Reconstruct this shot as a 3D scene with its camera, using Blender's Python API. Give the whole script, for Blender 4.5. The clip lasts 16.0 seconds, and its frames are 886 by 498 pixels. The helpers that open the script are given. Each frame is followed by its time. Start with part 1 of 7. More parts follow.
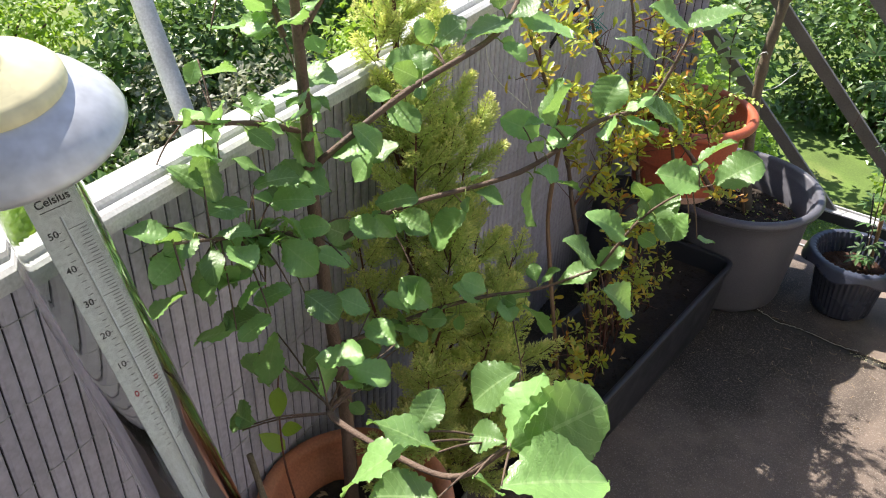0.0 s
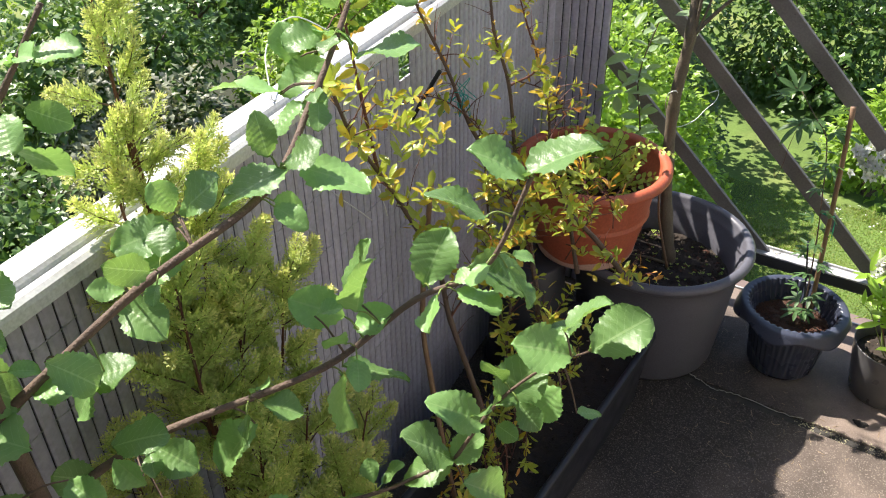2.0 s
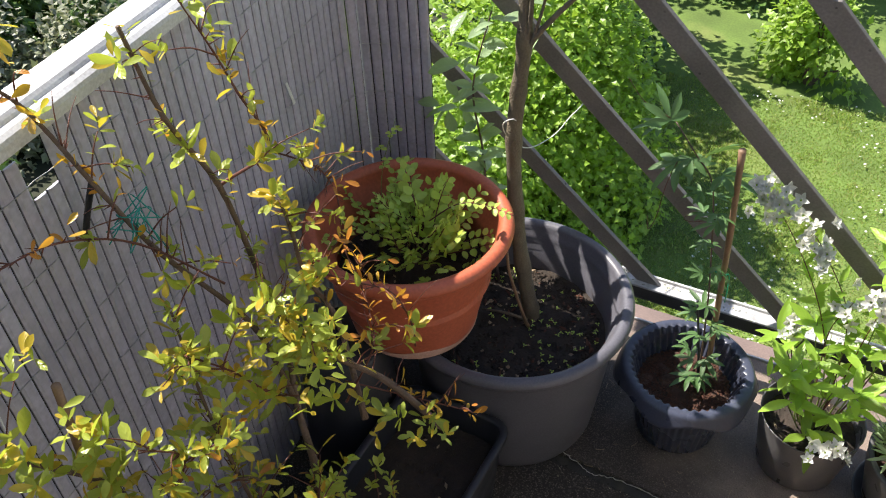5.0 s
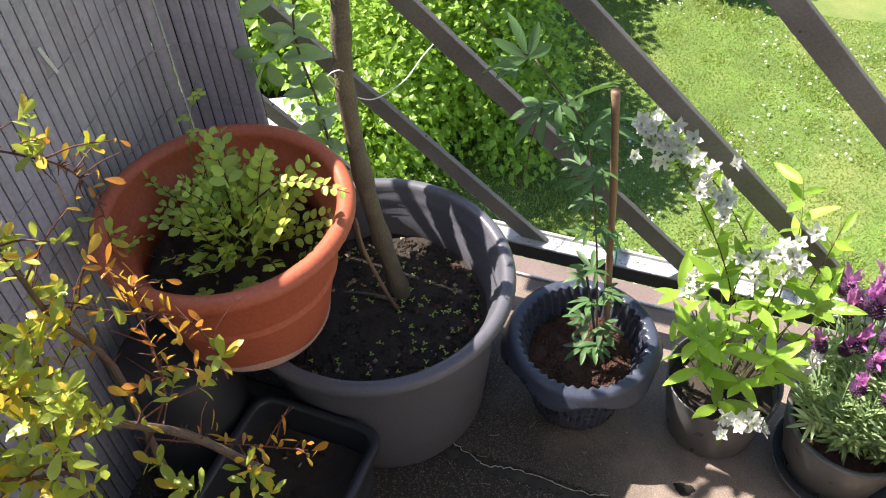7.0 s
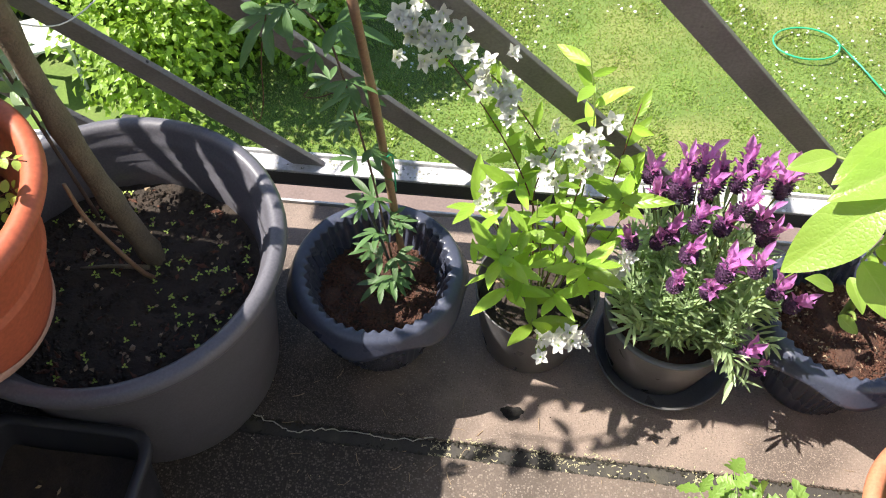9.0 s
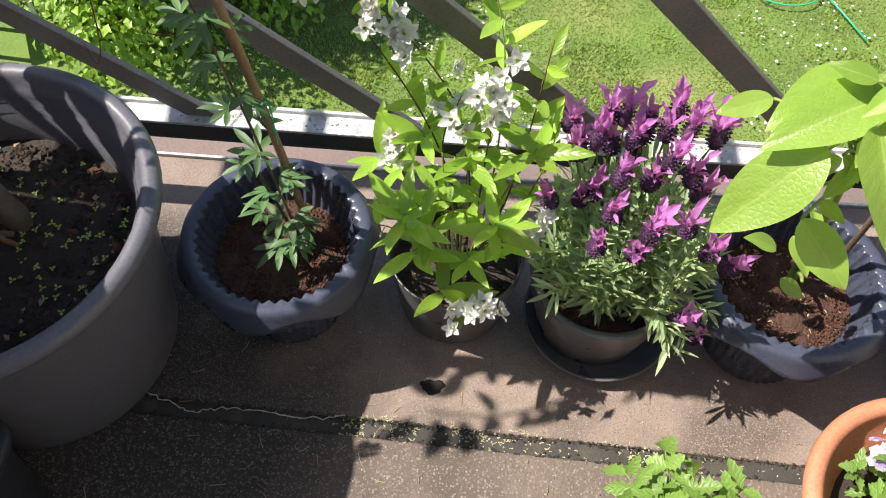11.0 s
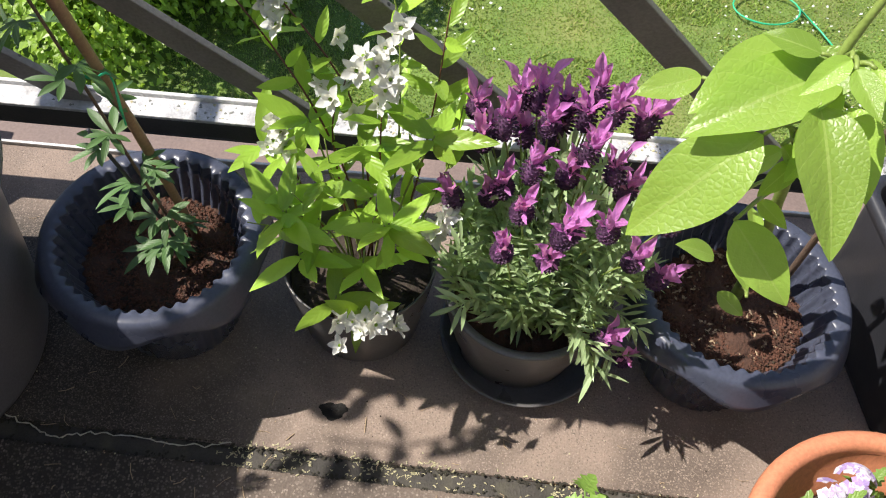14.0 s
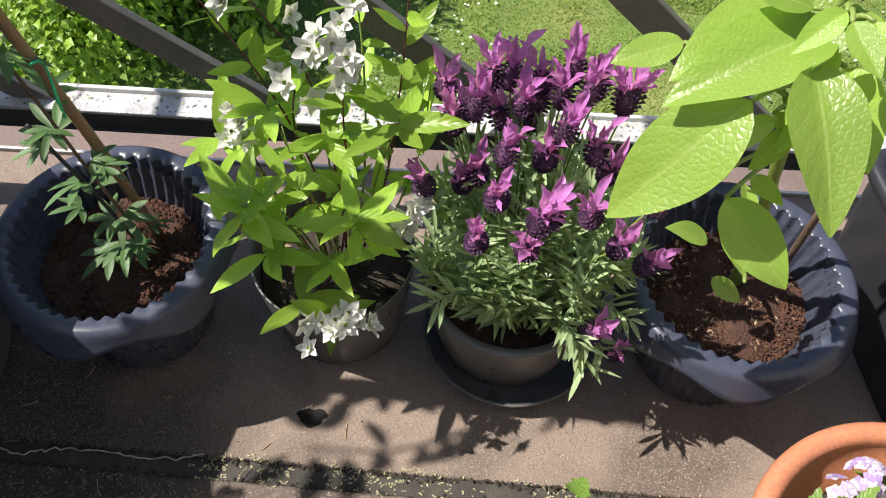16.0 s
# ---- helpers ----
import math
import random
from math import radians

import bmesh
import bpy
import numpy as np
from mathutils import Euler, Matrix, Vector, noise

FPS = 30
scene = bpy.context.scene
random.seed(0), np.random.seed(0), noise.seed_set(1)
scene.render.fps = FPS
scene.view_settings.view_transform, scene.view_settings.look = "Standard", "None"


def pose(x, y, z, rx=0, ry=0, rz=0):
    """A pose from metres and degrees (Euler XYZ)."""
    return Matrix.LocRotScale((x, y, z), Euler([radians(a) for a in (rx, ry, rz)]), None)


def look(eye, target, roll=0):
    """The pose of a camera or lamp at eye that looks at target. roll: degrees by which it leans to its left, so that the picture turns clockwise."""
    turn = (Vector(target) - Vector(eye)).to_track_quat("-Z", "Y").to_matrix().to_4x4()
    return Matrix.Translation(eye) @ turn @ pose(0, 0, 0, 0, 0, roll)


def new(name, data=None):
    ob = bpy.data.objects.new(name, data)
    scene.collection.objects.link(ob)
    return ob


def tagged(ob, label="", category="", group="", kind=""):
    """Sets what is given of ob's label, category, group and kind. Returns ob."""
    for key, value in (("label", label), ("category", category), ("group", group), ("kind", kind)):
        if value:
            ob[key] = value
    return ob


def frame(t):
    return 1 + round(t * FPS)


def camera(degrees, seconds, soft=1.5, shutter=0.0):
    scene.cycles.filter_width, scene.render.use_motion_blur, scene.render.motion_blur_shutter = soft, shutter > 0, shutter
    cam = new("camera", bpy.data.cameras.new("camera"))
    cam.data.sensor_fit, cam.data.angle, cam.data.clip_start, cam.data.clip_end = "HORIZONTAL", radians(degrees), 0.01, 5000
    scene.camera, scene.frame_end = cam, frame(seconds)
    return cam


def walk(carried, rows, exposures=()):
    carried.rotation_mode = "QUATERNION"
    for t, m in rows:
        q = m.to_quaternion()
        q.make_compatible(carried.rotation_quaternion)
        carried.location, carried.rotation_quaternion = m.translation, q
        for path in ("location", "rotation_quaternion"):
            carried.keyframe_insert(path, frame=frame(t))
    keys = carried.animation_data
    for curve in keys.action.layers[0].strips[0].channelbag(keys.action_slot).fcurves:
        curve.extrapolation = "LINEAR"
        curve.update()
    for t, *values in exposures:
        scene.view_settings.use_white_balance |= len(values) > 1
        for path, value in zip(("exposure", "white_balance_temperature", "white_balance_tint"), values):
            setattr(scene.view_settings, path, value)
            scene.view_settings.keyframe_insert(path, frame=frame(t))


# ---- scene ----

# ---------------------------------------------------------------- camera
EXPOSURE = 0.75
LENS = 55.24
PATH = [
    (0.0, -0.071, -2.2581, 1.5464, 56.257, -1.535, 35.052),
    (0.5, -0.0194, -2.1237, 1.5657, 56.111, -1.152, 37.114),
    (1.0, -0.013, -2.0173, 1.5793, 55.683, -0.102, 36.554),
    (1.5, -0.0697, -1.9029, 1.5866, 55.794, 0.431, 33.368),
    (2.0, -0.1386, -1.8012, 1.5753, 55.245, 0.63, 30.167),
    (2.5, -0.1537, -1.6845, 1.5786, 54.723, 0.73, 29.669),
    (3.0, -0.1153, -1.5267, 1.5957, 53.787, 0.478, 30.813),
    (3.5, -0.0946, -1.399, 1.5789, 52.993, 1.185, 31.207),
    (4.0, -0.117, -1.2893, 1.576, 52.114, 1.632, 30.131),
    (4.2, -0.1419, -1.2423, 1.5764, 51.31, 1.547, 29.067),
    (6.3, -0.1564, -0.8782, 1.4683, 44.443, 3.179, 21.42),
    (6.5, -0.142, -0.8494, 1.4559, 44.112, 3.034, 20.667),
    (7.0, -0.1372, -0.7974, 1.4216, 42.84, 2.24, 17.989),
    (7.5, -0.1573, -0.7225, 1.3965, 40.285, 1.348, 12.884),
    (8.0, -0.1683, -0.6736, 1.357, 38.022, -0.248, 7.023),
    (8.5, -0.1536, -0.6263, 1.323, 36.6, -1.212, 3.612),
    (9.0, -0.1012, -0.5943, 1.2934, 35.338, -0.997, 3.398),
    (9.5, -0.0663, -0.573, 1.2601, 33.557, -1.396, 2.93),
    (12.0, 0.048, -0.4772, 1.1564, 32.156, -1.628, 2.099),
    (12.5, 0.0696, -0.4697, 1.1335, 32.308, -2.288, 2.064),
    (13.0, 0.0949, -0.4539, 1.1047, 32.543, -2.769, 2.067),
    (13.5, 0.1096, -0.4447, 1.0856, 33.029, -2.878, 2.287),
    (14.0, 0.1119, -0.4339, 1.0656, 33.279, -2.797, 2.367),
    (14.5, 0.1224, -0.4249, 1.0513, 33.4, -2.518, 1.969),
    (15.0, 0.1329, -0.4165, 1.0345, 33.422, -2.08, 1.491),
    (15.5, 0.1422, -0.411, 1.0228, 33.288, -1.712, 1.199),
    (16.0, 0.1473, -0.4044, 1.0104, 33.248, -1.403, 1.025),
]
cam = camera(LENS, 16.0, 1.1, 0.0)
walk(cam, [(t, pose(x, y, z, rx, ry, rz)) for t, x, y, z, rx, ry, rz in PATH], [(t, EXPOSURE + e, 6400, 13) for t, e in ((0.0, 0.40), (1.5, 0.40), (3.0, 0.23), (4.2, 0.20), (6.3, 0.56), (7.0, 0.60), (8.2, 0.56), (9.5, 0.36), (10.5, 0.22), (13.0, 0.02), (16.0, -0.08))])

# ---------------------------------------------------------------- light
SUN_WAY = Vector((-0.755, 0.08, 1.0)).normalized()          # towards the sun
world = bpy.data.worlds.new("sky")
scene.world = world
world.use_nodes = True
wn = world.node_tree.nodes
sky = wn.new("ShaderNodeTexSky")
sky.sky_type = "NISHITA"
sky.sun_disc = False
sky.sun_elevation = math.asin(SUN_WAY.z)
sky.sun_rotation = math.atan2(SUN_WAY.x, SUN_WAY.y)
world.node_tree.links.new(sky.outputs[0], wn["Background"].inputs[0])
wn["Background"].inputs[1].default_value = 0.085
sun_data = bpy.data.lights.new("sun", "SUN")
sun_data.energy, sun_data.angle, sun_data.color = 5.0, radians(0.53), (1.0, 0.94, 0.82)
sun = new("sun", sun_data)
sun.matrix_world = look(SUN_WAY * 30, (0, 0, 0))

# ---------------------------------------------------------------- tools
rnd = random.Random(7)


def mesh_of(name, verts, faces, mats, uvs=None, smooth=True, face_mats=None):
    me = bpy.data.meshes.new(name)
    me.from_pydata([tuple(v) for v in verts], [], faces)
    for m in mats if isinstance(mats, (list, tuple)) else [mats]:
        me.materials.append(m)
    if smooth:
        me.polygons.foreach_set("use_smooth", [True] * len(me.polygons))
    if face_mats is not None:
        me.polygons.foreach_set("material_index", face_mats)
    if uvs is not None:
        layer = me.uv_layers.new(name="UVMap")
        idx = np.empty(len(me.loops), dtype=np.int32)
        me.loops.foreach_get("vertex_index", idx)
        layer.data.foreach_set("uv", np.asarray(uvs, dtype=np.float32)[idx].ravel())
    me.update()
    return me


def place(name, me, parent=None, m=None, label=""):
    ob = new(name, me)
    if parent is not None:
        ob.parent = parent
    if m is not None:
        ob.matrix_basis = m
    if label:
        ob["label"] = label
    return ob


def thing(name, m, label, category, group="", kind=""):
    ob = new(name)
    ob.empty_display_size = 0.05
    ob.matrix_basis = m
    return tagged(ob, label, category, group, kind)


def lathe(profile, seg=48, wave=None):
    """Rings of (radius, height); wave(i, angle) gives a radius offset and a height offset."""
    v, f = [], []
    for i, (r, z) in enumerate(profile):
        for k in range(seg):
            a = 2 * math.pi * k / seg
            dr, dz = wave(i, a) if wave else (0, 0)
            v.append(((r + dr) * math.cos(a), (r + dr) * math.sin(a), z + dz))
    for i in range(len(profile) - 1):
        for k in range(seg):
            k2 = (k + 1) % seg
            f.append((i * seg + k, i * seg + k2, (i + 1) * seg + k2, (i + 1) * seg + k))
    return v, f


def tube(points, radii, seg=8, cap=True):
    """A round, tapering tube along points."""
    pts = [Vector(p) for p in points]
    v, f = [], []
    side = None
    for i, p in enumerate(pts):
        d = (pts[min(i + 1, len(pts) - 1)] - pts[max(i - 1, 0)]).normalized()
        if side is None:
            side = d.orthogonal().normalized()
        side = (side - d * side.dot(d)).normalized()
        up = d.cross(side)
        r = radii[i] if isinstance(radii, (list, tuple)) else radii
        for k in range(seg):
            a = 2 * math.pi * k / seg
            v.append(p + r * (math.cos(a) * side + math.sin(a) * up))
    for i in range(len(pts) - 1):
        for k in range(seg):
            k2 = (k + 1) % seg
            f.append((i * seg + k, i * seg + k2, (i + 1) * seg + k2, (i + 1) * seg + k))
    if cap:
        f.append(tuple(reversed(range(seg))))
        f.append(tuple(range((len(pts) - 1) * seg, len(pts) * seg)))
    return v, f


def spline(points, n=6):
    """Catmull-Rom through the points, n steps a span."""
    p = [Vector(q) for q in points]
    p = [p[0] * 2 - p[1]] + p + [p[-1] * 2 - p[-2]]
    out = []
    for i in range(1, len(p) - 2):
        for k in range(n):
            t = k / n
            a, b, c, d = p[i - 1], p[i], p[i + 1], p[i + 2]
            out.append(0.5 * ((2 * b) + (c - a) * t + (2 * a - 5 * b + 4 * c - d) * t * t + (3 * b - a - 3 * c + d) * t ** 3))
    out.append(p[-2])
    return out


def taper(n, r0, r1):
    return [r0 + (r1 - r0) * i / max(1, n - 1) for i in range(n)]


class Heap:
    """Gathers many pieces into one mesh."""
    def __init__(self):
        self.v, self.f, self.uv, self.n, self.fm = [], [], [], 0, []

    def add(self, v, f, m=None, uv=None, mat=0):
        a = np.array([tuple(q) for q in v], dtype=float)
        if m is not None:
            mm = np.array(m)
            a = a @ mm[:3, :3].T + mm[:3, 3]
        self.v.append(a)
        self.f.extend([tuple(i + self.n for i in q) for q in f])
        self.fm.extend([mat] * len(f))
        self.uv.append(np.array(uv, dtype=float) if uv is not None else np.zeros((len(a), 2)))
        self.n += len(a)

    def mesh(self, name, mats, smooth=True):
        return mesh_of(name, np.concatenate(self.v), self.f, mats, np.concatenate(self.uv), smooth, self.fm)


def box(sx, sy, sz, bevel=0.0):
    """A box about its centre with chamfered edges."""
    bm = bmesh.new()
    bmesh.ops.create_cube(bm, size=1)
    bmesh.ops.scale(bm, vec=(sx, sy, sz), verts=bm.verts)
    if bevel:
        bmesh.ops.bevel(bm, geom=bm.edges[:], offset=bevel, segments=2, affect="EDGES", profile=0.5)
    bm.verts.index_update()
    v = [q.co.copy() for q in bm.verts]
    f = [tuple(q.index for q in p.verts) for p in bm.faces]
    bm.free()
    return v, f


def leaf(length, width, rows=6, belly=0.45, fold=0.25, droop=0.2, teeth=0.0, wave=0.0, cols=2, round_tip=0.0):
    """A leaf along +y from its stalk, its upper side to +z. belly: where it is widest."""
    v, uv, f = [], [], []
    n = 2 * cols + 1
    for i in range(rows + 1):
        t = i / rows
        e = math.log(0.5) / math.log(belly)
        w = math.sin(math.pi * t ** e) ** (0.8 if round_tip == 0 else 0.55)
        if round_tip and t > belly:
            w = max(w, round_tip * math.sqrt(max(0.0, 1 - ((t - belly) / (1 - belly)) ** 2.6)))
        w = max(w, 0.02) * width / 2
        if teeth and 0 < i < rows:
            w *= 1 + teeth * (1 if i % 2 else -1)
        for c in range(-cols, cols + 1):
            s = c / cols
            z = fold * abs(s) * w - droop * length * t * t + wave * width * math.sin(t * 9 + (2 if s > 0 else 0)) * abs(s)
            v.append((s * w, length * t, z))
            uv.append((0.5 + s * 0.5, t))
    for i in range(rows):
        for c in range(n - 1):
            f.append((i * n + c, i * n + c + 1, (i + 1) * n + c + 1, (i + 1) * n + c))
    return v, f, uv


def turn_to(way, roll=0.0, at=(0, 0, 0), size=1.0):
    """The pose that lays +y along way, with +z as far up as it will go, then rolled about y."""
    y = Vector(way).normalized()
    x = y.cross(Vector((0, 0, 1)))
    x = x.normalized() if x.length > 1e-4 else Vector((1, 0, 0))
    z = x.cross(y)
    m = Matrix((x, y, z)).transposed().to_4x4() @ Matrix.Rotation(roll, 4, "Y") @ Matrix.Scale(size, 4)
    m.translation = Vector(at)
    return m

# ---------------------------------------------------------------- materials
def material(name, color, rough=0.6, metal=0.0, vary=0.25, scale=30.0, fine=300.0, bump=0.2, tint=None, spots=None, coat=0.0, each=0.0, bump_scale=None, spec=0.5, shade_stain=None):
    """A surface with variation at two scales. tint: a second colour in patches; spots: (colour, scale, share) of small flecks."""
    m = bpy.data.materials.new(name)
    m.use_nodes = True
    nt, ln = m.node_tree.nodes, m.node_tree.links
    b = nt["Principled BSDF"]
    co = nt.new("ShaderNodeTexCoord")

    def noise_at(s, detail=4.0):
        n = nt.new("ShaderNodeTexNoise")
        n.inputs["Scale"].default_value, n.inputs["Detail"].default_value = s, detail
        ln.new(co.outputs["Object"], n.inputs["Vector"])
        return n.outputs["Fac"]

    def ramp(fac, lo, hi):
        r = nt.new("ShaderNodeMapRange")
        r.inputs[1].default_value, r.inputs[2].default_value = lo, hi
        ln.new(fac, r.inputs[0])
        return r.outputs[0]

    def mix(fac, a, c, mode="MIX"):
        x = nt.new("ShaderNodeMix")
        x.data_type, x.blend_type = "RGBA", mode
        for sock, val in ((x.inputs[0], fac), (x.inputs[6], a), (x.inputs[7], c)):
            if isinstance(val, (int, float)):
                sock.default_value = val
            elif isinstance(val, (tuple, list)):
                sock.default_value = (*val, 1.0)
            else:
                ln.new(val, sock)
        return x.outputs[2]

    dark = tuple(c * (1 - vary) for c in color)
    light = tuple(min(1.0, c * (1 + vary)) for c in color)
    big = noise_at(scale)
    out = mix(ramp(big, 0.3, 0.7), dark, light)
    if tint:
        out = mix(ramp(noise_at(scale * 0.55, 6.0), 0.5, 0.68), out, tint)
    small = noise_at(fine, 2.0)
    out = mix(0.5, out, mix(ramp(small, 0.3, 0.7), tuple(c * 0.75 for c in color), tuple(min(1, c * 1.25) for c in color)))
    if shade_stain:
        # shade and old black algae painted round the tub, ragged border, and smaller blotches
        col, (cx, cy), reach = shade_stain
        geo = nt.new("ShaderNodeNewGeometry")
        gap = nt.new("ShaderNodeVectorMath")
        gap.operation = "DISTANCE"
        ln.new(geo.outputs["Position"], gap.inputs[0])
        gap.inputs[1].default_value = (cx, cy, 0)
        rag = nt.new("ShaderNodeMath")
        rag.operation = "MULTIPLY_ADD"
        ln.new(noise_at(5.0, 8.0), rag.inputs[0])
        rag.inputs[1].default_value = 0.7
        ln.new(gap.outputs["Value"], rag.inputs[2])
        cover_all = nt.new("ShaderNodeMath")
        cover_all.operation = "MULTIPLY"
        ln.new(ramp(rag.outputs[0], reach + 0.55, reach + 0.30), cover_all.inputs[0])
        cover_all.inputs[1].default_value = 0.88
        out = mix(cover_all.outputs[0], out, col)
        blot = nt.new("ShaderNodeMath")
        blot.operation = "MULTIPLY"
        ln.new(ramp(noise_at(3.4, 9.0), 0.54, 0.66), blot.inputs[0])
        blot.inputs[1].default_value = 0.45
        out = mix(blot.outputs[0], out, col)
    if spots:
        col, s, share = spots
        vo = nt.new("ShaderNodeTexVoronoi")
        vo.inputs["Scale"].default_value = s
        ln.new(co.outputs["Object"], vo.inputs["Vector"])
        cell = nt.new("ShaderNodeSeparateColor")
        ln.new(vo.outputs["Color"], cell.inputs[0])
        cover = nt.new("ShaderNodeMath")
        cover.operation = "MULTIPLY"
        ln.new(ramp(vo.outputs["Distance"], share, share * 0.7), cover.inputs[0])
        ln.new(ramp(cell.outputs[0], 0.35, 0.95), cover.inputs[1])
        out = mix(cover.outputs[0], out, mix(cell.outputs[1], tuple(c * 0.45 for c in col), tuple(min(1.0, c * 1.25) for c in col)))
    if shade_stain:
        # the painted shade and algae darken the flecks as well
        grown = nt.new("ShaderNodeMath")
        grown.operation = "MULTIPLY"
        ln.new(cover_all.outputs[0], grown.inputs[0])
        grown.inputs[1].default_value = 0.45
        out = mix(grown.outputs[0], out, shade_stain[0])
    if each:
        info = nt.new("ShaderNodeObjectInfo")
        out = mix(ramp(info.outputs["Random"], 0, 1), out, mix(1.0, out, (1 - each, 1 - each, 1 - each), "MULTIPLY"))
    ln.new(out, b.inputs["Base Color"])
    r = nt.new("ShaderNodeMapRange")
    r.inputs[1].default_value, r.inputs[2].default_value = 0.25, 0.75
    r.inputs[3].default_value, r.inputs[4].default_value = max(0.02, rough - 0.12), min(1, rough + 0.12)
    ln.new(big, r.inputs[0])
    ln.new(r.outputs[0], b.inputs["Roughness"])
    b.inputs["Metallic"].default_value = metal
    b.inputs["Coat Weight"].default_value = coat
    b.inputs["Specular IOR Level"].default_value = spec
    if bump:
        bp = nt.new("ShaderNodeBump")
        bp.inputs["Strength"].default_value, bp.inputs["Distance"].default_value = bump, 0.003
        ln.new(noise_at(bump_scale or fine, 4.0), bp.inputs["Height"])
        ln.new(bp.outputs[0], b.inputs["Normal"])
    return m


def leaf_material(name, color, back=None, vein=(0.3, 0.45, 0.12), veins=7.0, vary=0.3, tint=None, share=0.35, rough=0.45, vein_mix=0.35, pleat=0.5, patch=90.0, tip=None, net=0.0, fine_vein=0.06):
    """Leaf tissue that lets light through: uv runs across and along the blade, with a midrib and side veins."""
    m = bpy.data.materials.new(name)
    m.use_nodes = True
    nt, ln = m.node_tree.nodes, m.node_tree.links
    b = nt["Principled BSDF"]

    def math_node(op, a, c=0.0, d=None):
        n = nt.new("ShaderNodeMath")
        n.operation = op
        for s, val in zip(n.inputs, (a, c, d)):
            if isinstance(val, (int, float)):
                s.default_value = val
            elif val is not None:
                ln.new(val, s)
        return n.outputs[0]

    def mix(fac, a, c):
        x = nt.new("ShaderNodeMix")
        x.data_type = "RGBA"
        for sock, val in ((x.inputs[0], fac), (x.inputs[6], a), (x.inputs[7], c)):
            if isinstance(val, (int, float)):
                sock.default_value = val
            elif isinstance(val, (tuple, list)):
                sock.default_value = (*val, 1.0)
            else:
                ln.new(val, sock)
        return x.outputs[2]

    uv = nt.new("ShaderNodeUVMap")
    sep = nt.new("ShaderNodeSeparateXYZ")
    ln.new(uv.outputs[0], sep.inputs[0])
    u, v = sep.outputs[0], sep.outputs[1]
    off = math_node("ABSOLUTE", math_node("SUBTRACT", u, 0.5))
    rib = math_node("LESS_THAN", off, 0.022)
    saw = math_node("FRACT", math_node("MULTIPLY", math_node("SUBTRACT", v, math_node("MULTIPLY", off, 0.55)), veins))
    tri = math_node("ABSOLUTE", math_node("SUBTRACT", saw, 0.5))
    side = math_node("LESS_THAN", tri, fine_vein)
    lines = math_node("MAXIMUM", rib, math_node("MULTIPLY", side, 0.7))
    geo = nt.new("ShaderNodeNewGeometry")
    info = nt.new("ShaderNodeObjectInfo")
    rand = math_node("FRACT", math_node("ADD", geo.outputs["Random Per Island"], info.outputs["Random"]))
    co = nt.new("ShaderNodeTexCoord")
    no = nt.new("ShaderNodeTexNoise")
    no.inputs["Scale"].default_value, no.inputs["Detail"].default_value = patch, 3.0
    ln.new(co.outputs["Object"], no.inputs["Vector"])
    base = mix(rand, tuple(c * (1 - vary) for c in color), tuple(min(1, c * (1 + vary)) for c in color))
    if tint:
        second, part_of = tint
        r2 = math_node("FRACT", math_node("MULTIPLY", rand, 7.31))
        base = mix(math_node("LESS_THAN", r2, part_of), base, second)
    mottled = mix(math_node("MULTIPLY", no.outputs["Fac"], 0.5), base, tuple(c * 0.6 for c in color))
    col = mix(math_node("MULTIPLY", lines, vein_mix), mottled, vein)
    if tip:
        col = mix(math_node("POWER", v, 1.5), col, tip)
    ln.new(col, b.inputs["Base Color"])
    b.inputs["Roughness"].default_value = rough
    b.inputs["Specular IOR Level"].default_value = 0.6
    bp = nt.new("ShaderNodeBump")
    bp.inputs["Strength"].default_value, bp.inputs["Distance"].default_value = pleat, 0.0025
    relief = math_node("ADD", tri, math_node("MULTIPLY", no.outputs["Fac"], 0.3))
    if net:
        # the tissue swells between a net of small veins
        cell = nt.new("ShaderNodeTexVoronoi")
        cell.feature = "DISTANCE_TO_EDGE"
        cell.inputs["Scale"].default_value = net
        ln.new(co.outputs["Object"], cell.inputs["Vector"])
        relief = math_node("ADD", relief, math_node("MINIMUM", math_node("MULTIPLY", cell.outputs["Distance"], 2.2), 0.55))
    ln.new(relief, bp.inputs["Height"])
    ln.new(bp.outputs[0], b.inputs["Normal"])
    tr = nt.new("ShaderNodeBsdfTranslucent")
    glow = mix(0.35, col, tuple(min(1, c * k) for c, k in zip(color, (1.9, 1.7, 0.5))))
    ln.new(glow, tr.inputs[0])
    ms = nt.new("ShaderNodeMixShader")
    ms.inputs[0].default_value = share
    ln.new(b.outputs[0], ms.inputs[1])
    ln.new(tr.outputs[0], ms.inputs[2])
    ln.new(ms.outputs[0], nt["Material Output"].inputs[0])
    return m


# both floor colours carry the shade painted round the tub
M_FLOOR = material("exposed_aggregate", (0.165, 0.127, 0.104), 0.85, vary=0.4, scale=9, fine=300, bump=0.6, tint=(0.10, 0.08, 0.068), spots=((0.25, 0.205, 0.172), 330, 0.65), bump_scale=300, shade_stain=((0.030, 0.025, 0.021), (-0.64, -0.12), 0.42))
M_EDGE = material("worn_concrete", (0.240, 0.183, 0.150), 0.85, vary=0.35, scale=12, fine=340, bump=0.45, tint=(0.12, 0.095, 0.08), spots=((0.265, 0.21, 0.175), 560, 0.75), shade_stain=((0.030, 0.025, 0.021), (-0.64, -0.12), 0.42))
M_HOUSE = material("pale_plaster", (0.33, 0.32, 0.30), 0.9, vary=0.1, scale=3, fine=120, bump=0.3)
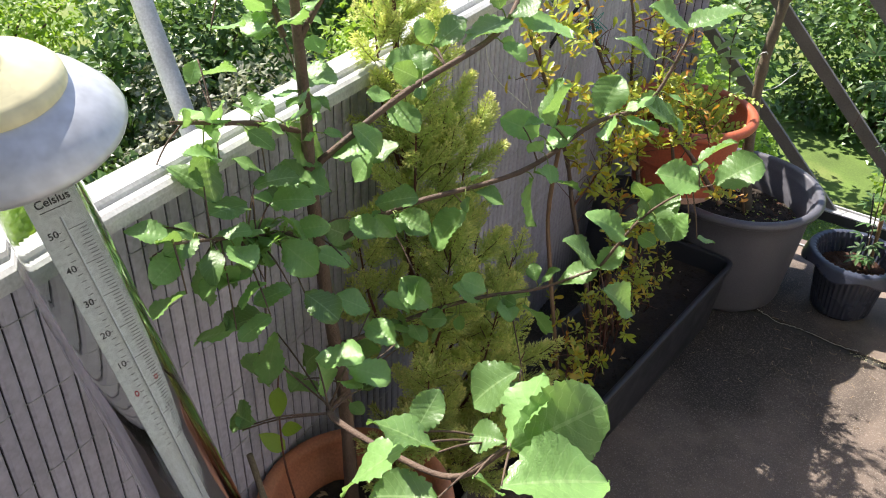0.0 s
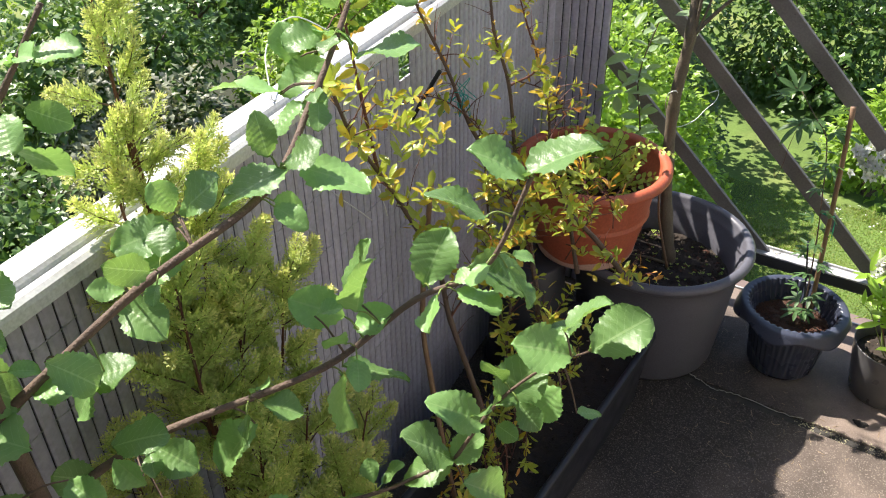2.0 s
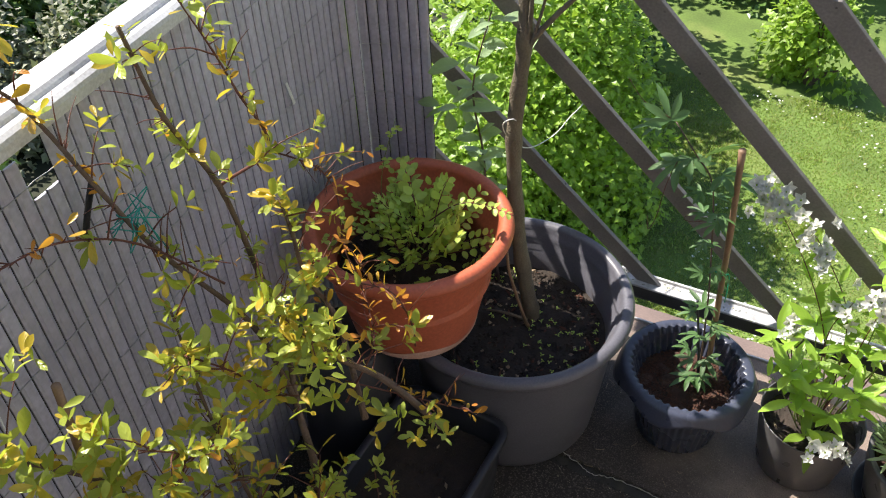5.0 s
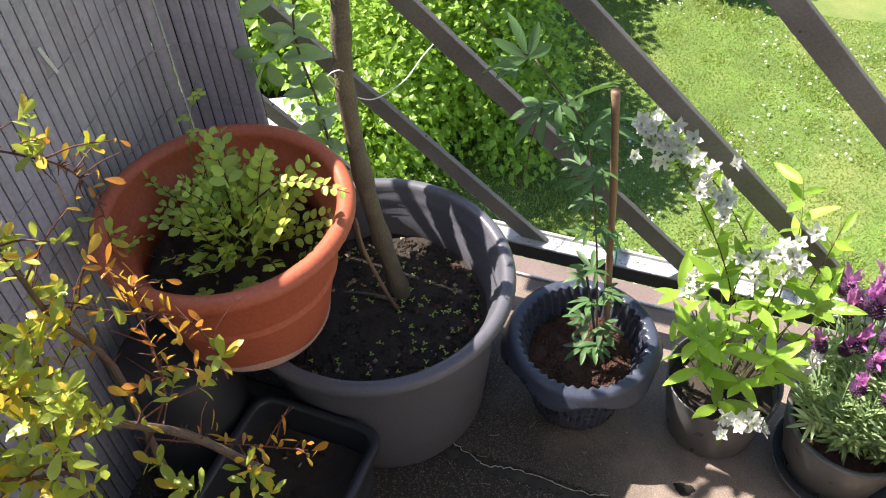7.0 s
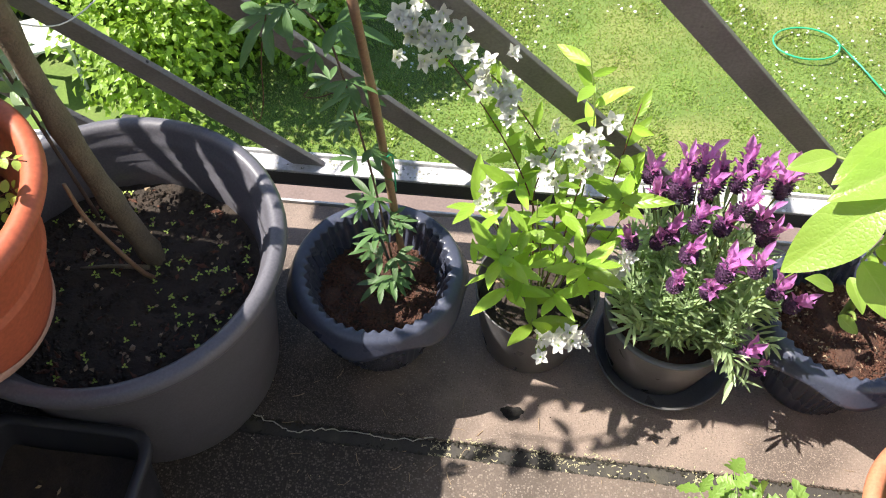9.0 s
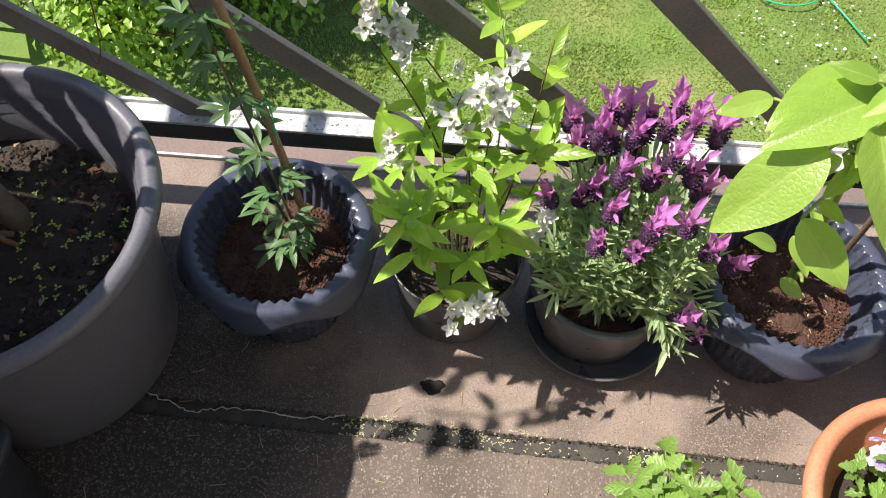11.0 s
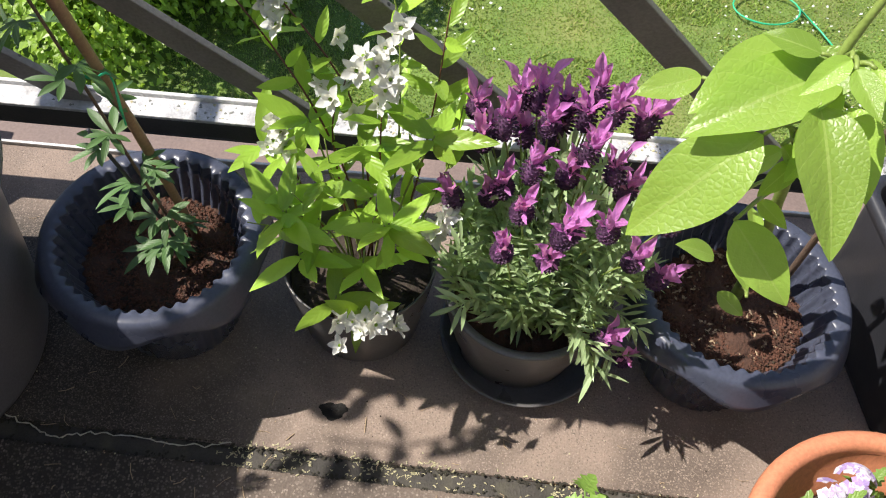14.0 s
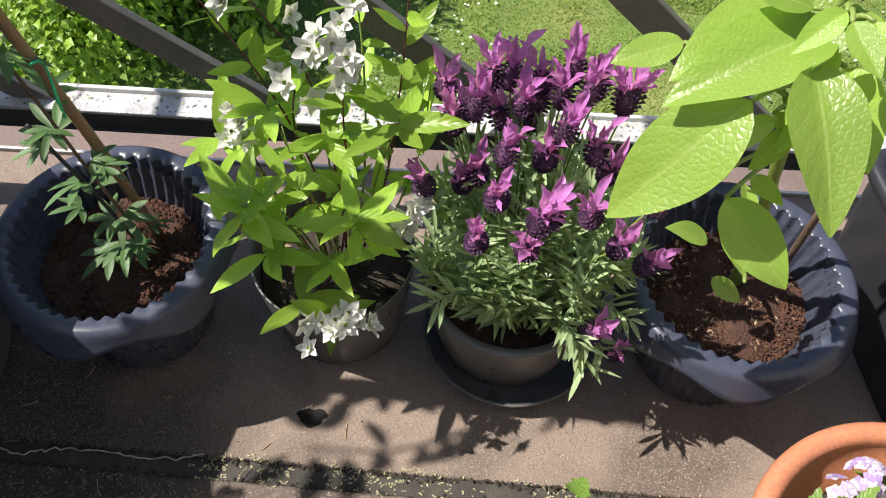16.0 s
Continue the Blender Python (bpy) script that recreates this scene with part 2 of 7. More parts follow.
M_HOLE = material("gritty_hole_shade", (0.010, 0.009, 0.008), 0.95, vary=0.6, scale=200, fine=900, bump=1.0, tint=(0.035, 0.03, 0.025), bump_scale=500)
M_JOINT = material("dirty_joint", (0.055, 0.05, 0.045), 0.95, vary=0.4, scale=30, fine=400, bump=0.6, tint=(0.13, 0.12, 0.08))
M_MOSS = material("black_moss", (0.030, 0.027, 0.020), 0.95, vary=0.5, scale=90, fine=600, bump=0.8, tint=(0.07, 0.06, 0.035))
M_LICHEN = material("yellow_lichen", (0.50, 0.46, 0.29), 0.95, vary=0.4, scale=80, fine=700, bump=0.8)
M_CHALK_LICHEN = material("pale_lichen", (0.52, 0.49, 0.42), 0.95, vary=0.35, scale=70, fine=600, bump=0.8)
M_KERB = material("pinkish_painted_kerb", (0.18, 0.132, 0.118), 0.75, vary=0.25, scale=12, fine=200, bump=0.15, tint=(0.12, 0.09, 0.08))
M_RAIL_WHITE = material("weathered_white_rail", (0.60, 0.60, 0.60), 0.42, metal=0.0, vary=0.18, scale=14, fine=250, bump=0.12, tint=(0.36, 0.34, 0.32), spots=((0.30, 0.28, 0.25), 26, 0.12))
M_RAIL_LOW = material("flaking_rail", (0.48, 0.48, 0.50), 0.5, vary=0.35, scale=40, fine=240, bump=0.4, tint=(0.22, 0.21, 0.20), spots=((0.62, 0.62, 0.64), 70, 0.3))
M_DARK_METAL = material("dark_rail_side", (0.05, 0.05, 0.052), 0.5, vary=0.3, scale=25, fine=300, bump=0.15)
M_BAR = material("grey_painted_bar", (0.21, 0.19, 0.178), 0.45, vary=0.25, scale=14, fine=220, bump=0.25, tint=(0.12, 0.105, 0.098), spots=((0.07, 0.06, 0.055), 45, 0.13))
M_SLAT = material("grey_plastic_slat", (0.49, 0.468, 0.56), 0.40, vary=0.1, scale=5, fine=120, bump=0.05, tint=(0.43, 0.412, 0.50), each=0.18)
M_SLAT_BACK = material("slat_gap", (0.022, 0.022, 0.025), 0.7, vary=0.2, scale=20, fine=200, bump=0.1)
M_WIRE = material("galvanised_wire", (0.45, 0.45, 0.46), 0.4, metal=0.7, vary=0.2, scale=60, fine=500, bump=0.0)
M_TERRA = material("terracotta_plastic", (0.47, 0.118, 0.060), 0.48, vary=0.1, scale=9, fine=160, bump=0.06, tint=(0.42, 0.108, 0.055))
M_TERRA_OLD = material("faded_terracotta", (0.50, 0.19, 0.10), 0.6, vary=0.14, scale=12, fine=220, bump=0.1, tint=(0.55, 0.26, 0.16))
M_CHALK = material("chalky_foot", (0.55, 0.34, 0.27), 0.8, vary=0.2, scale=40, fine=300, bump=0.2)
M_BIGPOT = material("slate_plastic", (0.114, 0.112, 0.132), 0.40, vary=0.12, scale=8, fine=300, bump=0.06, tint=(0.092, 0.091, 0.108))
M_FLUTE = material("blue_black_plastic", (0.056, 0.063, 0.094), 0.30, vary=0.12, scale=10, fine=250, bump=0.04, tint=(0.045, 0.049, 0.068))
M_ANTHRA = material("anthracite_plastic", (0.125, 0.121, 0.124), 0.33, vary=0.15, scale=12, fine=500, bump=0.08, spots=((0.3, 0.29, 0.28), 600, 0.12))
M_TROUGH = material("black_trough", (0.026, 0.027, 0.034), 0.45, vary=0.2, scale=14, fine=300, bump=0.06)
M_SOIL = material("black_soil", (0.034, 0.025, 0.019), 0.95, vary=0.5, scale=60, fine=420, bump=1.0, tint=(0.055, 0.038, 0.028), bump_scale=180)
M_SOIL_RED = material("coir_soil", (0.062, 0.030, 0.020), 0.95, vary=0.6, scale=110, fine=600, bump=1.0, tint=(0.11, 0.052, 0.033), bump_scale=300)
M_CRUMB = material("soil_crumb", (0.055, 0.038, 0.027), 0.95, vary=0.5, scale=90, fine=600, bump=0.8, each=0.4)
M_CRUMB_RED = material("coir_crumb", (0.105, 0.044, 0.027), 0.95, vary=0.5, scale=90, fine=600, bump=0.8)
M_CHIP = material("pale_wood_chip", (0.34, 0.25, 0.16), 0.85, vary=0.4, scale=60, fine=500, bump=0.3)
M_BARK = material("brown_bark", (0.13, 0.085, 0.062), 0.75, vary=0.35, scale=45, fine=350, bump=0.7, tint=(0.18, 0.125, 0.09))
M_BARK_GREY = material("grey_bark", (0.172, 0.140, 0.094), 0.75, vary=0.4, scale=32, fine=300, bump=0.9, tint=(0.10, 0.078, 0.054))
M_TWIG_RED = material("red_brown_twig", (0.13, 0.045, 0.030), 0.6, vary=0.3, scale=60, fine=400, bump=0.3)
M_STEM_GREEN = material("green_stem", (0.20, 0.27, 0.06), 0.5, vary=0.25, scale=40, fine=300, bump=0.15)
M_CANE = material("bamboo_cane", (0.24, 0.145, 0.085), 0.5, vary=0.25, scale=30, fine=250, bump=0.2, tint=(0.2, 0.1, 0.05))
M_TWINE = material("teal_twine", (0.02, 0.30, 0.26), 0.8, vary=0.2, scale=80, fine=700, bump=0.3)
M_WHITE_STRING = material("white_string", (0.75, 0.75, 0.72), 0.8, vary=0.1, scale=80, fine=700, bump=0.3)
M_STEEL = material("brushed_lamp_metal", (0.64, 0.65, 0.69), 0.34, metal=0.3, vary=0.03, scale=6, fine=60, bump=0.005)
M_CREAM = material("cream_plastic", (0.80, 0.74, 0.48), 0.35, vary=0.04, scale=12, fine=60, bump=0.005)
M_SCALE = material("white_scale_plate", (0.74, 0.75, 0.76), 0.45, vary=0.06, scale=20, fine=200, bump=0.02)
M_PRINT = material("black_print", (0.04, 0.04, 0.045), 0.6, vary=0.1, scale=40, fine=300, bump=0.0)
M_PRINT_RED = material("red_print", (0.55, 0.06, 0.08), 0.6, vary=0.1, scale=40, fine=300, bump=0.0)
M_HOSE = material("green_hose", (0.03, 0.45, 0.22), 0.4, vary=0.1, scale=30, fine=200, bump=0.05)
M_LAWN = material("lawn", (0.112, 0.176, 0.034), 0.9, vary=0.5, scale=1.3, fine=26, bump=0.9, tint=(0.30, 0.29, 0.10), bump_scale=40)
M_EARTH = material("shrub_bed", (0.03, 0.035, 0.018), 0.95, vary=0.4, scale=2, fine=20, bump=0.5)

L_ALDER = leaf_material("alder_leaf", (0.235, 0.42, 0.135), vein=(0.42, 0.58, 0.26), veins=8, vary=0.45, share=0.38, rough=0.34, vein_mix=0.45, pleat=0.16, patch=160, net=420, fine_vein=0.04)
L_CONIFER = leaf_material("golden_scale_leaf", (0.47, 0.60, 0.20), veins=1, vary=0.35, share=0.38, rough=0.45, vein_mix=0.0, pleat=0.0, patch=40, tip=(0.92, 0.85, 0.38))
L_THORN = leaf_material("firethorn_leaf", (0.42, 0.50, 0.075), vein=(0.5, 0.5, 0.15), veins=4, vary=0.3, tint=((0.66, 0.44, 0.045), 0.25), share=0.42, rough=0.3, vein_mix=0.2, pleat=0.2)
L_HEDGE = leaf_material("small_round_leaf", (0.50, 0.68, 0.14), vein=(0.55, 0.65, 0.2), veins=4, vary=0.28, share=0.44, rough=0.40, vein_mix=0.2, pleat=0.2)
L_SAPLING = leaf_material("grey_green_leaf", (0.36, 0.50, 0.27), vein=(0.48, 0.58, 0.36), veins=6, vary=0.2, share=0.38, rough=0.32, vein_mix=0.25, pleat=0.35)
L_PASSION = leaf_material("passion_leaf", (0.100, 0.200, 0.062), vein=(0.20, 0.31, 0.12), veins=6, vary=0.3, share=0.34, rough=0.5, vein_mix=0.12, pleat=0.15)
L_DEUTZIA = leaf_material("lime_leaf", (0.36, 0.58, 0.072), vein=(0.47, 0.64, 0.15), veins=6, vary=0.48, share=0.46, rough=0.34, vein_mix=0.10, pleat=0.25)
L_LAVENDER = leaf_material("silver_green_leaf", (0.39, 0.52, 0.27), vein=(0.46, 0.56, 0.35), veins=2, vary=0.3, share=0.34, rough=0.45, vein_mix=0.3, pleat=0.1)
L_BIG = leaf_material("yellow_green_leaf", (0.33, 0.51, 0.085), vein=(0.55, 0.66, 0.22), veins=7, vary=0.34, share=0.46, rough=0.36, vein_mix=0.32, pleat=0.20, patch=34, net=190, fine_vein=0.022)
L_VERBENA = leaf_material("bright_green_leaf", (0.22, 0.37, 0.07), vein=(0.34, 0.46, 0.14), veins=5, vary=0.25, share=0.35, rough=0.45, vein_mix=0.3, pleat=0.4)
L_GARDEN = leaf_material("garden_shrub_leaf", (0.29, 0.45, 0.055), vein=(0.36, 0.48, 0.12), veins=5, vary=0.35, share=0.42, rough=0.42, vein_mix=0.2, pleat=0.3, patch=20)
L_GARDEN_DARK = leaf_material("dark_garden_leaf", (0.105, 0.195, 0.044), vein=(0.18, 0.28, 0.08), veins=5, vary=0.45, share=0.32, rough=0.36, vein_mix=0.2, pleat=0.3, patch=20)
L_GARDEN_GREY = leaf_material("silvery_garden_leaf", (0.24, 0.27, 0.165), vein=(0.3, 0.34, 0.2), veins=4, vary=0.3, tint=((0.34, 0.34, 0.27), 0.3), share=0.25, rough=0.5, vein_mix=0.2, pleat=0.2, patch=20)
L_GRASS = leaf_material("grass_blade", (0.275, 0.395, 0.078), veins=1, vary=0.38, tint=((0.44, 0.41, 0.16), 0.2), vein_mix=0.0, share=0.36, rough=0.5, pleat=0.0, patch=1.2)
L_WHITE = leaf_material("white_petal", (0.82, 0.82, 0.80), vein=(0.8, 0.82, 0.7), veins=3, vary=0.05, share=0.3, rough=0.5, vein_mix=0.1, pleat=0.1)
L_PURPLE = leaf_material("purple_bract", (0.72, 0.27, 0.72), vein=(0.48, 0.13, 0.54), veins=5, vary=0.2, share=0.45, rough=0.45, vein_mix=0.35, pleat=0.4)
L_SPIKE = leaf_material("dark_purple_spike", (0.11, 0.05, 0.115), vein=(0.2, 0.1, 0.22), veins=3, vary=0.6, share=0.1, rough=0.55, vein_mix=0.3, pleat=0.3)
L_LILAC = leaf_material("lilac_petal", (0.50, 0.36, 0.72), vein=(0.7, 0.65, 0.8), veins=2, vary=0.2, tint=((0.80, 0.78, 0.84), 0.6), share=0.3, rough=0.5, vein_mix=0.3, pleat=0.1)
L_THORN_GOLD = leaf_material("orange_thorn_leaf", (0.66, 0.40, 0.045), vein=(0.7, 0.5, 0.12), veins=4, vary=0.3, tint=((0.58, 0.20, 0.035), 0.3), share=0.42, rough=0.3, vein_mix=0.2, pleat=0.2)

# ---------------------------------------------------------------- the balcony
def structure(name, v, f, mat, label, category="", smooth=False, m=None):
    ob = place(name, mesh_of(name, v, f, mat, smooth=smooth), None, m)
    return tagged(ob, label, category or name.split("_")[0], kind="structure")


RAIL_Y, RAIL_X = 0.385, -0.97
WALL_SLANT = -0.073


def wall_x(y):
    return -0.985 + WALL_SLANT * y


def slab(name, x0, x1, y0, y1, z0, z1, mat, label, bevel=0.004):
    v, f = box(x1 - x0, y1 - y0, z1 - z0, bevel)
    return structure(name, v, f, mat, label, m=pose((x0 + x1) / 2, (y0 + y1) / 2, (z0 + z1) / 2))


def prism(name, corners, z0, z1, mat, label, bevel=0.004):
    """An upright slab over a four-cornered plan."""
    bm = bmesh.new()
    low = [bm.verts.new((x, y, z0)) for x, y in corners]
    high = [bm.verts.new((x, y, z1)) for x, y in corners]
    n = len(corners)
    bm.faces.new(reversed(low))
    bm.faces.new(high)
    for k in range(n):
        bm.faces.new((low[k], low[(k + 1) % n], high[(k + 1) % n], high[k]))
    if bevel:
        bmesh.ops.bevel(bm, geom=bm.edges[:], offset=bevel, segments=2, affect="EDGES", profile=0.5)
    bm.verts.index_update()
    v, f = [q.co.copy() for q in bm.verts], [tuple(q.index for q in p.verts) for p in bm.faces]
    bm.free()
    return structure(name, v, f, mat, label)


def back_y(x):
    return 0.404 - 0.036 * (x + 0.2)


def joint_y(x):
    return -0.0555 - 0.064 * (x + 0.1)


def strip(y_of, low, high, x0=-1.25, x1=1.55):
    """Plan corners of a band between two offsets from a slanting line."""
    return [(x0, y_of(x0) + low), (x1, y_of(x1) + low), (x1, y_of(x1) + high), (x0, y_of(x0) + high)]


W, E = -1.25, 1.55
floor = prism("floor", [(W, -2.95), (1.75, -2.95), (1.75, back_y(1.75)), (W, back_y(W))], -0.20, -0.006, M_JOINT, "dark dirty bedding between the concrete floor slabs of a balcony", 0.0)
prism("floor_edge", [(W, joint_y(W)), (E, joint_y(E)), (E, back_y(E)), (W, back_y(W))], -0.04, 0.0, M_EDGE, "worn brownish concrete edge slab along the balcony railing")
prism("floor_main", [(W, -2.75), (E, -2.75), (E, joint_y(E) - 0.027), (W, joint_y(W) - 0.027)], -0.04, 0.0, M_FLOOR, "brown exposed aggregate concrete balcony floor, stained, gritty, with shade painted round the tub")
ledge = prism("ledge", strip(back_y, 0.0075, 0.066, W, 1.75), -0.2, -0.010, M_KERB, "pinkish painted sheet metal ledge under the railing")
prism("trim", strip(back_y, 0.0015, 0.0065, W, 1.75), -0.03, 0.004, M_RAIL_WHITE, "thin white metal edge strip of the floor", 0.001)


def bar_mesh(run, height, wide, thick):
    """A flat bar that leans along x, cut level at both ends."""
    bm = bmesh.new()
    low = [bm.verts.new((x * wide / 2, y * thick / 2, 0)) for x, y in ((-1, -1), (1, -1), (1, 1), (-1, 1))]
    high = [bm.verts.new((q.co.x + run * height, q.co.y, height)) for q in low]
    bm.faces.new(reversed(low))
    bm.faces.new(high)
    for k in range(4):
        bm.faces.new((low[k], low[(k + 1) % 4], high[(k + 1) % 4], high[k]))
    bmesh.ops.bevel(bm, geom=bm.edges[:], offset=0.0013, segments=2, affect="EDGES", profile=0.5)
    me = bpy.data.meshes.new("bar")
    bm.to_mesh(me)
    bm.free()
    me.materials.append(M_BAR)
    return me


def railing_front():
    rail = thing("front_railing", pose(-0.2, 0.315, 0, 0, 0, -2.0), "grey metal balcony railing with slanting flat bars on a weathered white bottom rail", "railing", kind="structure")

    def bar_of(name, size, at, mat, label="", bevel=0.0015):
        v, f = box(*size, bevel)
        place(name, mesh_of(name, v, f, mat, smooth=False), rail, pose(*at), label)

    bar_of("bottom_rail", (2.9, 0.034, 0.006), (0.5, 0.017, 0.200), M_RAIL_LOW, "white flaking bottom rail spotted with lichen")
    bar_of("rail_web", (2.9, 0.005, 0.030), (0.5, 0.0035, 0.182), M_DARK_METAL, "dark web of the bottom rail")
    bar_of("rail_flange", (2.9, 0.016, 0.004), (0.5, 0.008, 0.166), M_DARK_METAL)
    bar_of("rail_lip", (2.9, 0.006, 0.020), (0.5, 0.0365, 0.200), M_RAIL_WHITE, "bright outer lip of the bottom rail")
    bar_of("handrail", (2.9, 0.05, 0.04), (0.5, 0.13, 1.02), M_RAIL_WHITE)
    v, f = box(0.03, 0.018, 0.178, 0.002)
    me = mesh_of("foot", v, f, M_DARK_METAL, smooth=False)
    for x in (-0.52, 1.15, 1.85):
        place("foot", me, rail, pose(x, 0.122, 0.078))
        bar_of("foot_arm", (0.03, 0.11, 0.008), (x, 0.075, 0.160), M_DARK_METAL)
    me = bar_mesh(-0.93, 0.79, 0.054, 0.010)
    v, f = box(0.03, 0.26, 0.006, 0.001)
    arm = mesh_of("bracket", v, f, M_BAR, smooth=False)
    lean = pose(0, 0, 0, 9.6, 0, 0)
    for k in range(-2, 7):
        foot = -0.166 + 0.311 * k
        place("bar", me, rail, Matrix.Translation((foot, 0.020, 0.204)) @ lean)
        place("bracket", arm, rail, pose(foot - 0.93 * 0.79, 0.012, 0.988))
    # lichen crusts on the bottom rail, in clumps
    heap = Heap()
    for k in range(420):
        r = rnd.uniform(0.0006, 0.0026)
        cx = rnd.choice((0.16, 0.24, 0.27, 0.33, 0.02, -0.12, 0.6, 0.9)) + rnd.gauss(0, 0.018)
        if k % 3 == 0:
            cx = rnd.uniform(-0.4, 1.6)
        vv, ff = lathe([(r, 0), (r * 0.8, r * 0.35), (0.0001, r * 0.3)], 7, lambda i, a: (r * 0.3 * math.sin(3 * a + k), 0))
        heap.add(vv, ff, pose(cx, rnd.uniform(0.006, 0.031), 0.2028), mat=0 if rnd.random() < 0.45 else 1)
    ob = place("lichen", heap.mesh("lichen", [M_LICHEN, material("grey_lichen", (0.20, 0.21, 0.19), 0.95, vary=0.4, scale=90, fine=600, bump=0.8)]), rail)
    tagged(ob, "yellow and grey lichen spots", kind="stuff")


def handrail_left():
    rail = thing("side_railing", pose(0, 0, 0), "weathered white metal handrail along the side of the balcony", "railing", kind="structure")
    prof = [(-0.027, 0.018), (-0.027, 0.042), (-0.023, 0.047), (0.014, 0.047), (0.018, 0.043), (0.020, 0.039), (0.030, 0.039), (0.036, 0.035), (0.037, 0.029), (0.0355, 0.015), (0.030, 0.015), (0.030, 0.018)]
    v, f = [], []
    ys = (-2.74, 0.47)
    for y in ys:
        for px, pz in prof:
            v.append((wall_x(y) - 0.012 * (y + 0.6) + px, y, 1.022 + pz))
    n = len(prof)
    for k in range(n):
        f.append((k, (k + 1) % n, n + (k + 1) % n, n + k))
    f += [tuple(range(n)), tuple(range(2 * n - 1, n - 1, -1))]
    place("handrail", mesh_of("handrail", v, f, M_RAIL_WHITE, smooth=False), rail)
    for y in (-2.6, -1.75, -0.15):
        v, f = box(0.035, 0.035, 1.02, 0.003)
        place("post", mesh_of("post", v, f, M_BAR, smooth=False), rail, pose(wall_x(y) - 0.035, y, 0.51))


def screen_mat():
    mat = thing("reed_screen", pose(0, 0, 0), "grey plastic slat privacy screen along the railing, torn at the top", "privacy screen")
    # path of the screen: along the side, round the corner and a short way along the front
    corner = [(wall_x(0.13), 0.13), (wall_x(0.13) + 0.006, 0.170), (wall_x(0.13) + 0.028, 0.200), (wall_x(0.13) + 0.06, 0.213), (-0.818, 0.217)]
    path = [(wall_x(y), y) for y in np.arange(-2.74, 0.10, 0.1)] + corner
    seg = [math.dist(a, b) for a, b in zip(path, path[1:])]

    def along(s):
        for (a, b), d in zip(zip(path, path[1:]), seg):
            if s <= d:
                t = s / d
                return a[0] + (b[0] - a[0]) * t, a[1] + (b[1] - a[1]) * t, math.atan2(b[1] - a[1], b[0] - a[0])
            s -= d
        return None

    pitch, total = 0.0215, sum(seg)
    w = pitch - 0.0026
    prof = [(-w / 2, 0), (-w / 2, 0.0022), (-w * 0.3, 0.0042), (w * 0.3, 0.0042), (w / 2, 0.0022), (w / 2, 0)]

    def slat_mesh(h):
        n = len(prof)
        v = [(a, b, z) for z in (0.0, h) for a, b in prof]
        f = [(k, (k + 1) % n, n + (k + 1) % n, n + k) for k in range(n)] + [tuple(reversed(range(n))), tuple(range(n, 2 * n))]
        return mesh_of("slat", v, f, M_SLAT, smooth=False)

    full = slat_mesh(1.0)
    backs_v, backs_f = [], []
    s, k = pitch / 2, 0
    while s < total:
        x, y, a = along(s)
        h = 1.016 + 0.0025 * math.sin(k * 1.7) + (0.008 if y > -0.42 else 0.0)
        if -0.72 < y < -0.605:
            h -= 0.010
        if -0.605 <= y < -0.56:
            h = 0.945
        me = full if abs(h - 1.0) < 0.02 else slat_mesh(h)
        ob = place("slat", me, mat, pose(x, y, 0.001, 0, 0, math.degrees(a) + 180 + rnd.uniform(-1.5, 1.5)))
        if me is full:
            ob.scale = (1, 1, h)
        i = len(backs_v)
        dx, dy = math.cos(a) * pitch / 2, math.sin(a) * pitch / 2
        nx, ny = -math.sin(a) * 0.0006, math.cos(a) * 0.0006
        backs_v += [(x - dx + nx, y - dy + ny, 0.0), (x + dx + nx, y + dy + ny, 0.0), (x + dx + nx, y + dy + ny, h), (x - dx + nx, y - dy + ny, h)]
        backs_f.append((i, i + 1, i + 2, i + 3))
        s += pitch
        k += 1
    # added near-black sheet stands in for the shaded gaps and blocks the sun
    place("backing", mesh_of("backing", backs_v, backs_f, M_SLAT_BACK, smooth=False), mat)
    heap = Heap()
    for z in (0.09, 0.20, 0.31, 0.42, 0.53, 0.64, 0.75, 0.86, 0.965):
        pts, s = [], 0.01
        while s < total - 0.005:
            x, y, a = along(s)
            off = 0.0048 if (int(s / pitch) % 4) else 0.0015
            pts.append((x + math.sin(a) * off, y - math.cos(a) * off, z + 0.003 * math.sin(s * 9 + z * 40)))
            s += pitch
        v, f = tube(pts, 0.0007, 4, False)
        heap.add(v, f)
    place("wire", heap.mesh("wire", M_WIRE), mat, None, "thin galvanised wire stitching")
    v, f = tube(spline([(-0.955, -0.545, 0.83), (-0.915, -0.555, 0.90), (-0.872, -0.564, 0.968)], 3), 0.0042, 7)
    place("broken_slat", mesh_of("broken_slat", v, f, M_SLAT_BACK), mat, None, "broken hollow slat sticking out")


railing_front()
handrail_left()
screen_mat()
v, f = box(0.0012, 0.006, 0.05, 0.0004)
tagged(place("plastic_tag", mesh_of("plastic_tag", v, f, M_WHITE_STRING, smooth=False), None, pose(-0.970, -0.050, 0.775, 14, 0, -4)), "torn white plastic strip hanging from the screen", "tag")
v, f = tube([(-1.65, -1.233, 1.441), (-1.355, -1.336, 1.066), (-0.99, -1.463, 0.602), (-0.94, -1.48, 0.54)], 0.019, 14)
tagged(place("outer_strut", mesh_of("outer_strut", v, f, M_RAIL_WHITE)), "slanting pale grey metal strut outside the side railing", "post", kind="structure")
# unseen walls added to shape the light: one cuts sky, one bounces sun
slab("wall_back", -1.25, 1.75, -2.95, -2.75, 0.0, 2.8, M_HOUSE, "plain pale wall added out of view behind the balcony to cut sky light", 0.0)
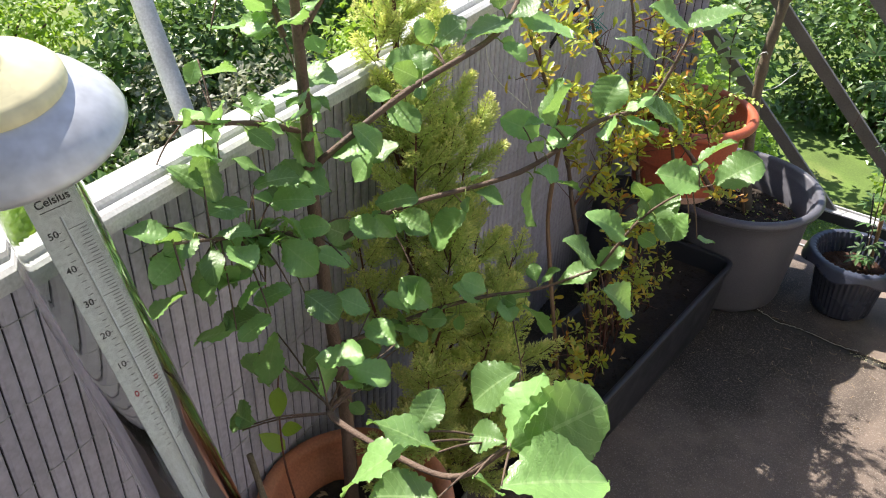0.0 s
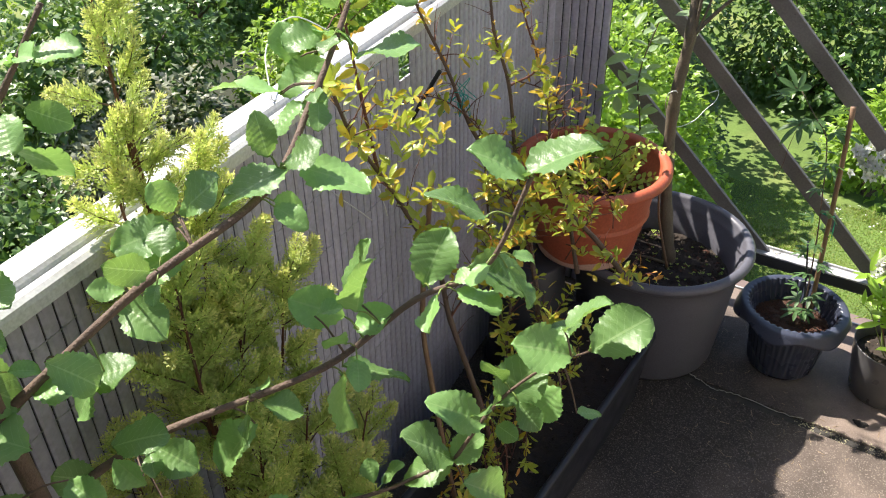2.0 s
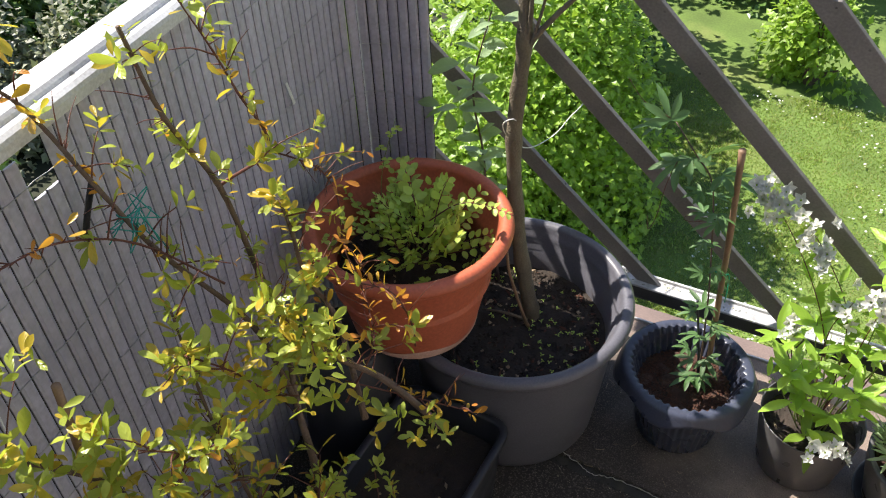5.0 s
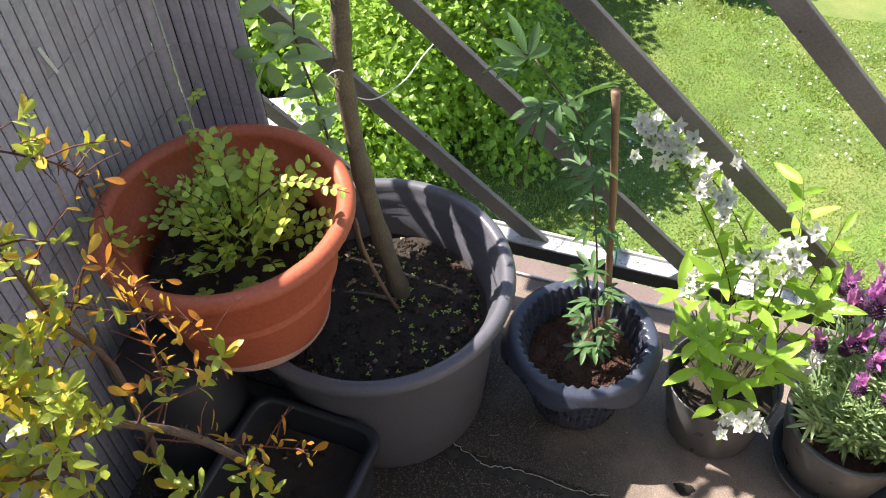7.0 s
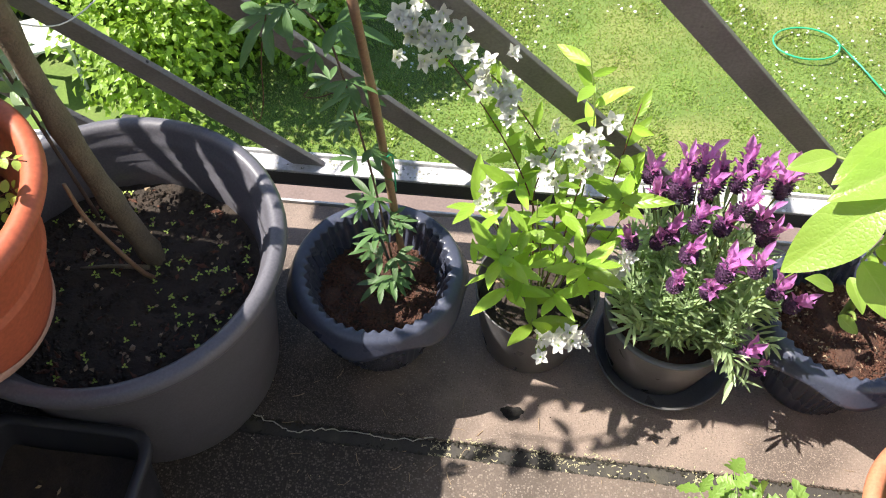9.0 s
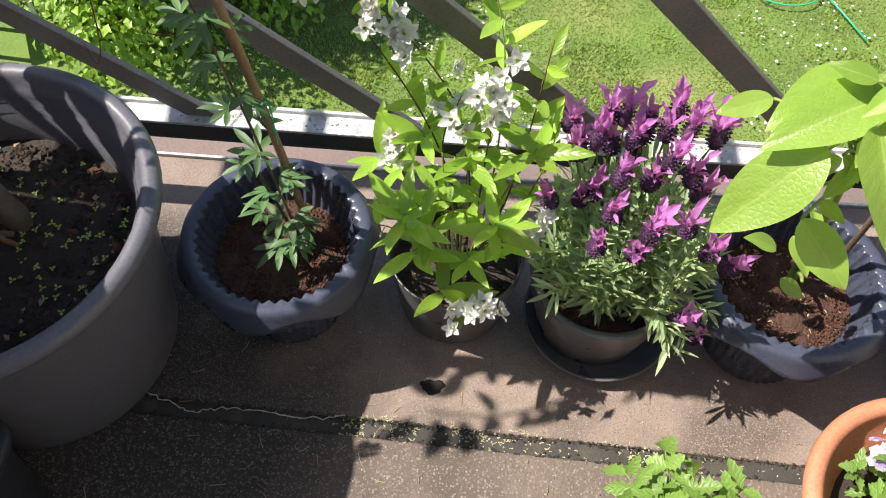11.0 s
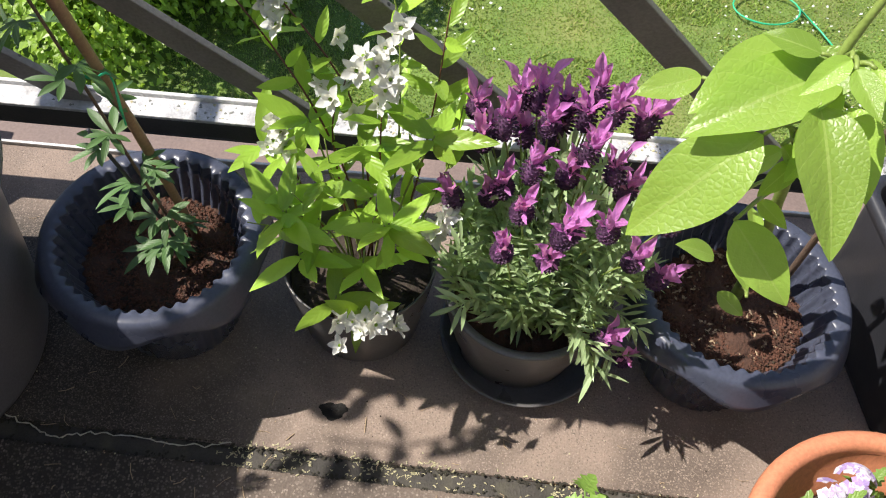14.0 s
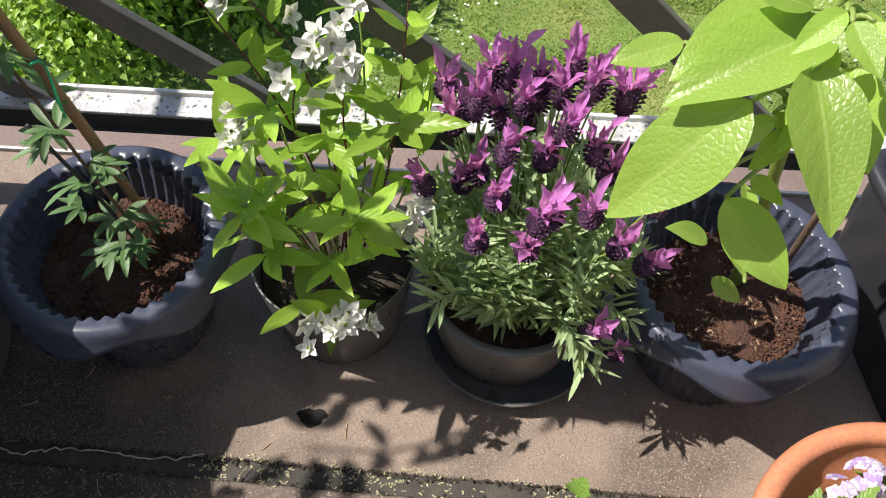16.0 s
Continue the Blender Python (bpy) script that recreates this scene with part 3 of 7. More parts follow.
slab("wall_side", 1.55, 1.75, -2.75, 0.36, 0.0, 2.8, M_HOUSE, "plain pale wall added out of view to bounce sun onto the balcony", 0.0)
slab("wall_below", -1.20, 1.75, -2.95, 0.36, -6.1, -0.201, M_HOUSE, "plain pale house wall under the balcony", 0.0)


def floor_marks():
    """A crack, lichen along the joint and a drain hole in the edge slab."""
    r = random.Random(12)
    way = [(-0.424, -0.030), (-0.385, -0.046), (-0.350, -0.058), (-0.314, -0.049), (-0.255, -0.052), (-0.19, -0.060), (-0.128, -0.052)]
    pts = [Vector((x, y, 0.0)) for x, y in way]
    line = spline([(q.x, q.y, 0.0008) for q in pts], 8)
    line = [q + Vector((r.gauss(0, 0.0012), r.gauss(0, 0.0016), 0)) for q in line]
    v, f = tube(line, [0.0005 + 0.0007 * abs(math.sin(i * 1.3)) for i in range(len(line))], 5)
    tagged(place("floor_crack", mesh_of("floor_crack", v, f, M_CHALK_LICHEN)), "crack in the floor slab grown with pale lichen", "crack", kind="structure")
    heap = Heap()
    for k in range(330):
        # lacy crusts that creep over the joint in clumps
        x = r.choice((r.gauss(0.13, 0.03), r.gauss(0.06, 0.025), r.gauss(-0.11, 0.014), r.gauss(-0.05, 0.018), r.gauss(0.30, 0.02), r.uniform(-0.13, 0.6)))
        side = r.choice((0.001, -0.003, -0.010, -0.022)) + r.gauss(0, 0.0022) + 0.003 * math.sin(x * 60)
        b, run = r.uniform(0, 6.28), r.uniform(0.002, 0.007)
        z = 0.0002 if side > 0.0 or side < -0.027 else -0.0058
        line = [(x + run * q * math.cos(b) + r.gauss(0, 0.0007), joint_y(x) + side + run * q * math.sin(b) * 0.6 + r.gauss(0, 0.0007), z) for q in (0, 0.33, 0.66, 1)]
        vv, ff = tube(spline(line, 2), [r.uniform(0.0003, 0.0012) for _ in range(7)], 5)
        heap.add(vv, ff)
    tagged(place("joint_lichen", heap.mesh("joint_lichen", M_LICHEN, smooth=False)), "pale yellow lichen along the slab joint", "lichen", kind="stuff")
    moss = Heap()
    for k in range(1500):
        # black moss and dirt that frays the slab's edge
        x = r.uniform(-0.5, 1.0)
        s = r.uniform(0.0006, 0.0030)
        side = r.choice((0.0, 0.0, -0.027)) + r.gauss(0, 0.0026) + 0.003 * math.sin(x * 37) * math.sin(x * 11)
        v = [(s * r.uniform(0.6, 1.5) * math.cos(a * 1.047), s * r.uniform(0.5, 1.2) * math.sin(a * 1.047), 0) for a in range(6)] + [(0, 0, s * 0.16)]
        moss.add(v, [(a, (a + 1) % 6, 6) for a in range(6)], pose(x, joint_y(x) + side, -0.0008 if abs(side + 0.0135) > 0.0135 else -0.004, r.uniform(-12, 12), 0, r.uniform(0, 90)))
    tagged(place("joint_moss", moss.mesh("joint_moss", M_MOSS, smooth=False)), "black moss and dirt along the slab joint", "moss", kind="stuff")
    grit = Heap()
    for k in range(800):
        s = r.uniform(0.0004, 0.0016)
        x, y = r.uniform(-0.55, 1.0), r.choice((r.uniform(-1.4, 0.38), r.uniform(-0.5, 0.2)))
        v = [(s, 0, 0), (0, s, 0), (-s, 0, 0), (0, -s, 0), (0, 0, s * 0.8)]
        grit.add(v, [(0, 1, 4), (1, 2, 4), (2, 3, 4), (3, 0, 4)], pose(x, y, 0.0, 0, 0, r.uniform(0, 90)), mat=k % 3)
    for k in range(160):
        # straws and dead petals
        x, y, b = r.choice((r.uniform(-0.55, 0.9), r.gauss(-0.2, 0.12))), r.uniform(-0.45, 0.36), r.uniform(0, 6.28)
        run = r.uniform(0.005, 0.022)
        vv, ff = tube([(0, 0, 0.0008), (run * 0.5, r.gauss(0, 0.002), 0.0014), (run, r.gauss(0, 0.003), 0.0008)], r.uniform(0.0003, 0.0007), 4)
        grit.add(vv, ff, pose(x, y, 0.0, 0, 0, math.degrees(b)), mat=0)
    tagged(place("grit", grit.mesh("grit", [M_CHIP, M_CRUMB, M_LICHEN], smooth=False)), "grit and crumbs strewn on the floor", "grit", kind="stuff")
    # flat disc; the shade inside the hole is put into its near-black colour
    v, f = lathe([(0.0001, 0.0004), (0.008, 0.0005), (0.0135, 0.0006), (0.0145, 0.0002)], 24, lambda i, a: (0.0022 * math.sin(3 * a) + 0.0012 * math.sin(7 * a + 1), 0))
    hole = place("drain_hole", mesh_of("drain_hole", v, f, M_HOLE), None, pose(0, 0, 0.0004) @ Matrix.Diagonal((1.25, 0.85, 1, 1)))
    tagged(hole, "small gritty drain hole, its inner shade put into a near-black disc", "drain", kind="structure")


floor_marks()

# ---------------------------------------------------------------- the garden below
GROUND = -6.0


def ground_sheet():
    v, f = [], []
    n = 60
    for i in range(n + 1):
        for k in range(n + 1):
            a, b = (i / n * 2 - 1), (k / n * 2 - 1)
            x, y = 300 * a * abs(a) ** 1.5, 300 * b * abs(b) ** 1.5
            v.append((x, y, GROUND + 0.006 * math.sin(x * 0.7) * math.cos(y * 0.5)))
    for i in range(n):
        for k in range(n):
            f.append((i * (n + 1) + k, (i + 1) * (n + 1) + k, (i + 1) * (n + 1) + k + 1, i * (n + 1) + k + 1))
    ob = place("ground", mesh_of("ground", v, f, M_LAWN))
    tagged(ob, "sunlit garden lawn below the balcony with daisies", "lawn", kind="structure")


def blades(name, count, x0, x1, y0, y1, tall, mat, label, seed):
    r = np.random.RandomState(seed)
    x, y = r.uniform(x0, x1, count), r.uniform(y0, y1, count)
    tuft = 0.6 + 0.7 * (np.sin(x * 2.1 + 1) * np.sin(y * 1.7) > 0.55) + 0.5 * (np.sin(x * 5.3 + y) * np.sin(y * 4.1 - x) > 0.6)
    h = tall * r.uniform(0.4, 1.2, count) * tuft
    a = r.uniform(0, 6.28, count)
    w = 0.005 + 0.008 * r.rand(count)
    lean = r.uniform(0.2, 0.9, count) * h
    dx, dy = np.cos(a), np.sin(a)
    base = GROUND + 0.006 * np.sin(x * 0.7) * np.cos(y * 0.5)
    p = np.empty((count, 3, 3))
    p[:, 0] = np.stack([x - dy * w, y + dx * w, base], -1)
    p[:, 1] = np.stack([x + dy * w, y - dx * w, base], -1)
    p[:, 2] = np.stack([x + dx * lean, y + dy * lean, base + h], -1)
    ids = np.arange(count * 3).reshape(-1, 3)
    uv = np.tile(np.array([[0.2, 0], [0.8, 0], [0.5, 1]]), (count, 1))
    ob = place(name, mesh_of(name, p.reshape(-1, 3), [tuple(q) for q in ids.tolist()], mat, uv, smooth=False))
    tagged(ob, label, "grass", kind="stuff")


def shrub(x, y, rx, ry, rz, count, size, mat, label, seed, name="shrub", lumps=9, stem=True, base=GROUND):
    """A shrub of many leaves on an uneven, lumpy outline."""
    r = np.random.RandomState(seed)
    root = thing(name, pose(x, y, base), label, "tree" if name == "tree" else "bush")
    cent = r.normal(size=(lumps, 3))
    cent /= np.linalg.norm(cent, axis=1)[:, None]
    cent[:, 2] = np.abs(cent[:, 2]) * 1.1 + 0.05
    cent *= r.uniform(0.35, 0.72, (lumps, 1))
    rad = r.uniform(0.30, 0.52, lumps)
    which = r.randint(0, lumps, count)
    d = r.normal(size=(count, 3))
    d /= np.linalg.norm(d, axis=1)[:, None]
    depth = r.uniform(0.62, 1.08, count)[:, None]
    p = (cent[which] + d * rad[which][:, None] * depth) * np.array([rx, ry, rz])
    p[:, 2] = np.abs(p[:, 2]) + 0.05
    out = d * 0.7 + r.normal(size=(count, 3)) * 0.45 + np.array([0, 0, -0.15])
    out /= np.linalg.norm(out, axis=1)[:, None]
    flat = np.array([0, 0, 1.0]) * 0.9 + d * 0.6 + r.normal(size=(count, 3)) * 0.3
    sx = np.cross(out, flat)
    sx /= np.linalg.norm(sx, axis=1)[:, None] + 1e-9
    ln = size * r.uniform(0.6, 1.25, count)[:, None]
    wd = ln * 0.34
    up = np.cross(sx, out)
    q = np.empty((count, 6, 3))
    q[:, 0] = p
    q[:, 1] = p + out * ln * 0.4 + sx * wd + up * wd * 0.3
    q[:, 2] = p + out * ln * 0.45
    q[:, 3] = p + out * ln * 0.4 - sx * wd + up * wd * 0.3
    q[:, 4] = p + out * ln * 0.98 - up * ln * 0.18
    q[:, 5] = p + out * ln * 0.75 + up * 0
    ids = np.arange(count * 6).reshape(-1, 6)
    faces = []
    for i in ids.tolist():
        faces += [(i[0], i[1], i[2]), (i[0], i[2], i[3]), (i[1], i[4], i[2]), (i[2], i[4], i[3])]
    uv = np.tile(np.array([[0.5, 0], [1, 0.4], [0.5, 0.45], [0, 0.4], [0.5, 1], [0.5, 0.75]]), (count, 1))
    place("crown", mesh_of("crown", q.reshape(-1, 3), faces, mat, uv, smooth=False), root)
    if stem:
        heap = Heap()
        for k in range(min(lumps, 8)):
            c = cent[k] * np.array([rx, ry, rz])
            pts = spline([(0.1 * math.cos(k), 0.1 * math.sin(k), -0.05), (c[0] * 0.4, c[1] * 0.4, c[2] * 0.5), tuple(c)], 4)
            v, f = tube(pts, taper(len(pts), 0.06, 0.012), 6)
            heap.add(v, f)
        place("trunk", heap.mesh("trunk", M_BARK), root)
    return root


ground_sheet()
blades("grass", 260000, -3.0, 7.0, 2.5, 12.0, 0.036, L_GRASS, "short uneven lawn grass with thicker tufts", 3)

# shrubs, hedges and trees round the lawn
shrub(-3.12, 7.9, 1.85, 2.4, 3.75, 30000, 0.115, L_GARDEN, "bright green broad-leaved shrub at the edge of the lawn", 11, lumps=24)
shrub(-4.4, 11.6, 2.0, 2.2, 4.6, 8000, 0.2, L_GARDEN_DARK, "tall dark green shrub behind the lawn", 12, lumps=12)
shrub(-6.2, 8.0, 1.8, 1.7, 2.0, 3600, 0.17, L_GARDEN, "fresh green shrub in the garden bed", 13, lumps=12)
shrub(-11.1, 6.6, 1.6, 1.6, 2.2, 6500, 0.15, L_GARDEN_GREY, "silvery grey-leaved shrub in the garden bed", 14, lumps=12)
shrub(-7.7, 9.8, 1.9, 1.9, 2.0, 4600, 0.18, L_GARDEN_DARK, "dark evergreen shrub in the garden bed", 15, lumps=12)
shrub(-11.5, 3.4, 2.4, 2.2, 2.0, 5200, 0.19, L_GARDEN_DARK, "low spreading dark green shrub", 16, lumps=14)
shrub(-13.2, 8.0, 2.8, 2.6, 3.2, 6500, 0.22, L_GARDEN_DARK, "broad dark green garden bush", 17, lumps=16)
shrub(-11.0, 11.5, 2.4, 2.2, 2.6, 6000, 0.2, L_GARDEN, "mid green clipped garden bush", 18, lumps=16)
shrub(-8.6, 3.4, 1.6, 1.4, 1.3, 2800, 0.13, L_GARDEN, "small fresh green shrub", 19, lumps=10)
shrub(-1.9, 16.5, 2.0, 2.0, 3.8, 4600, 0.19, L_GARDEN_DARK, "shaded dark green garden tree behind the shrubs", 20, name="tree", lumps=14)
shrub(-0.2, 12.6, 0.9, 0.9, 1.7, 1700, 0.15, L_GARDEN, "slim young lime green shrub on the lawn", 21, lumps=9)
shrub(1.6, 18.5, 2.6, 2.2, 3.6, 4400, 0.2, L_GARDEN_DARK, "dark green garden tree beyond the lawn", 22, name="tree", lumps=14)
shrub(-6.5, 15.5, 3.0, 2.6, 4.4, 5200, 0.2, L_GARDEN_DARK, "large dark green tree behind the shrubs", 23, name="tree", lumps=16)
shrub(-16.5, 13.5, 3.4, 3.2, 4.2, 5200, 0.2, L_GARDEN_DARK, "large dark hedge tree at the back of the garden", 24, name="tree", lumps=16)
shrub(-17.5, 6.5, 3.2, 3.2, 3.4, 4600, 0.19, L_GARDEN, "green garden tree at the back", 25, name="tree", lumps=16)
shrub(-14.5, 19.0, 4.5, 3.4, 5.5, 5200, 0.24, L_GARDEN_DARK, "tall dark tree behind the garden", 26, name="tree", lumps=18)
shrub(-22.0, 16.0, 4.5, 4.5, 6.0, 4600, 0.26, L_GARDEN_DARK, "tall far dark tree", 27, name="tree", lumps=18)
shrub(-3.0, 24.0, 5.0, 4.0, 6.5, 5200, 0.26, L_GARDEN_DARK, "tall tree at the far end of the garden", 28, name="tree", lumps=18)
v, f = [], []
for i in range(41):
    a = 2 * math.pi * i / 40
    for r_ in (0.0, 1.0):
        v.append((r_ * (6.2 + 0.8 * math.sin(3 * a)) * math.cos(a), r_ * (4.4 + 0.6 * math.sin(4 * a)) * math.sin(a), 0))
for i in range(40):
    f.append((2 * i, 2 * i + 1, 2 * i + 3))
tagged(place("shrub_bed", mesh_of("shrub_bed", v, f, M_EARTH), None, pose(-10.2, 8.6, GROUND + 0.07, 0, 0, 10)), "dark bare soil under the garden shrubs", "flower bed", kind="structure")
daisy = Heap()
r = random.Random(9)
for k in range(1700):
    cx, cy = r.uniform(-1, 7.5), r.uniform(3, 12)
    if math.sin(cx * 1.3 + 2) * math.sin(cy * 1.1) < -0.1:
        continue
    s = r.uniform(0.012, 0.022)
    v = [(s * math.cos(a * 1.047), s * math.sin(a * 1.047), 0.003) for a in range(6)] + [(0, 0, 0.006)]
    daisy.add(v, [(a, (a + 1) % 6, 6) for a in range(6)], pose(cx, cy, GROUND + 0.006 * math.sin(cx * 0.7) * math.cos(cy * 0.5) + r.uniform(0.04, 0.08), r.uniform(-25, 25), r.uniform(-25, 25), 0))
tagged(place("daisies", daisy.mesh("daisies", L_WHITE)), "white daisies scattered in the lawn", "flowers", kind="stuff")
hose = []
for k in range(30):
    a = -0.6 + k * 0.24
    hose.append((4.15 + 0.42 * math.cos(a), 8.05 + 0.30 * math.sin(a), GROUND + 0.09))
v, f = tube(hose + [(4.75, 7.7, GROUND + 0.09), (4.95, 7.2, GROUND + 0.09)], 0.011, 6)
tagged(place("garden_hose", mesh_of("garden_hose", v, f, M_HOSE)), "green garden hose lying in a loop on the lawn", "hose")


def garden_table(x, y):
    table = thing("garden_table", pose(x, y, GROUND, 0, 0, 24), "white plastic garden table among the shrubs", "table")
    v, f = box(0.75, 0.62, 0.035, 0.012)
    place("tabletop", mesh_of("tabletop", v, f, M_RAIL_WHITE, smooth=False), table, pose(0, 0, 0.70))
    v, f = box(0.05, 0.05, 0.69, 0.008)
    me = mesh_of("leg", v, f, M_RAIL_WHITE, smooth=False)
    for sx in (-0.32, 0.32):
        for sy in (-0.25, 0.25):
            place("leg", me, table, pose(sx, sy, 0.345))


garden_table(-5.1, 6.74)

# ---------------------------------------------------------------- pots and planters
def crumbs(parent, radius, z, count, mats, seed, name="soil_grit", size=(0.0015, 0.006), squash=(1, 1)):
    """Loose grains and chips on a pot's soil."""
    r = random.Random(seed)
    heap = Heap()
    for k in range(count):
        a, d = r.uniform(0, 6.283), radius * math.sqrt(r.random()) * 0.97
        s = r.uniform(*size)
        v = [(s * r.uniform(0.6, 1.2) * q[0], s * r.uniform(0.6, 1.2) * q[1], s * r.uniform(0.5, 0.9) * q[2]) for q in ((1, 0, 0), (0, 1, 0), (-1, 0, 0), (0, -1, 0), (0, 0, 1), (0, 0, -1))]
        f = [(0, 1, 4), (1, 2, 4), (2, 3, 4), (3, 0, 4), (1, 0, 5), (2, 1, 5), (3, 2, 5), (0, 3, 5)]
        i = 0 if r.random() < 0.8 else r.randrange(len(mats))
        long = 2.2 if i == len(mats) - 1 else 1.0
        heap.add(v, f, pose(d * math.cos(a) * squash[0], d * math.sin(a) * squash[1], z + r.uniform(0, 0.003), r.uniform(-20, 20), r.uniform(-20, 20), r.uniform(0, 360)) @ Matrix.Diagonal((long, 0.8, 0.8, 1)), mat=i)
    ob = place(name, heap.mesh(name, mats, smooth=False), parent)
    return tagged(ob, "loose soil crumbs and chips", kind="stuff")


def soil_disc(parent, radius, z, mat, seed, hump=0.006):
    v, f = [(0, 0, z + hump)], []
    rings, seg = 16, 64
    for i in range(1, rings + 1):
        for k in range(seg):
            a, d = 2 * math.pi * k / seg, radius * i / rings
            v.append((d * math.cos(a), d * math.sin(a), z + hump * (1 - (i / rings) ** 2) + 0.008 * noise.noise(Vector((d * math.cos(a) * 34 + seed, d * math.sin(a) * 34, 0))) + 0.004 * noise.noise(Vector((d * math.cos(a) * 90 + seed, d * math.sin(a) * 90, 5)))))
    for k in range(seg):
        f.append((0, 1 + k, 1 + (k + 1) % seg))
        for i in range(rings - 1):
            b = 1 + i * seg
            f.append((b + k, b + seg + k, b + seg + (k + 1) % seg, b + (k + 1) % seg))
    return place("soil", mesh_of("soil", v, f, mat), parent)


def roll(r, z, t, n=9, start=-90, end=230):
    """A rolled rim: a bead of radius t about (r, z)."""
    return [(r + t * math.cos(math.radians(start + (end - start) * k / n)), z + t * math.sin(math.radians(start + (end - start) * k / n))) for k in range(n + 1)]


def terracotta_pot(name, at, rim_r, rim_z, base_r, mat, label, soil_z, foot=None, turn=0.0, rim_t=0.014):
    pot = thing(name, pose(*at, 0, 0, turn), label, "flower pot")
    h = rim_z
    prof = [(0.0001, 0.0), (base_r, 0.0), (base_r + 0.003, 0.006), (base_r + 0.006, 0.022), (base_r + (rim_r - base_r) * 0.45, h * 0.52), (rim_r - 0.028, h - 0.050), (rim_r - 0.022, h - 0.030), (rim_r - rim_t * 0.9, h - rim_t * 1.1)]
    prof += roll(rim_r - 0.004, h, rim_t, 10, -100, 200)
    prof += [(rim_r - 0.024, h - 0.018), (rim_r - 0.032, h - 0.035), (rim_r - 0.040, h - 0.042), (rim_r - 0.045, h - 0.06), (base_r + (rim_r - base_r) * 0.5, h * 0.5)]
    v, f = lathe(prof, 64)
    place("body", mesh_of("body", v, f, mat), pot)
    if foot:
        v, f = lathe([(base_r + 0.001, 0.0), (base_r + 0.0042, 0.006), (base_r + 0.0068, 0.018), (base_r + 0.0066, 0.020)], 64, lambda i, a: (0, 0.004 * math.sin(5 * a) if i > 1 else 0))
        place("foot_ring", mesh_of("foot_ring", v, f, foot), pot, None, "chalky lime-stained foot")
    sr = base_r + (rim_r - 0.045 - base_r) * (soil_z / (h - 0.05))
    soil_disc(pot, sr + 0.004, soil_z, M_SOIL, 3)
    crumbs(pot, sr - 0.006, soil_z + 0.002, 700, [M_SOIL, M_CRUMB, M_CHIP], 11)
    return pot


def big_pot(at):
    pot = thing("planter_tub", pose(*at), "large round slate grey plastic planter tub with a rolled rim", "flower pot")
    z = 0.333
    prof = [(0.0001, 0.002), (0.182, 0.002), (0.186, 0.012), (0.198, 0.12), (0.212, 0.27), (0.214, 0.300), (0.220, 0.312), (0.219, 0.320)]
    prof += roll(0.229, z, 0.0135, 10, -140, 190)
    prof += [(0.209, 0.322), (0.205, 0.312), (0.2045, 0.302), (0.201, 0.298), (0.200, 0.286), (0.1965, 0.282), (0.193, 0.24), (0.188, 0.15)]
    v, f = lathe(prof, 80)
    place("body", mesh_of("body", v, f, M_BIGPOT), pot)
    soil_disc(pot, 0.196, 0.236, M_SOIL, 8)
    crumbs(pot, 0.186, 0.238, 2600, [M_SOIL, M_CRUMB, M_CHIP, M_CRUMB_RED], 5, size=(0.0015, 0.0075))
    # specks of seedlings in the soil
    heap = Heap()
    r = random.Random(4)
    for k in range(95):
        a, d = r.uniform(0, 6.283), 0.18 * math.sqrt(r.random())
        for j in range(3):
            vv, ff, uv = leaf(r.uniform(0.004, 0.007), 0.004, 2, cols=1, droop=0.1)
            heap.add(vv, ff, turn_to((math.cos(j * 2.1 + k), math.sin(j * 2.1 + k), 0.3), 0, (d * math.cos(a), d * math.sin(a), 0.246)), uv)
    tagged(place("seedling_growth", heap.mesh("seedling_growth", L_HEDGE), pot), "tiny pale green seedlings", kind="stuff")
    return pot


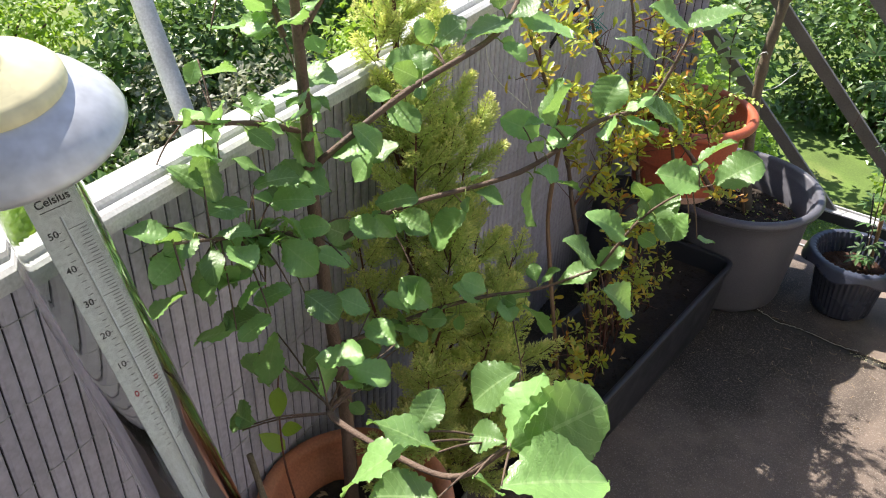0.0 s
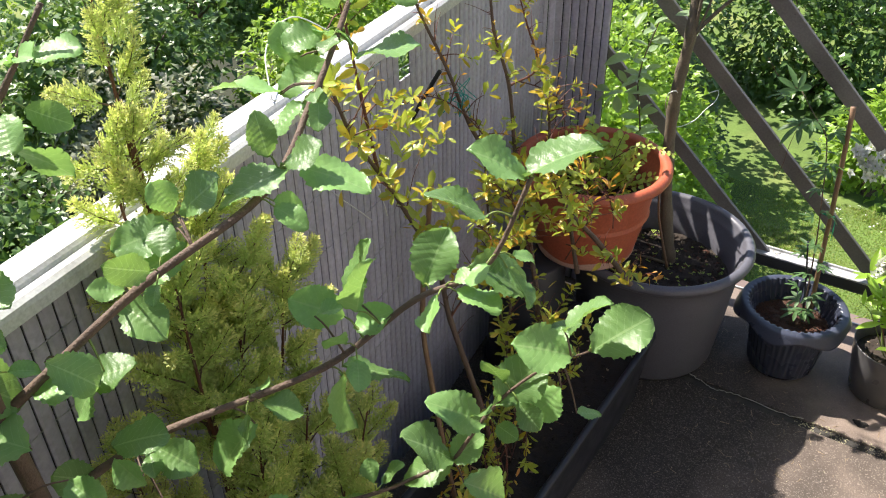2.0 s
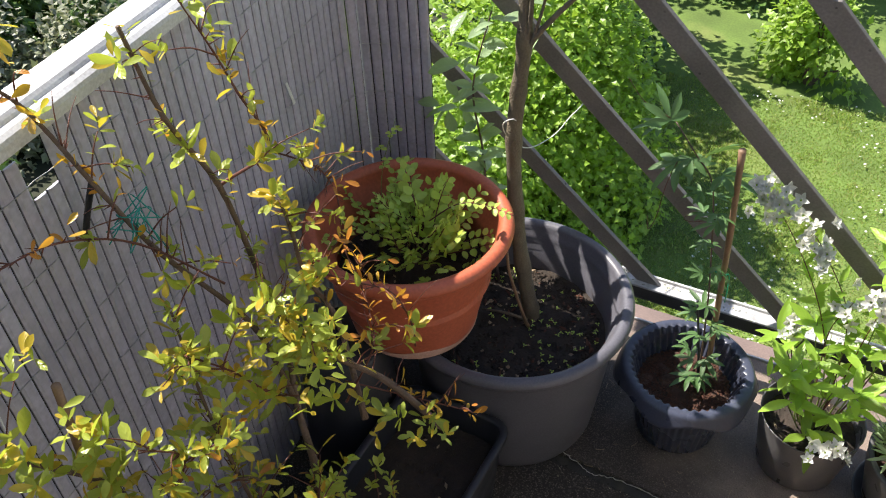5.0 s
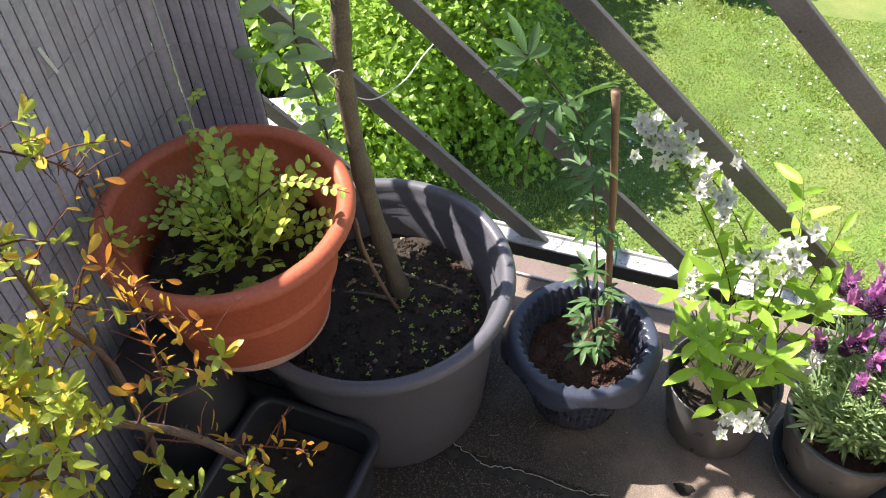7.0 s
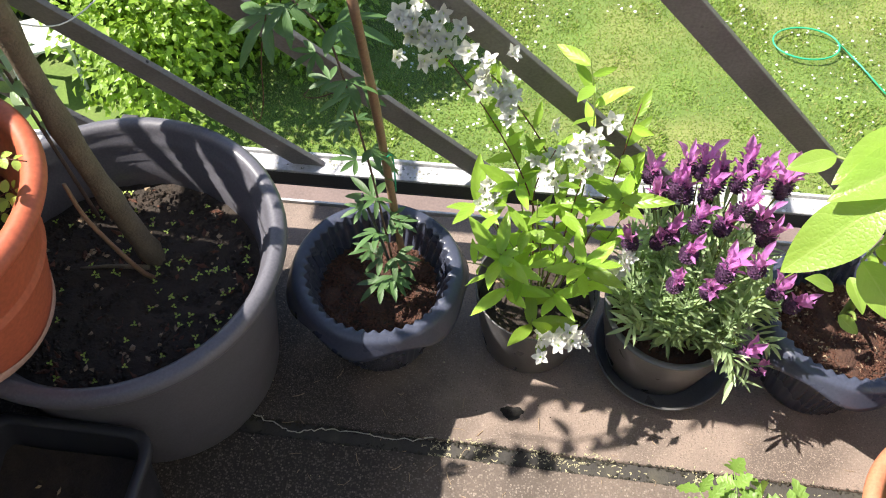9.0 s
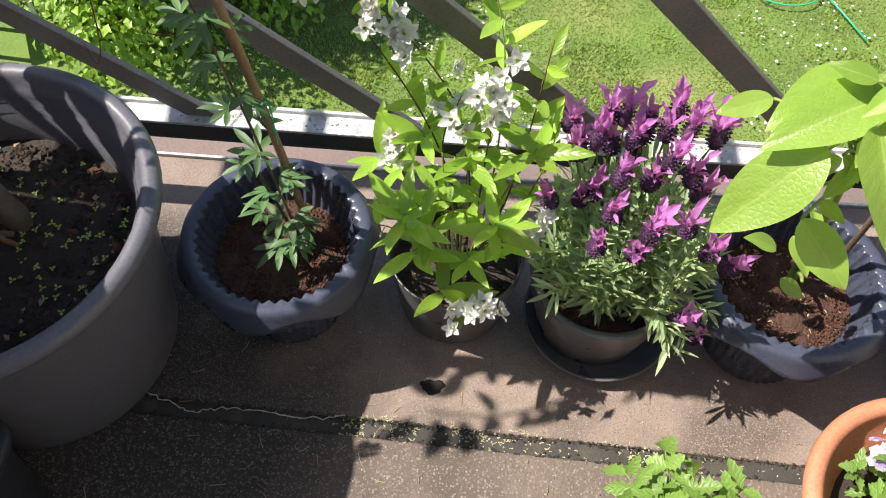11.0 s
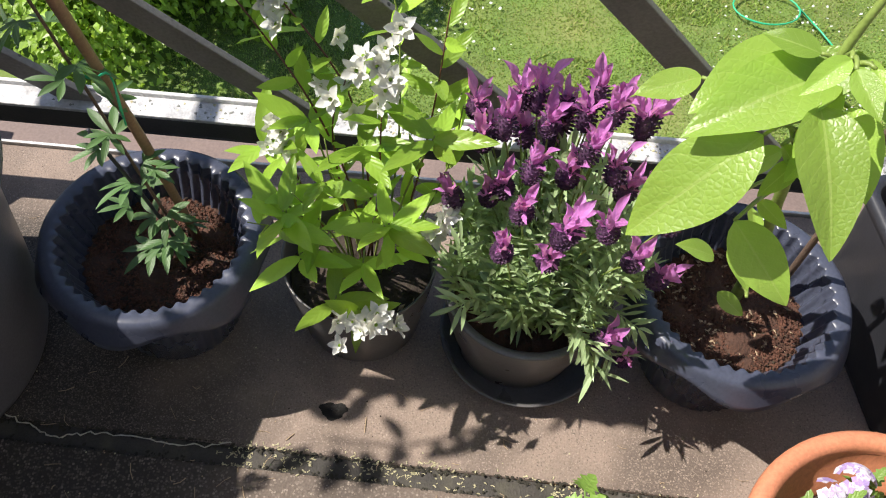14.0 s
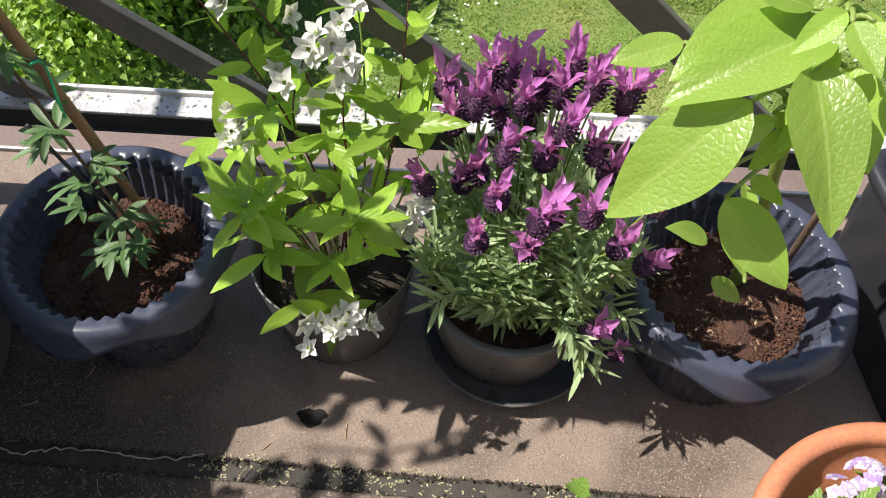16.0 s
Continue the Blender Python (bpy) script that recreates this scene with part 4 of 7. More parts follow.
def fluted_pot(at, label, turn, soil_mats):
    pot = thing("fluted_pot", pose(*at, 0, 0, turn), label, "flower pot", group="fluted pots")
    z, flutes = 0.194, 42

    def flute(depth):
        return lambda i, a: (depth * (0.5 + 0.5 * math.cos(flutes * a)) if i in (2, 3, 4) else 0, 0)

    body = [(0.0001, 0.002), (0.080, 0.002), (0.082, 0.010), (0.094, 0.10), (0.105, 0.180)]
    v, f = lathe(body, flutes * 4, flute(0.0035))
    place("outer_wall", mesh_of("outer_wall", v, f, M_FLUTE), pot)
    inner = [(0.1155, z), (0.1145, z - 0.004), (0.1095, z - 0.02), (0.0985, z - 0.06), (0.09, z - 0.09)]
    v, f = lathe(inner, flutes * 8, lambda i, a: (0.0028 * math.cos(flutes * a) - 0.003, 0))
    place("inner_wall", mesh_of("inner_wall", v, f, M_FLUTE), pot)
    lip = [(0.1155, z), (0.1175, z + 0.0016), (0.1225, z + 0.0020), (0.1275, z + 0.0016), (0.1315, z), (0.1345, z - 0.004), (0.1365, z - 0.010), (0.1385, z - 0.015), (0.1412, z - 0.022), (0.1440, z - 0.028), (0.1433, z - 0.0286), (0.1398, z - 0.022), (0.1350, z - 0.012), (0.1300, z - 0.006), (0.121, z - 0.005)]
    hang = {6: 0.1, 7: 0.4, 8: 0.8, 9: 1.0, 10: 1.0, 11: 0.75, 12: 0.2}

    def lobes(i, a):
        edge = hang.get(i, 0.0)
        wavy = math.cos(6 * a)
        scallop = 0.0028 * math.cos(flutes * a) - 0.003 if i < 2 else 0
        return (scallop + 0.0035 * edge * wavy, -0.008 * edge * wavy)

    v, f = lathe(lip, flutes * 8, lobes)
    place("lip", mesh_of("lip", v, f, M_FLUTE), pot, None, "flat lip with a wavy hanging edge")
    soil_disc(pot, 0.098, 0.134, soil_mats[0], at[0] * 10)
    crumbs(pot, 0.096, 0.137, 4200, soil_mats[1:], int(abs(at[0]) * 100), size=(0.0010, 0.0034))
    return pot


def plain_pot(name, at, r_top, r_base, h, label, thick=0.004, saucer=0.0, soil=None, soil_z=None):
    pot = thing(name, pose(*at), label, "flower pot")
    foot = 0.004 if not saucer else 0.007
    prof = [(0.0001, foot), (r_base - 0.004, foot), (r_base, foot + 0.005), (r_base + (r_top - r_base) * 0.8, h * 0.75), (r_top - 0.001, h - 0.004), (r_top, h), (r_top - thick * 0.3, h + 0.0015), (r_top - thick, h), (r_top - thick - 0.001, h - 0.006), (r_base + (r_top - r_base) * 0.5, h * 0.5)]
    v, f = lathe(prof, 64)
    place("body", mesh_of("body", v, f, M_ANTHRA), pot)
    if saucer:
        v, f = lathe([(0.0001, 0.0), (saucer * 0.86, 0.0), (saucer * 0.9, 0.003), (saucer, 0.026), (saucer + 0.003, 0.029), (saucer + 0.001, 0.030), (saucer - 0.003, 0.027), (saucer * 0.88, 0.005), (0.0001, 0.005)], 64)
        place("saucer", mesh_of("saucer", v, f, M_ANTHRA), pot, pose(0.008, -0.004, 0))
    sz = soil_z or h - 0.03
    sr = r_base + (r_top - r_base) * (sz / h) - thick - 0.001
    soil_disc(pot, sr, sz, soil or M_SOIL, at[0] * 50)
    crumbs(pot, sr - 0.003, sz + 0.002, 260, [M_CRUMB, M_CRUMB_RED, M_CHIP], int(at[0] * 1000) % 97, size=(0.0012, 0.0045))
    return pot


def trough(at, length, width, height, turn):
    """A long black window-box trough with a folded rim."""
    box_ = thing("planter_trough", pose(*at, 0, 0, turn), "long black plastic planter trough filled with dark soil", "planter")

    def ring(w, l, z, r):
        out = []
        for cx, cy, a0 in ((1, 1, 0), (-1, 1, 90), (-1, -1, 180), (1, -1, 270)):
            for k in range(5):
                a = math.radians(a0 + 22.5 * k)
                out.append((cx * (w / 2 - r) + r * math.cos(a), cy * (l / 2 - r) + r * math.sin(a), z))
        return out

    rings = [ring(width * 0.78, length - 0.05, 0.002, 0.02), ring(width * 0.8, length - 0.045, 0.012, 0.025), ring(width * 0.93, length - 0.02, height - 0.03, 0.03), ring(width * 0.945, length - 0.016, height - 0.022, 0.03), ring(width, length, height - 0.018, 0.034), ring(width + 0.002, length + 0.002, height - 0.004, 0.034), ring(width - 0.004, length - 0.004, height, 0.033), ring(width - 0.026, length - 0.026, height - 0.001, 0.026), ring(width - 0.030, length - 0.030, height - 0.006, 0.025), ring(width * 0.80, length - 0.06, height * 0.4, 0.02)]
    v = [q for r_ in rings for q in r_]
    n = len(rings[0])
    f = [(i * n + k, i * n + (k + 1) % n, (i + 1) * n + (k + 1) % n, (i + 1) * n + k) for i in range(len(rings) - 1) for k in range(n)]
    f.append(tuple(reversed(range(n))))
    place("body", mesh_of("body", v, f, M_TROUGH), box_)
    sv, sf = [], []
    nx, ny = 8, 40
    for i in range(nx + 1):
        for k in range(ny + 1):
            x, y = (i / nx - 0.5) * width * 0.85, (k / ny - 0.5) * (length - 0.05)
            sv.append((x, y, height - 0.055 + 0.012 * noise.noise(Vector((x * 14, y * 14, 2)))))
    for i in range(nx):
        for k in range(ny):
            sf.append((i * (ny + 1) + k, (i + 1) * (ny + 1) + k, (i + 1) * (ny + 1) + k + 1, i * (ny + 1) + k + 1))
    place("soil", mesh_of("soil", sv, sf, M_SOIL), box_)
    crumbs(box_, 0.5, height - 0.053, 700, [M_CRUMB, M_SOIL, M_CHIP], 21, squash=(width * 0.8, length * 0.95))
    return box_


BIG = (-0.583, 0.057)
TERRA = (-0.736, -0.079)
big_pot((*BIG, 0.0))
terracotta_pot("terracotta_pot", (*TERRA, 0.348), 0.180, 0.231, 0.118, M_TERRA, "orange terracotta plastic flower pot resting on the edge of a tub", 0.135, M_CHALK)
stand = thing("upturned_pot", pose(-0.835, -0.190, 0), "black plastic nursery pot turned upside down as a stand", "flower pot")
v, f = lathe([(0.0001, 0.346), (0.082, 0.346), (0.086, 0.34), (0.108, 0.02)], 40)
place("body", mesh_of("body", v, f, M_TROUGH), stand)
v, f = lathe([(0.107, 0.024), (0.114, 0.022), (0.1145, 0.0), (0.107, 0.0)], 40)
place("rim", mesh_of("rim", v, f, M_TROUGH), stand)
fluted_pot((-0.228, 0.140, 0.0), "dark blue-grey fluted plastic pot of reddish soil with a wavy lip", 80, [M_SOIL_RED, M_CRUMB_RED, M_SOIL_RED, M_CRUMB, M_CRUMB])
COIR_POT = fluted_pot((0.498, 0.110, 0.0), "dark blue-grey fluted plastic pot of coarse coir soil", 86, [M_SOIL_RED, M_CRUMB_RED, M_SOIL_RED, M_CRUMB, M_CHIP])
fibre = Heap()
r = random.Random(31)
for k in range(170):
    a, d, b = r.uniform(0, 6.283), 0.088 * math.sqrt(r.random()), r.uniform(0, 6.283)
    run = r.uniform(0.006, 0.022)
    pts = [(0, 0, 0), (run * 0.5, r.gauss(0, 0.003), r.uniform(0.001, 0.005)), (run, r.gauss(0, 0.004), 0.0005)]
    v, f = tube(spline(pts, 3), r.uniform(0.00014, 0.00028), 4)
    fibre.add(v, f, pose(d * math.cos(a), d * math.sin(a), 0.142, 0, 0, math.degrees(b)))
tagged(place("soil_fibre", fibre.mesh("soil_fibre", [M_CRUMB_RED]), COIR_POT), "pale coir fibres", kind="stuff")
plain_pot("nursery_pot", (0.026, 0.150, 0.0), 0.100, 0.080, 0.155, "thin-walled anthracite plastic pot with mossy soil", 0.003, soil_z=0.115)
plain_pot("round_pot", (0.243, 0.128, 0.0), 0.110, 0.085, 0.148, "anthracite plastic pot standing in a matching saucer", 0.011, 0.113, M_SOIL_RED, 0.118)
trough((-0.638, -0.60, 0.0), 0.90, 0.235, 0.22, -3.6)

# ---------------------------------------------------------------- plants
def leaf_from(parent, me, stalk, tip, length, face=(0.25, -0.45, 0.85), jitter=0.25, name="leaf"):
    """A leaf of that mesh length from stalk to tip, its upper side towards face."""
    a, b = Vector(stalk), Vector(tip)
    y = (b - a)
    size = y.length / length
    y.normalize()
    z = Vector(face) + Vector((rnd.uniform(-1, 1), rnd.uniform(-1, 1), rnd.uniform(-1, 1))) * jitter
    z = (z - y * z.dot(y)).normalized()
    x = y.cross(z)
    m = Matrix((x, y, z)).transposed().to_4x4() @ Matrix.Scale(size, 4)
    m.translation = a
    return place(name, me, parent, m)


def stem_part(parent, points, r0, r1, mat, name="stem", seg=7, n=5, knots=0.0):
    pts = spline(points, n)
    rad = taper(len(pts), r0, r1)
    if knots:
        rad = [r * (1 + knots * (1 if i % n == 0 else 0) + rnd.uniform(-0.04, 0.04)) for i, r in enumerate(rad)]
    v, f = tube(pts, rad, seg)
    return place(name, mesh_of(name, v, f, mat), parent)


def along_path(points, t):
    pts = spline(points, 5)
    k = min(len(pts) - 2, int(t * (len(pts) - 1)))
    u = t * (len(pts) - 1) - k
    return pts[k].lerp(pts[k + 1], u), (pts[k + 1] - pts[k]).normalized()


def leaf_meshes(name, mat, length, width, count=3, **kw):
    out = []
    for k in range(count):
        args = dict(kw)
        args["droop"] = kw.get("droop", 0.15) * (0.4 + 0.6 * k)
        args["fold"] = kw.get("fold", 0.2) * (0.6 + 0.4 * k)
        v, f, uv = leaf(length, width, **args)
        out.append(mesh_of(name, v, f, mat, uv))
    return out


def sprig_heap(heap, points, n, size, width, spread=0.9, mat=0, upright=0.35, rosette=1, **kw):
    """Leaves set alternately along a twig."""
    for k in range(n):
        at, d = along_path(points, (k + 0.7) / (n + 0.2))
        for j in range(rosette):
            a = k * 2.4 + j * 6.283 / max(1, rosette) + rnd.uniform(-0.5, 0.5)
            s = d.orthogonal().normalized()
            o = (s * math.cos(a) + d.cross(s) * math.sin(a)) * spread + d * upright + Vector((0, 0, 0.18))
            v, f, uv = leaf(size * rnd.uniform(0.65, 1.25), width * rnd.uniform(0.75, 1.2), droop=rnd.uniform(0.0, 0.3), fold=rnd.uniform(0.1, 0.5), **kw)
            heap.add(v, f, turn_to(o, rnd.uniform(-0.6, 0.6), at), uv, mat)


# --- alder in a terracotta pot
ALDER_TRUNK = [(-0.749, -1.498, 0.384), (-0.761, -1.508, 0.573), (-0.775, -1.518, 0.759), (-0.785, -1.527, 0.964), (-0.786, -1.527, 1.073), (-0.788, -1.529, 1.179), (-0.790, -1.531, 1.273)]
ALDER_A = [(-0.793, -1.518, 0.843), (-0.754, -1.472, 0.885), (-0.704, -1.412, 0.918), (-0.594, -1.287, 0.954), (-0.518, -1.218, 1.029), (-0.462, -1.168, 1.059), (-0.429, -1.138, 1.161)]
ALDER_B = [(-0.784, -1.517, 1.000), (-0.725, -1.39, 1.08), (-0.665, -1.26, 1.14), (-0.685, -1.15, 1.19), (-0.710, -1.05, 1.245), (-0.725, -0.98, 1.31), (-0.735, -0.95, 1.40)]
ALDER_C = [(-0.801, -1.510, 1.039), (-0.809, -1.576, 1.075), (-0.809, -1.641, 1.101), (-0.803, -1.722, 1.133)]
ALDER_D = [(-0.792, -1.509, 0.665), (-0.732, -1.439, 0.690), (-0.677, -1.375, 0.715), (-0.622, -1.311, 0.728), (-0.559, -1.256, 0.739), (-0.488, -1.193, 0.774)]
ALDER_E = [(-0.788, -1.529, 1.175), (-0.762, -1.505, 1.235), (-0.731, -1.457, 1.308), (-0.712, -1.415, 1.370)]
ALDER_F = [(-0.488, -1.193, 0.774), (-0.449, -1.158, 0.860), (-0.408, -1.121, 0.905), (-0.368, -1.086, 0.921)]
ALDER_G = [(-0.756, -1.562, 0.927), (-0.762, -1.639, 0.958), (-0.762, -1.709, 0.989), (-0.757, -1.778, 1.020)]
ALDER_H = [(-0.575, -1.731, 0.822), (-0.472, -1.755, 0.850), (-0.382, -1.768, 0.884), (-0.333, -1.759, 0.944), (-0.322, -1.763, 0.966)]
ALDER_I = [(-0.847, -1.496, 1.159), (-0.855, -1.509, 1.211), (-0.852, -1.554, 1.244), (-0.847, -1.611, 1.291)]
terracotta_pot("terracotta_pot", (-0.700, -1.560, 0.0), 0.155, 0.415, 0.105, M_TERRA_OLD, "tall terracotta pot holding a young alder", 0.35)
alder = thing("alder_sapling", pose(0, 0, 0), "young alder with large toothed green leaves in a terracotta pot", "tree")
ALDER_H = [ALDER_TRUNK[1], (-0.68, -1.62, 0.70)] + ALDER_H


def alder_blade(k, width, belly, tip):
    """A broad blade with a saw-toothed edge, pleated between its side veins."""
    r = random.Random(40 + k)
    length, rows, cols, veins = 0.07, 40, 4, 8
    e = math.log(0.5) / math.log(belly)
    curl, twist, fold = r.uniform(0.02, 0.34), r.uniform(-0.35, 0.35), r.uniform(0.10, 0.46)
    v, uv, f = [], [], []
    for i in range(rows + 1):
        t = i / rows
        w = math.sin(math.pi * t ** e) ** 0.62
        if t > belly:
            w = max(w, tip * math.sqrt(max(0.0, 1 - ((t - belly) / (1 - belly)) ** 2.8)))
        w = max(w, 0.015) * width / 2
        for c in range(-cols, cols + 1):
            s = c / cols
            phase = (t - 0.275 * abs(s)) * veins
            edge = 1 + (0.12 * ((0.5 - phase) % 1.0 - 0.5) + (0.026 if i % 2 else -0.026)) * abs(s) ** 3 if 0 < i < rows else 1
            z = fold * abs(s) * w - curl * length * t * t + twist * s * w * t
            z += 0.0013 * math.cos(2 * math.pi * phase) * min(1.0, 3 * abs(s)) * math.sin(math.pi * min(1, t * 1.02)) + 0.085 * width * math.sin(t * 8 + k + (2 if s > 0 else 0)) * s * s
            v.append((s * w * edge, length * t + 0.0012 * abs(s) * math.sin(phase * 6.28), z))
            uv.append((0.5 + s * 0.5, t))
    n = 2 * cols + 1
    for i in range(rows):
        for c in range(n - 1):
            f.append((i * n + c, i * n + c + 1, (i + 1) * n + c + 1, (i + 1) * n + c))
    return mesh_of("alder_leaf", v, f, L_ALDER, uv)


ALDER_MESH = [alder_blade(k, *spec) for k, spec in enumerate(((0.050, 0.52, 0.45), (0.057, 0.57, 0.70), (0.047, 0.48, 0.0), (0.060, 0.58, 0.80), (0.054, 0.55, 0.55), (0.052, 0.50, 0.30), (0.058, 0.60, 0.66)))]
stem_part(alder, [(-0.735, -1.530, 0.345)] + ALDER_TRUNK[1:], 0.0125, 0.006, M_BARK, "trunk", 9, 6, 0.06)
for pts, r in ((ALDER_A, 0.0052), (ALDER_B, 0.0052), (ALDER_C, 0.005), (ALDER_D, 0.0045), (ALDER_E, 0.0045), (ALDER_F, 0.0026), (ALDER_G, 0.004), (ALDER_H, 0.005), (ALDER_I, 0.0045)):
    stem_part(alder, pts, r, r * 0.45, M_BARK, "branch", 7, 6, 0.12)

ALDER_WOOD = [q for pts in (ALDER_A, ALDER_B, ALDER_C, ALDER_D, ALDER_E, ALDER_F, ALDER_G, ALDER_H, ALDER_I, ALDER_TRUNK) for q in spline(pts, 5)]


def alder_leaf(stalk, tip, most=0.078):
    way = Vector(tip) - Vector(stalk)
    tip = Vector(stalk) + way.normalized() * min(max(way.length, 0.03), most)
    face = (rnd.uniform(-0.45, 0.3), rnd.uniform(-0.55, 0.1), rnd.uniform(0.6, 1.0))
    s = Vector(stalk)
    near = min(ALDER_WOOD, key=lambda q: (q - s).length)
    holder = alder
    if (near - s).length < 0.16:
        v, f = tube(spline([near, near.lerp(s, 0.6) + Vector((0, 0, 0.006)), s], 3), taper(7, 0.0014, 0.0009), 5)
        holder = place("leaf_stalk", mesh_of("leaf_stalk", v, f, M_STEM_GREEN if (near - s).length < 0.04 else M_BARK), alder)
    leaf_from(holder, ALDER_MESH[rnd.randrange(7)], stalk, tip, 0.07, face, 0.25)


alder_leaf((-0.733, -1.466, 1.267), (-0.706, -1.428, 1.239))
alder_leaf((-0.564, -1.259, 1.024), (-0.555, -1.252, 1.094))
alder_leaf((-0.463, -1.169, 1.122), (-0.501, -1.203, 1.165))
alder_leaf((-0.434, -1.143, 1.158), (-0.466, -1.172, 1.206))
alder_leaf((-0.434, -1.143, 1.161), (-0.379, -1.093, 1.213))
alder_leaf((-0.476, -1.181, 1.062), (-0.417, -1.129, 1.035))
alder_leaf((-0.579, -1.273, 0.951), (-0.521, -1.222, 0.930))
alder_leaf((-0.579, -1.273, 0.942), (-0.590, -1.282, 0.859))
alder_leaf((-0.650, -1.345, 0.894), (-0.684, -1.386, 0.840))
alder_leaf((-0.807, -1.547, 1.059), (-0.764, -1.490, 0.985))
alder_leaf((-0.765, -1.679, 0.985), (-0.739, -1.600, 0.888))
alder_leaf((-0.366, -1.085, 0.921), (-0.304, -1.031, 0.977))
alder_leaf((-0.382, -1.098, 0.917), (-0.429, -1.140, 0.950))
alder_leaf((-0.449, -1.158, 0.860), (-0.412, -1.125, 0.915))
alder_leaf((-0.460, -1.168, 0.831), (-0.504, -1.207, 0.881))
alder_leaf((-0.488, -1.193, 0.776), (-0.531, -1.231, 0.837))
alder_leaf((-0.488, -1.193, 0.772), (-0.538, -1.236, 0.757))
alder_leaf((-0.490, -1.195, 0.776), (-0.461, -1.168, 0.810))
alder_leaf((-0.478, -1.184, 0.731), (-0.413, -1.127, 0.665))
alder_leaf((-0.788, -1.501, 0.623), (-0.734, -1.441, 0.681))
alder_leaf((-0.816, -1.535, 0.634), (-0.715, -1.619, 0.827))
alder_leaf((-0.727, -1.683, 0.872), (-0.728, -1.744, 0.901))
alder_leaf((-0.820, -1.539, 0.607), (-0.694, -1.677, 0.779))
alder_leaf((-0.623, -1.311, 0.698), (-0.575, -1.269, 0.740))
alder_leaf((-0.575, -1.269, 0.709), (-0.524, -1.225, 0.621))
alder_leaf((-0.705, -1.407, 0.715), (-0.728, -1.436, 0.757))
alder_leaf((-0.655, -1.349, 0.699), (-0.687, -1.385, 0.660))
alder_leaf((-0.628, -1.317, 0.715), (-0.656, -1.350, 0.760))
alder_leaf((-0.794, -1.669, 1.069), (-0.793, -1.709, 1.100))
alder_leaf((-0.776, -1.651, 1.004), (-0.772, -1.712, 1.026))
alder_leaf((-0.742, -1.715, 0.929), (-0.754, -1.738, 0.981))
alder_leaf((-0.729, -1.447, 1.017), (-0.757, -1.480, 0.972))
alder_leaf((-0.755, -1.473, 0.870), (-0.781, -1.506, 0.896))
alder_leaf((-0.776, -1.544, 0.978), (-0.779, -1.617, 1.000))
alder_leaf((-0.762, -1.602, 0.950), (-0.805, -1.532, 0.821))
alder_leaf((-0.808, -1.532, 0.765), (-0.786, -1.505, 0.726))
alder_leaf((-0.718, -1.676, 0.844), (-0.699, -1.727, 0.804))
alder_leaf((-0.843, -1.617, 1.200), (-0.851, -1.560, 1.199))
alder_leaf((-0.852, -1.552, 1.220), (-0.855, -1.508, 1.201))
alder_leaf((-0.831, -1.495, 1.115), (-0.762, -1.495, 1.121))
alder_leaf((-0.761, -1.742, 1.011), (-0.755, -1.786, 1.016))
alder_leaf((-0.750, -1.669, 0.934), (-0.747, -1.729, 0.954))
alder_leaf((-0.719, -1.424, 0.720), (-0.702, -1.403, 0.662))
alder_leaf((-0.392, -1.107, 0.955), (-0.365, -1.083, 1.006))
alder_leaf((-0.390, -1.106, 0.870), (-0.414, -1.127, 0.827))
alder_leaf((-0.373, -1.091, 0.823), (-0.348, -1.069, 0.818))
alder_leaf((-0.596, -1.288, 1.026), (-0.572, -1.267, 1.037))
alder_leaf((-0.303, -1.806, 1.010), (-0.306, -1.751, 1.053), 0.090)
alder_leaf((-0.296, -1.815, 1.020), (-0.241, -1.734, 1.045), 0.090)
alder_leaf((-0.282, -1.852, 1.019), (-0.196, -1.769, 1.021), 0.090)
alder_leaf((-0.350, -1.842, 1.005), (-0.416, -1.850, 1.020), 0.090)
alder_leaf((-0.381, -1.839, 0.991), (-0.436, -1.886, 0.950), 0.090)
alder_leaf((-0.332, -1.868, 0.984), (-0.389, -1.891, 0.974), 0.090)
alder_leaf((-0.314, -1.790, 0.996), (-0.351, -1.796, 0.990), 0.090)
alder_leaf((-0.338, -1.728, 1.023), (-0.378, -1.759, 0.989), 0.090)
alder_leaf((-0.385, -1.827, 0.995), (-0.387, -1.788, 1.018), 0.090)
alder_leaf((-0.641, -1.686, 0.843), (-0.623, -1.684, 0.795))
alder_leaf((-0.592, -1.590, 0.831), (-0.642, -1.586, 0.842))
alder_leaf((-0.583, -1.669, 0.816), (-0.623, -1.667, 0.816))
alder_leaf((-0.313, -1.843, 1.000), (-0.293, -1.824, 0.977), 0.090)
alder_leaf((-0.754, -1.096, 1.198), (-0.766, -1.093, 1.244))
alder_leaf((-0.700, -1.049, 1.216), (-0.741, -1.079, 1.244))
alder_leaf((-0.755, -1.120, 1.169), (-0.718, -1.091, 1.213))
alder_leaf((-0.694, -1.054, 1.206), (-0.622, -1.027, 1.223))
alder_leaf((-0.756, -1.119, 1.171), (-0.825, -1.165, 1.198))
alder_leaf((-0.723, -1.031, 1.255), (-0.691, -1.009, 1.294))
alder_leaf((-0.726, -1.037, 1.250), (-0.741, -1.049, 1.281))
alder_leaf((-0.716, -1.094, 1.173), (-0.707, -1.136, 1.150))
alder_leaf((-0.699, -1.002, 1.273), (-0.643, -1.001, 1.270))
alder_leaf((-0.654, -1.235, 1.155), (-0.700, -1.300, 1.143))
alder_leaf((-0.646, -1.228, 1.157), (-0.554, -1.208, 1.151))
alder_leaf((-0.660, -1.235, 1.159), (-0.621, -1.220, 1.184))
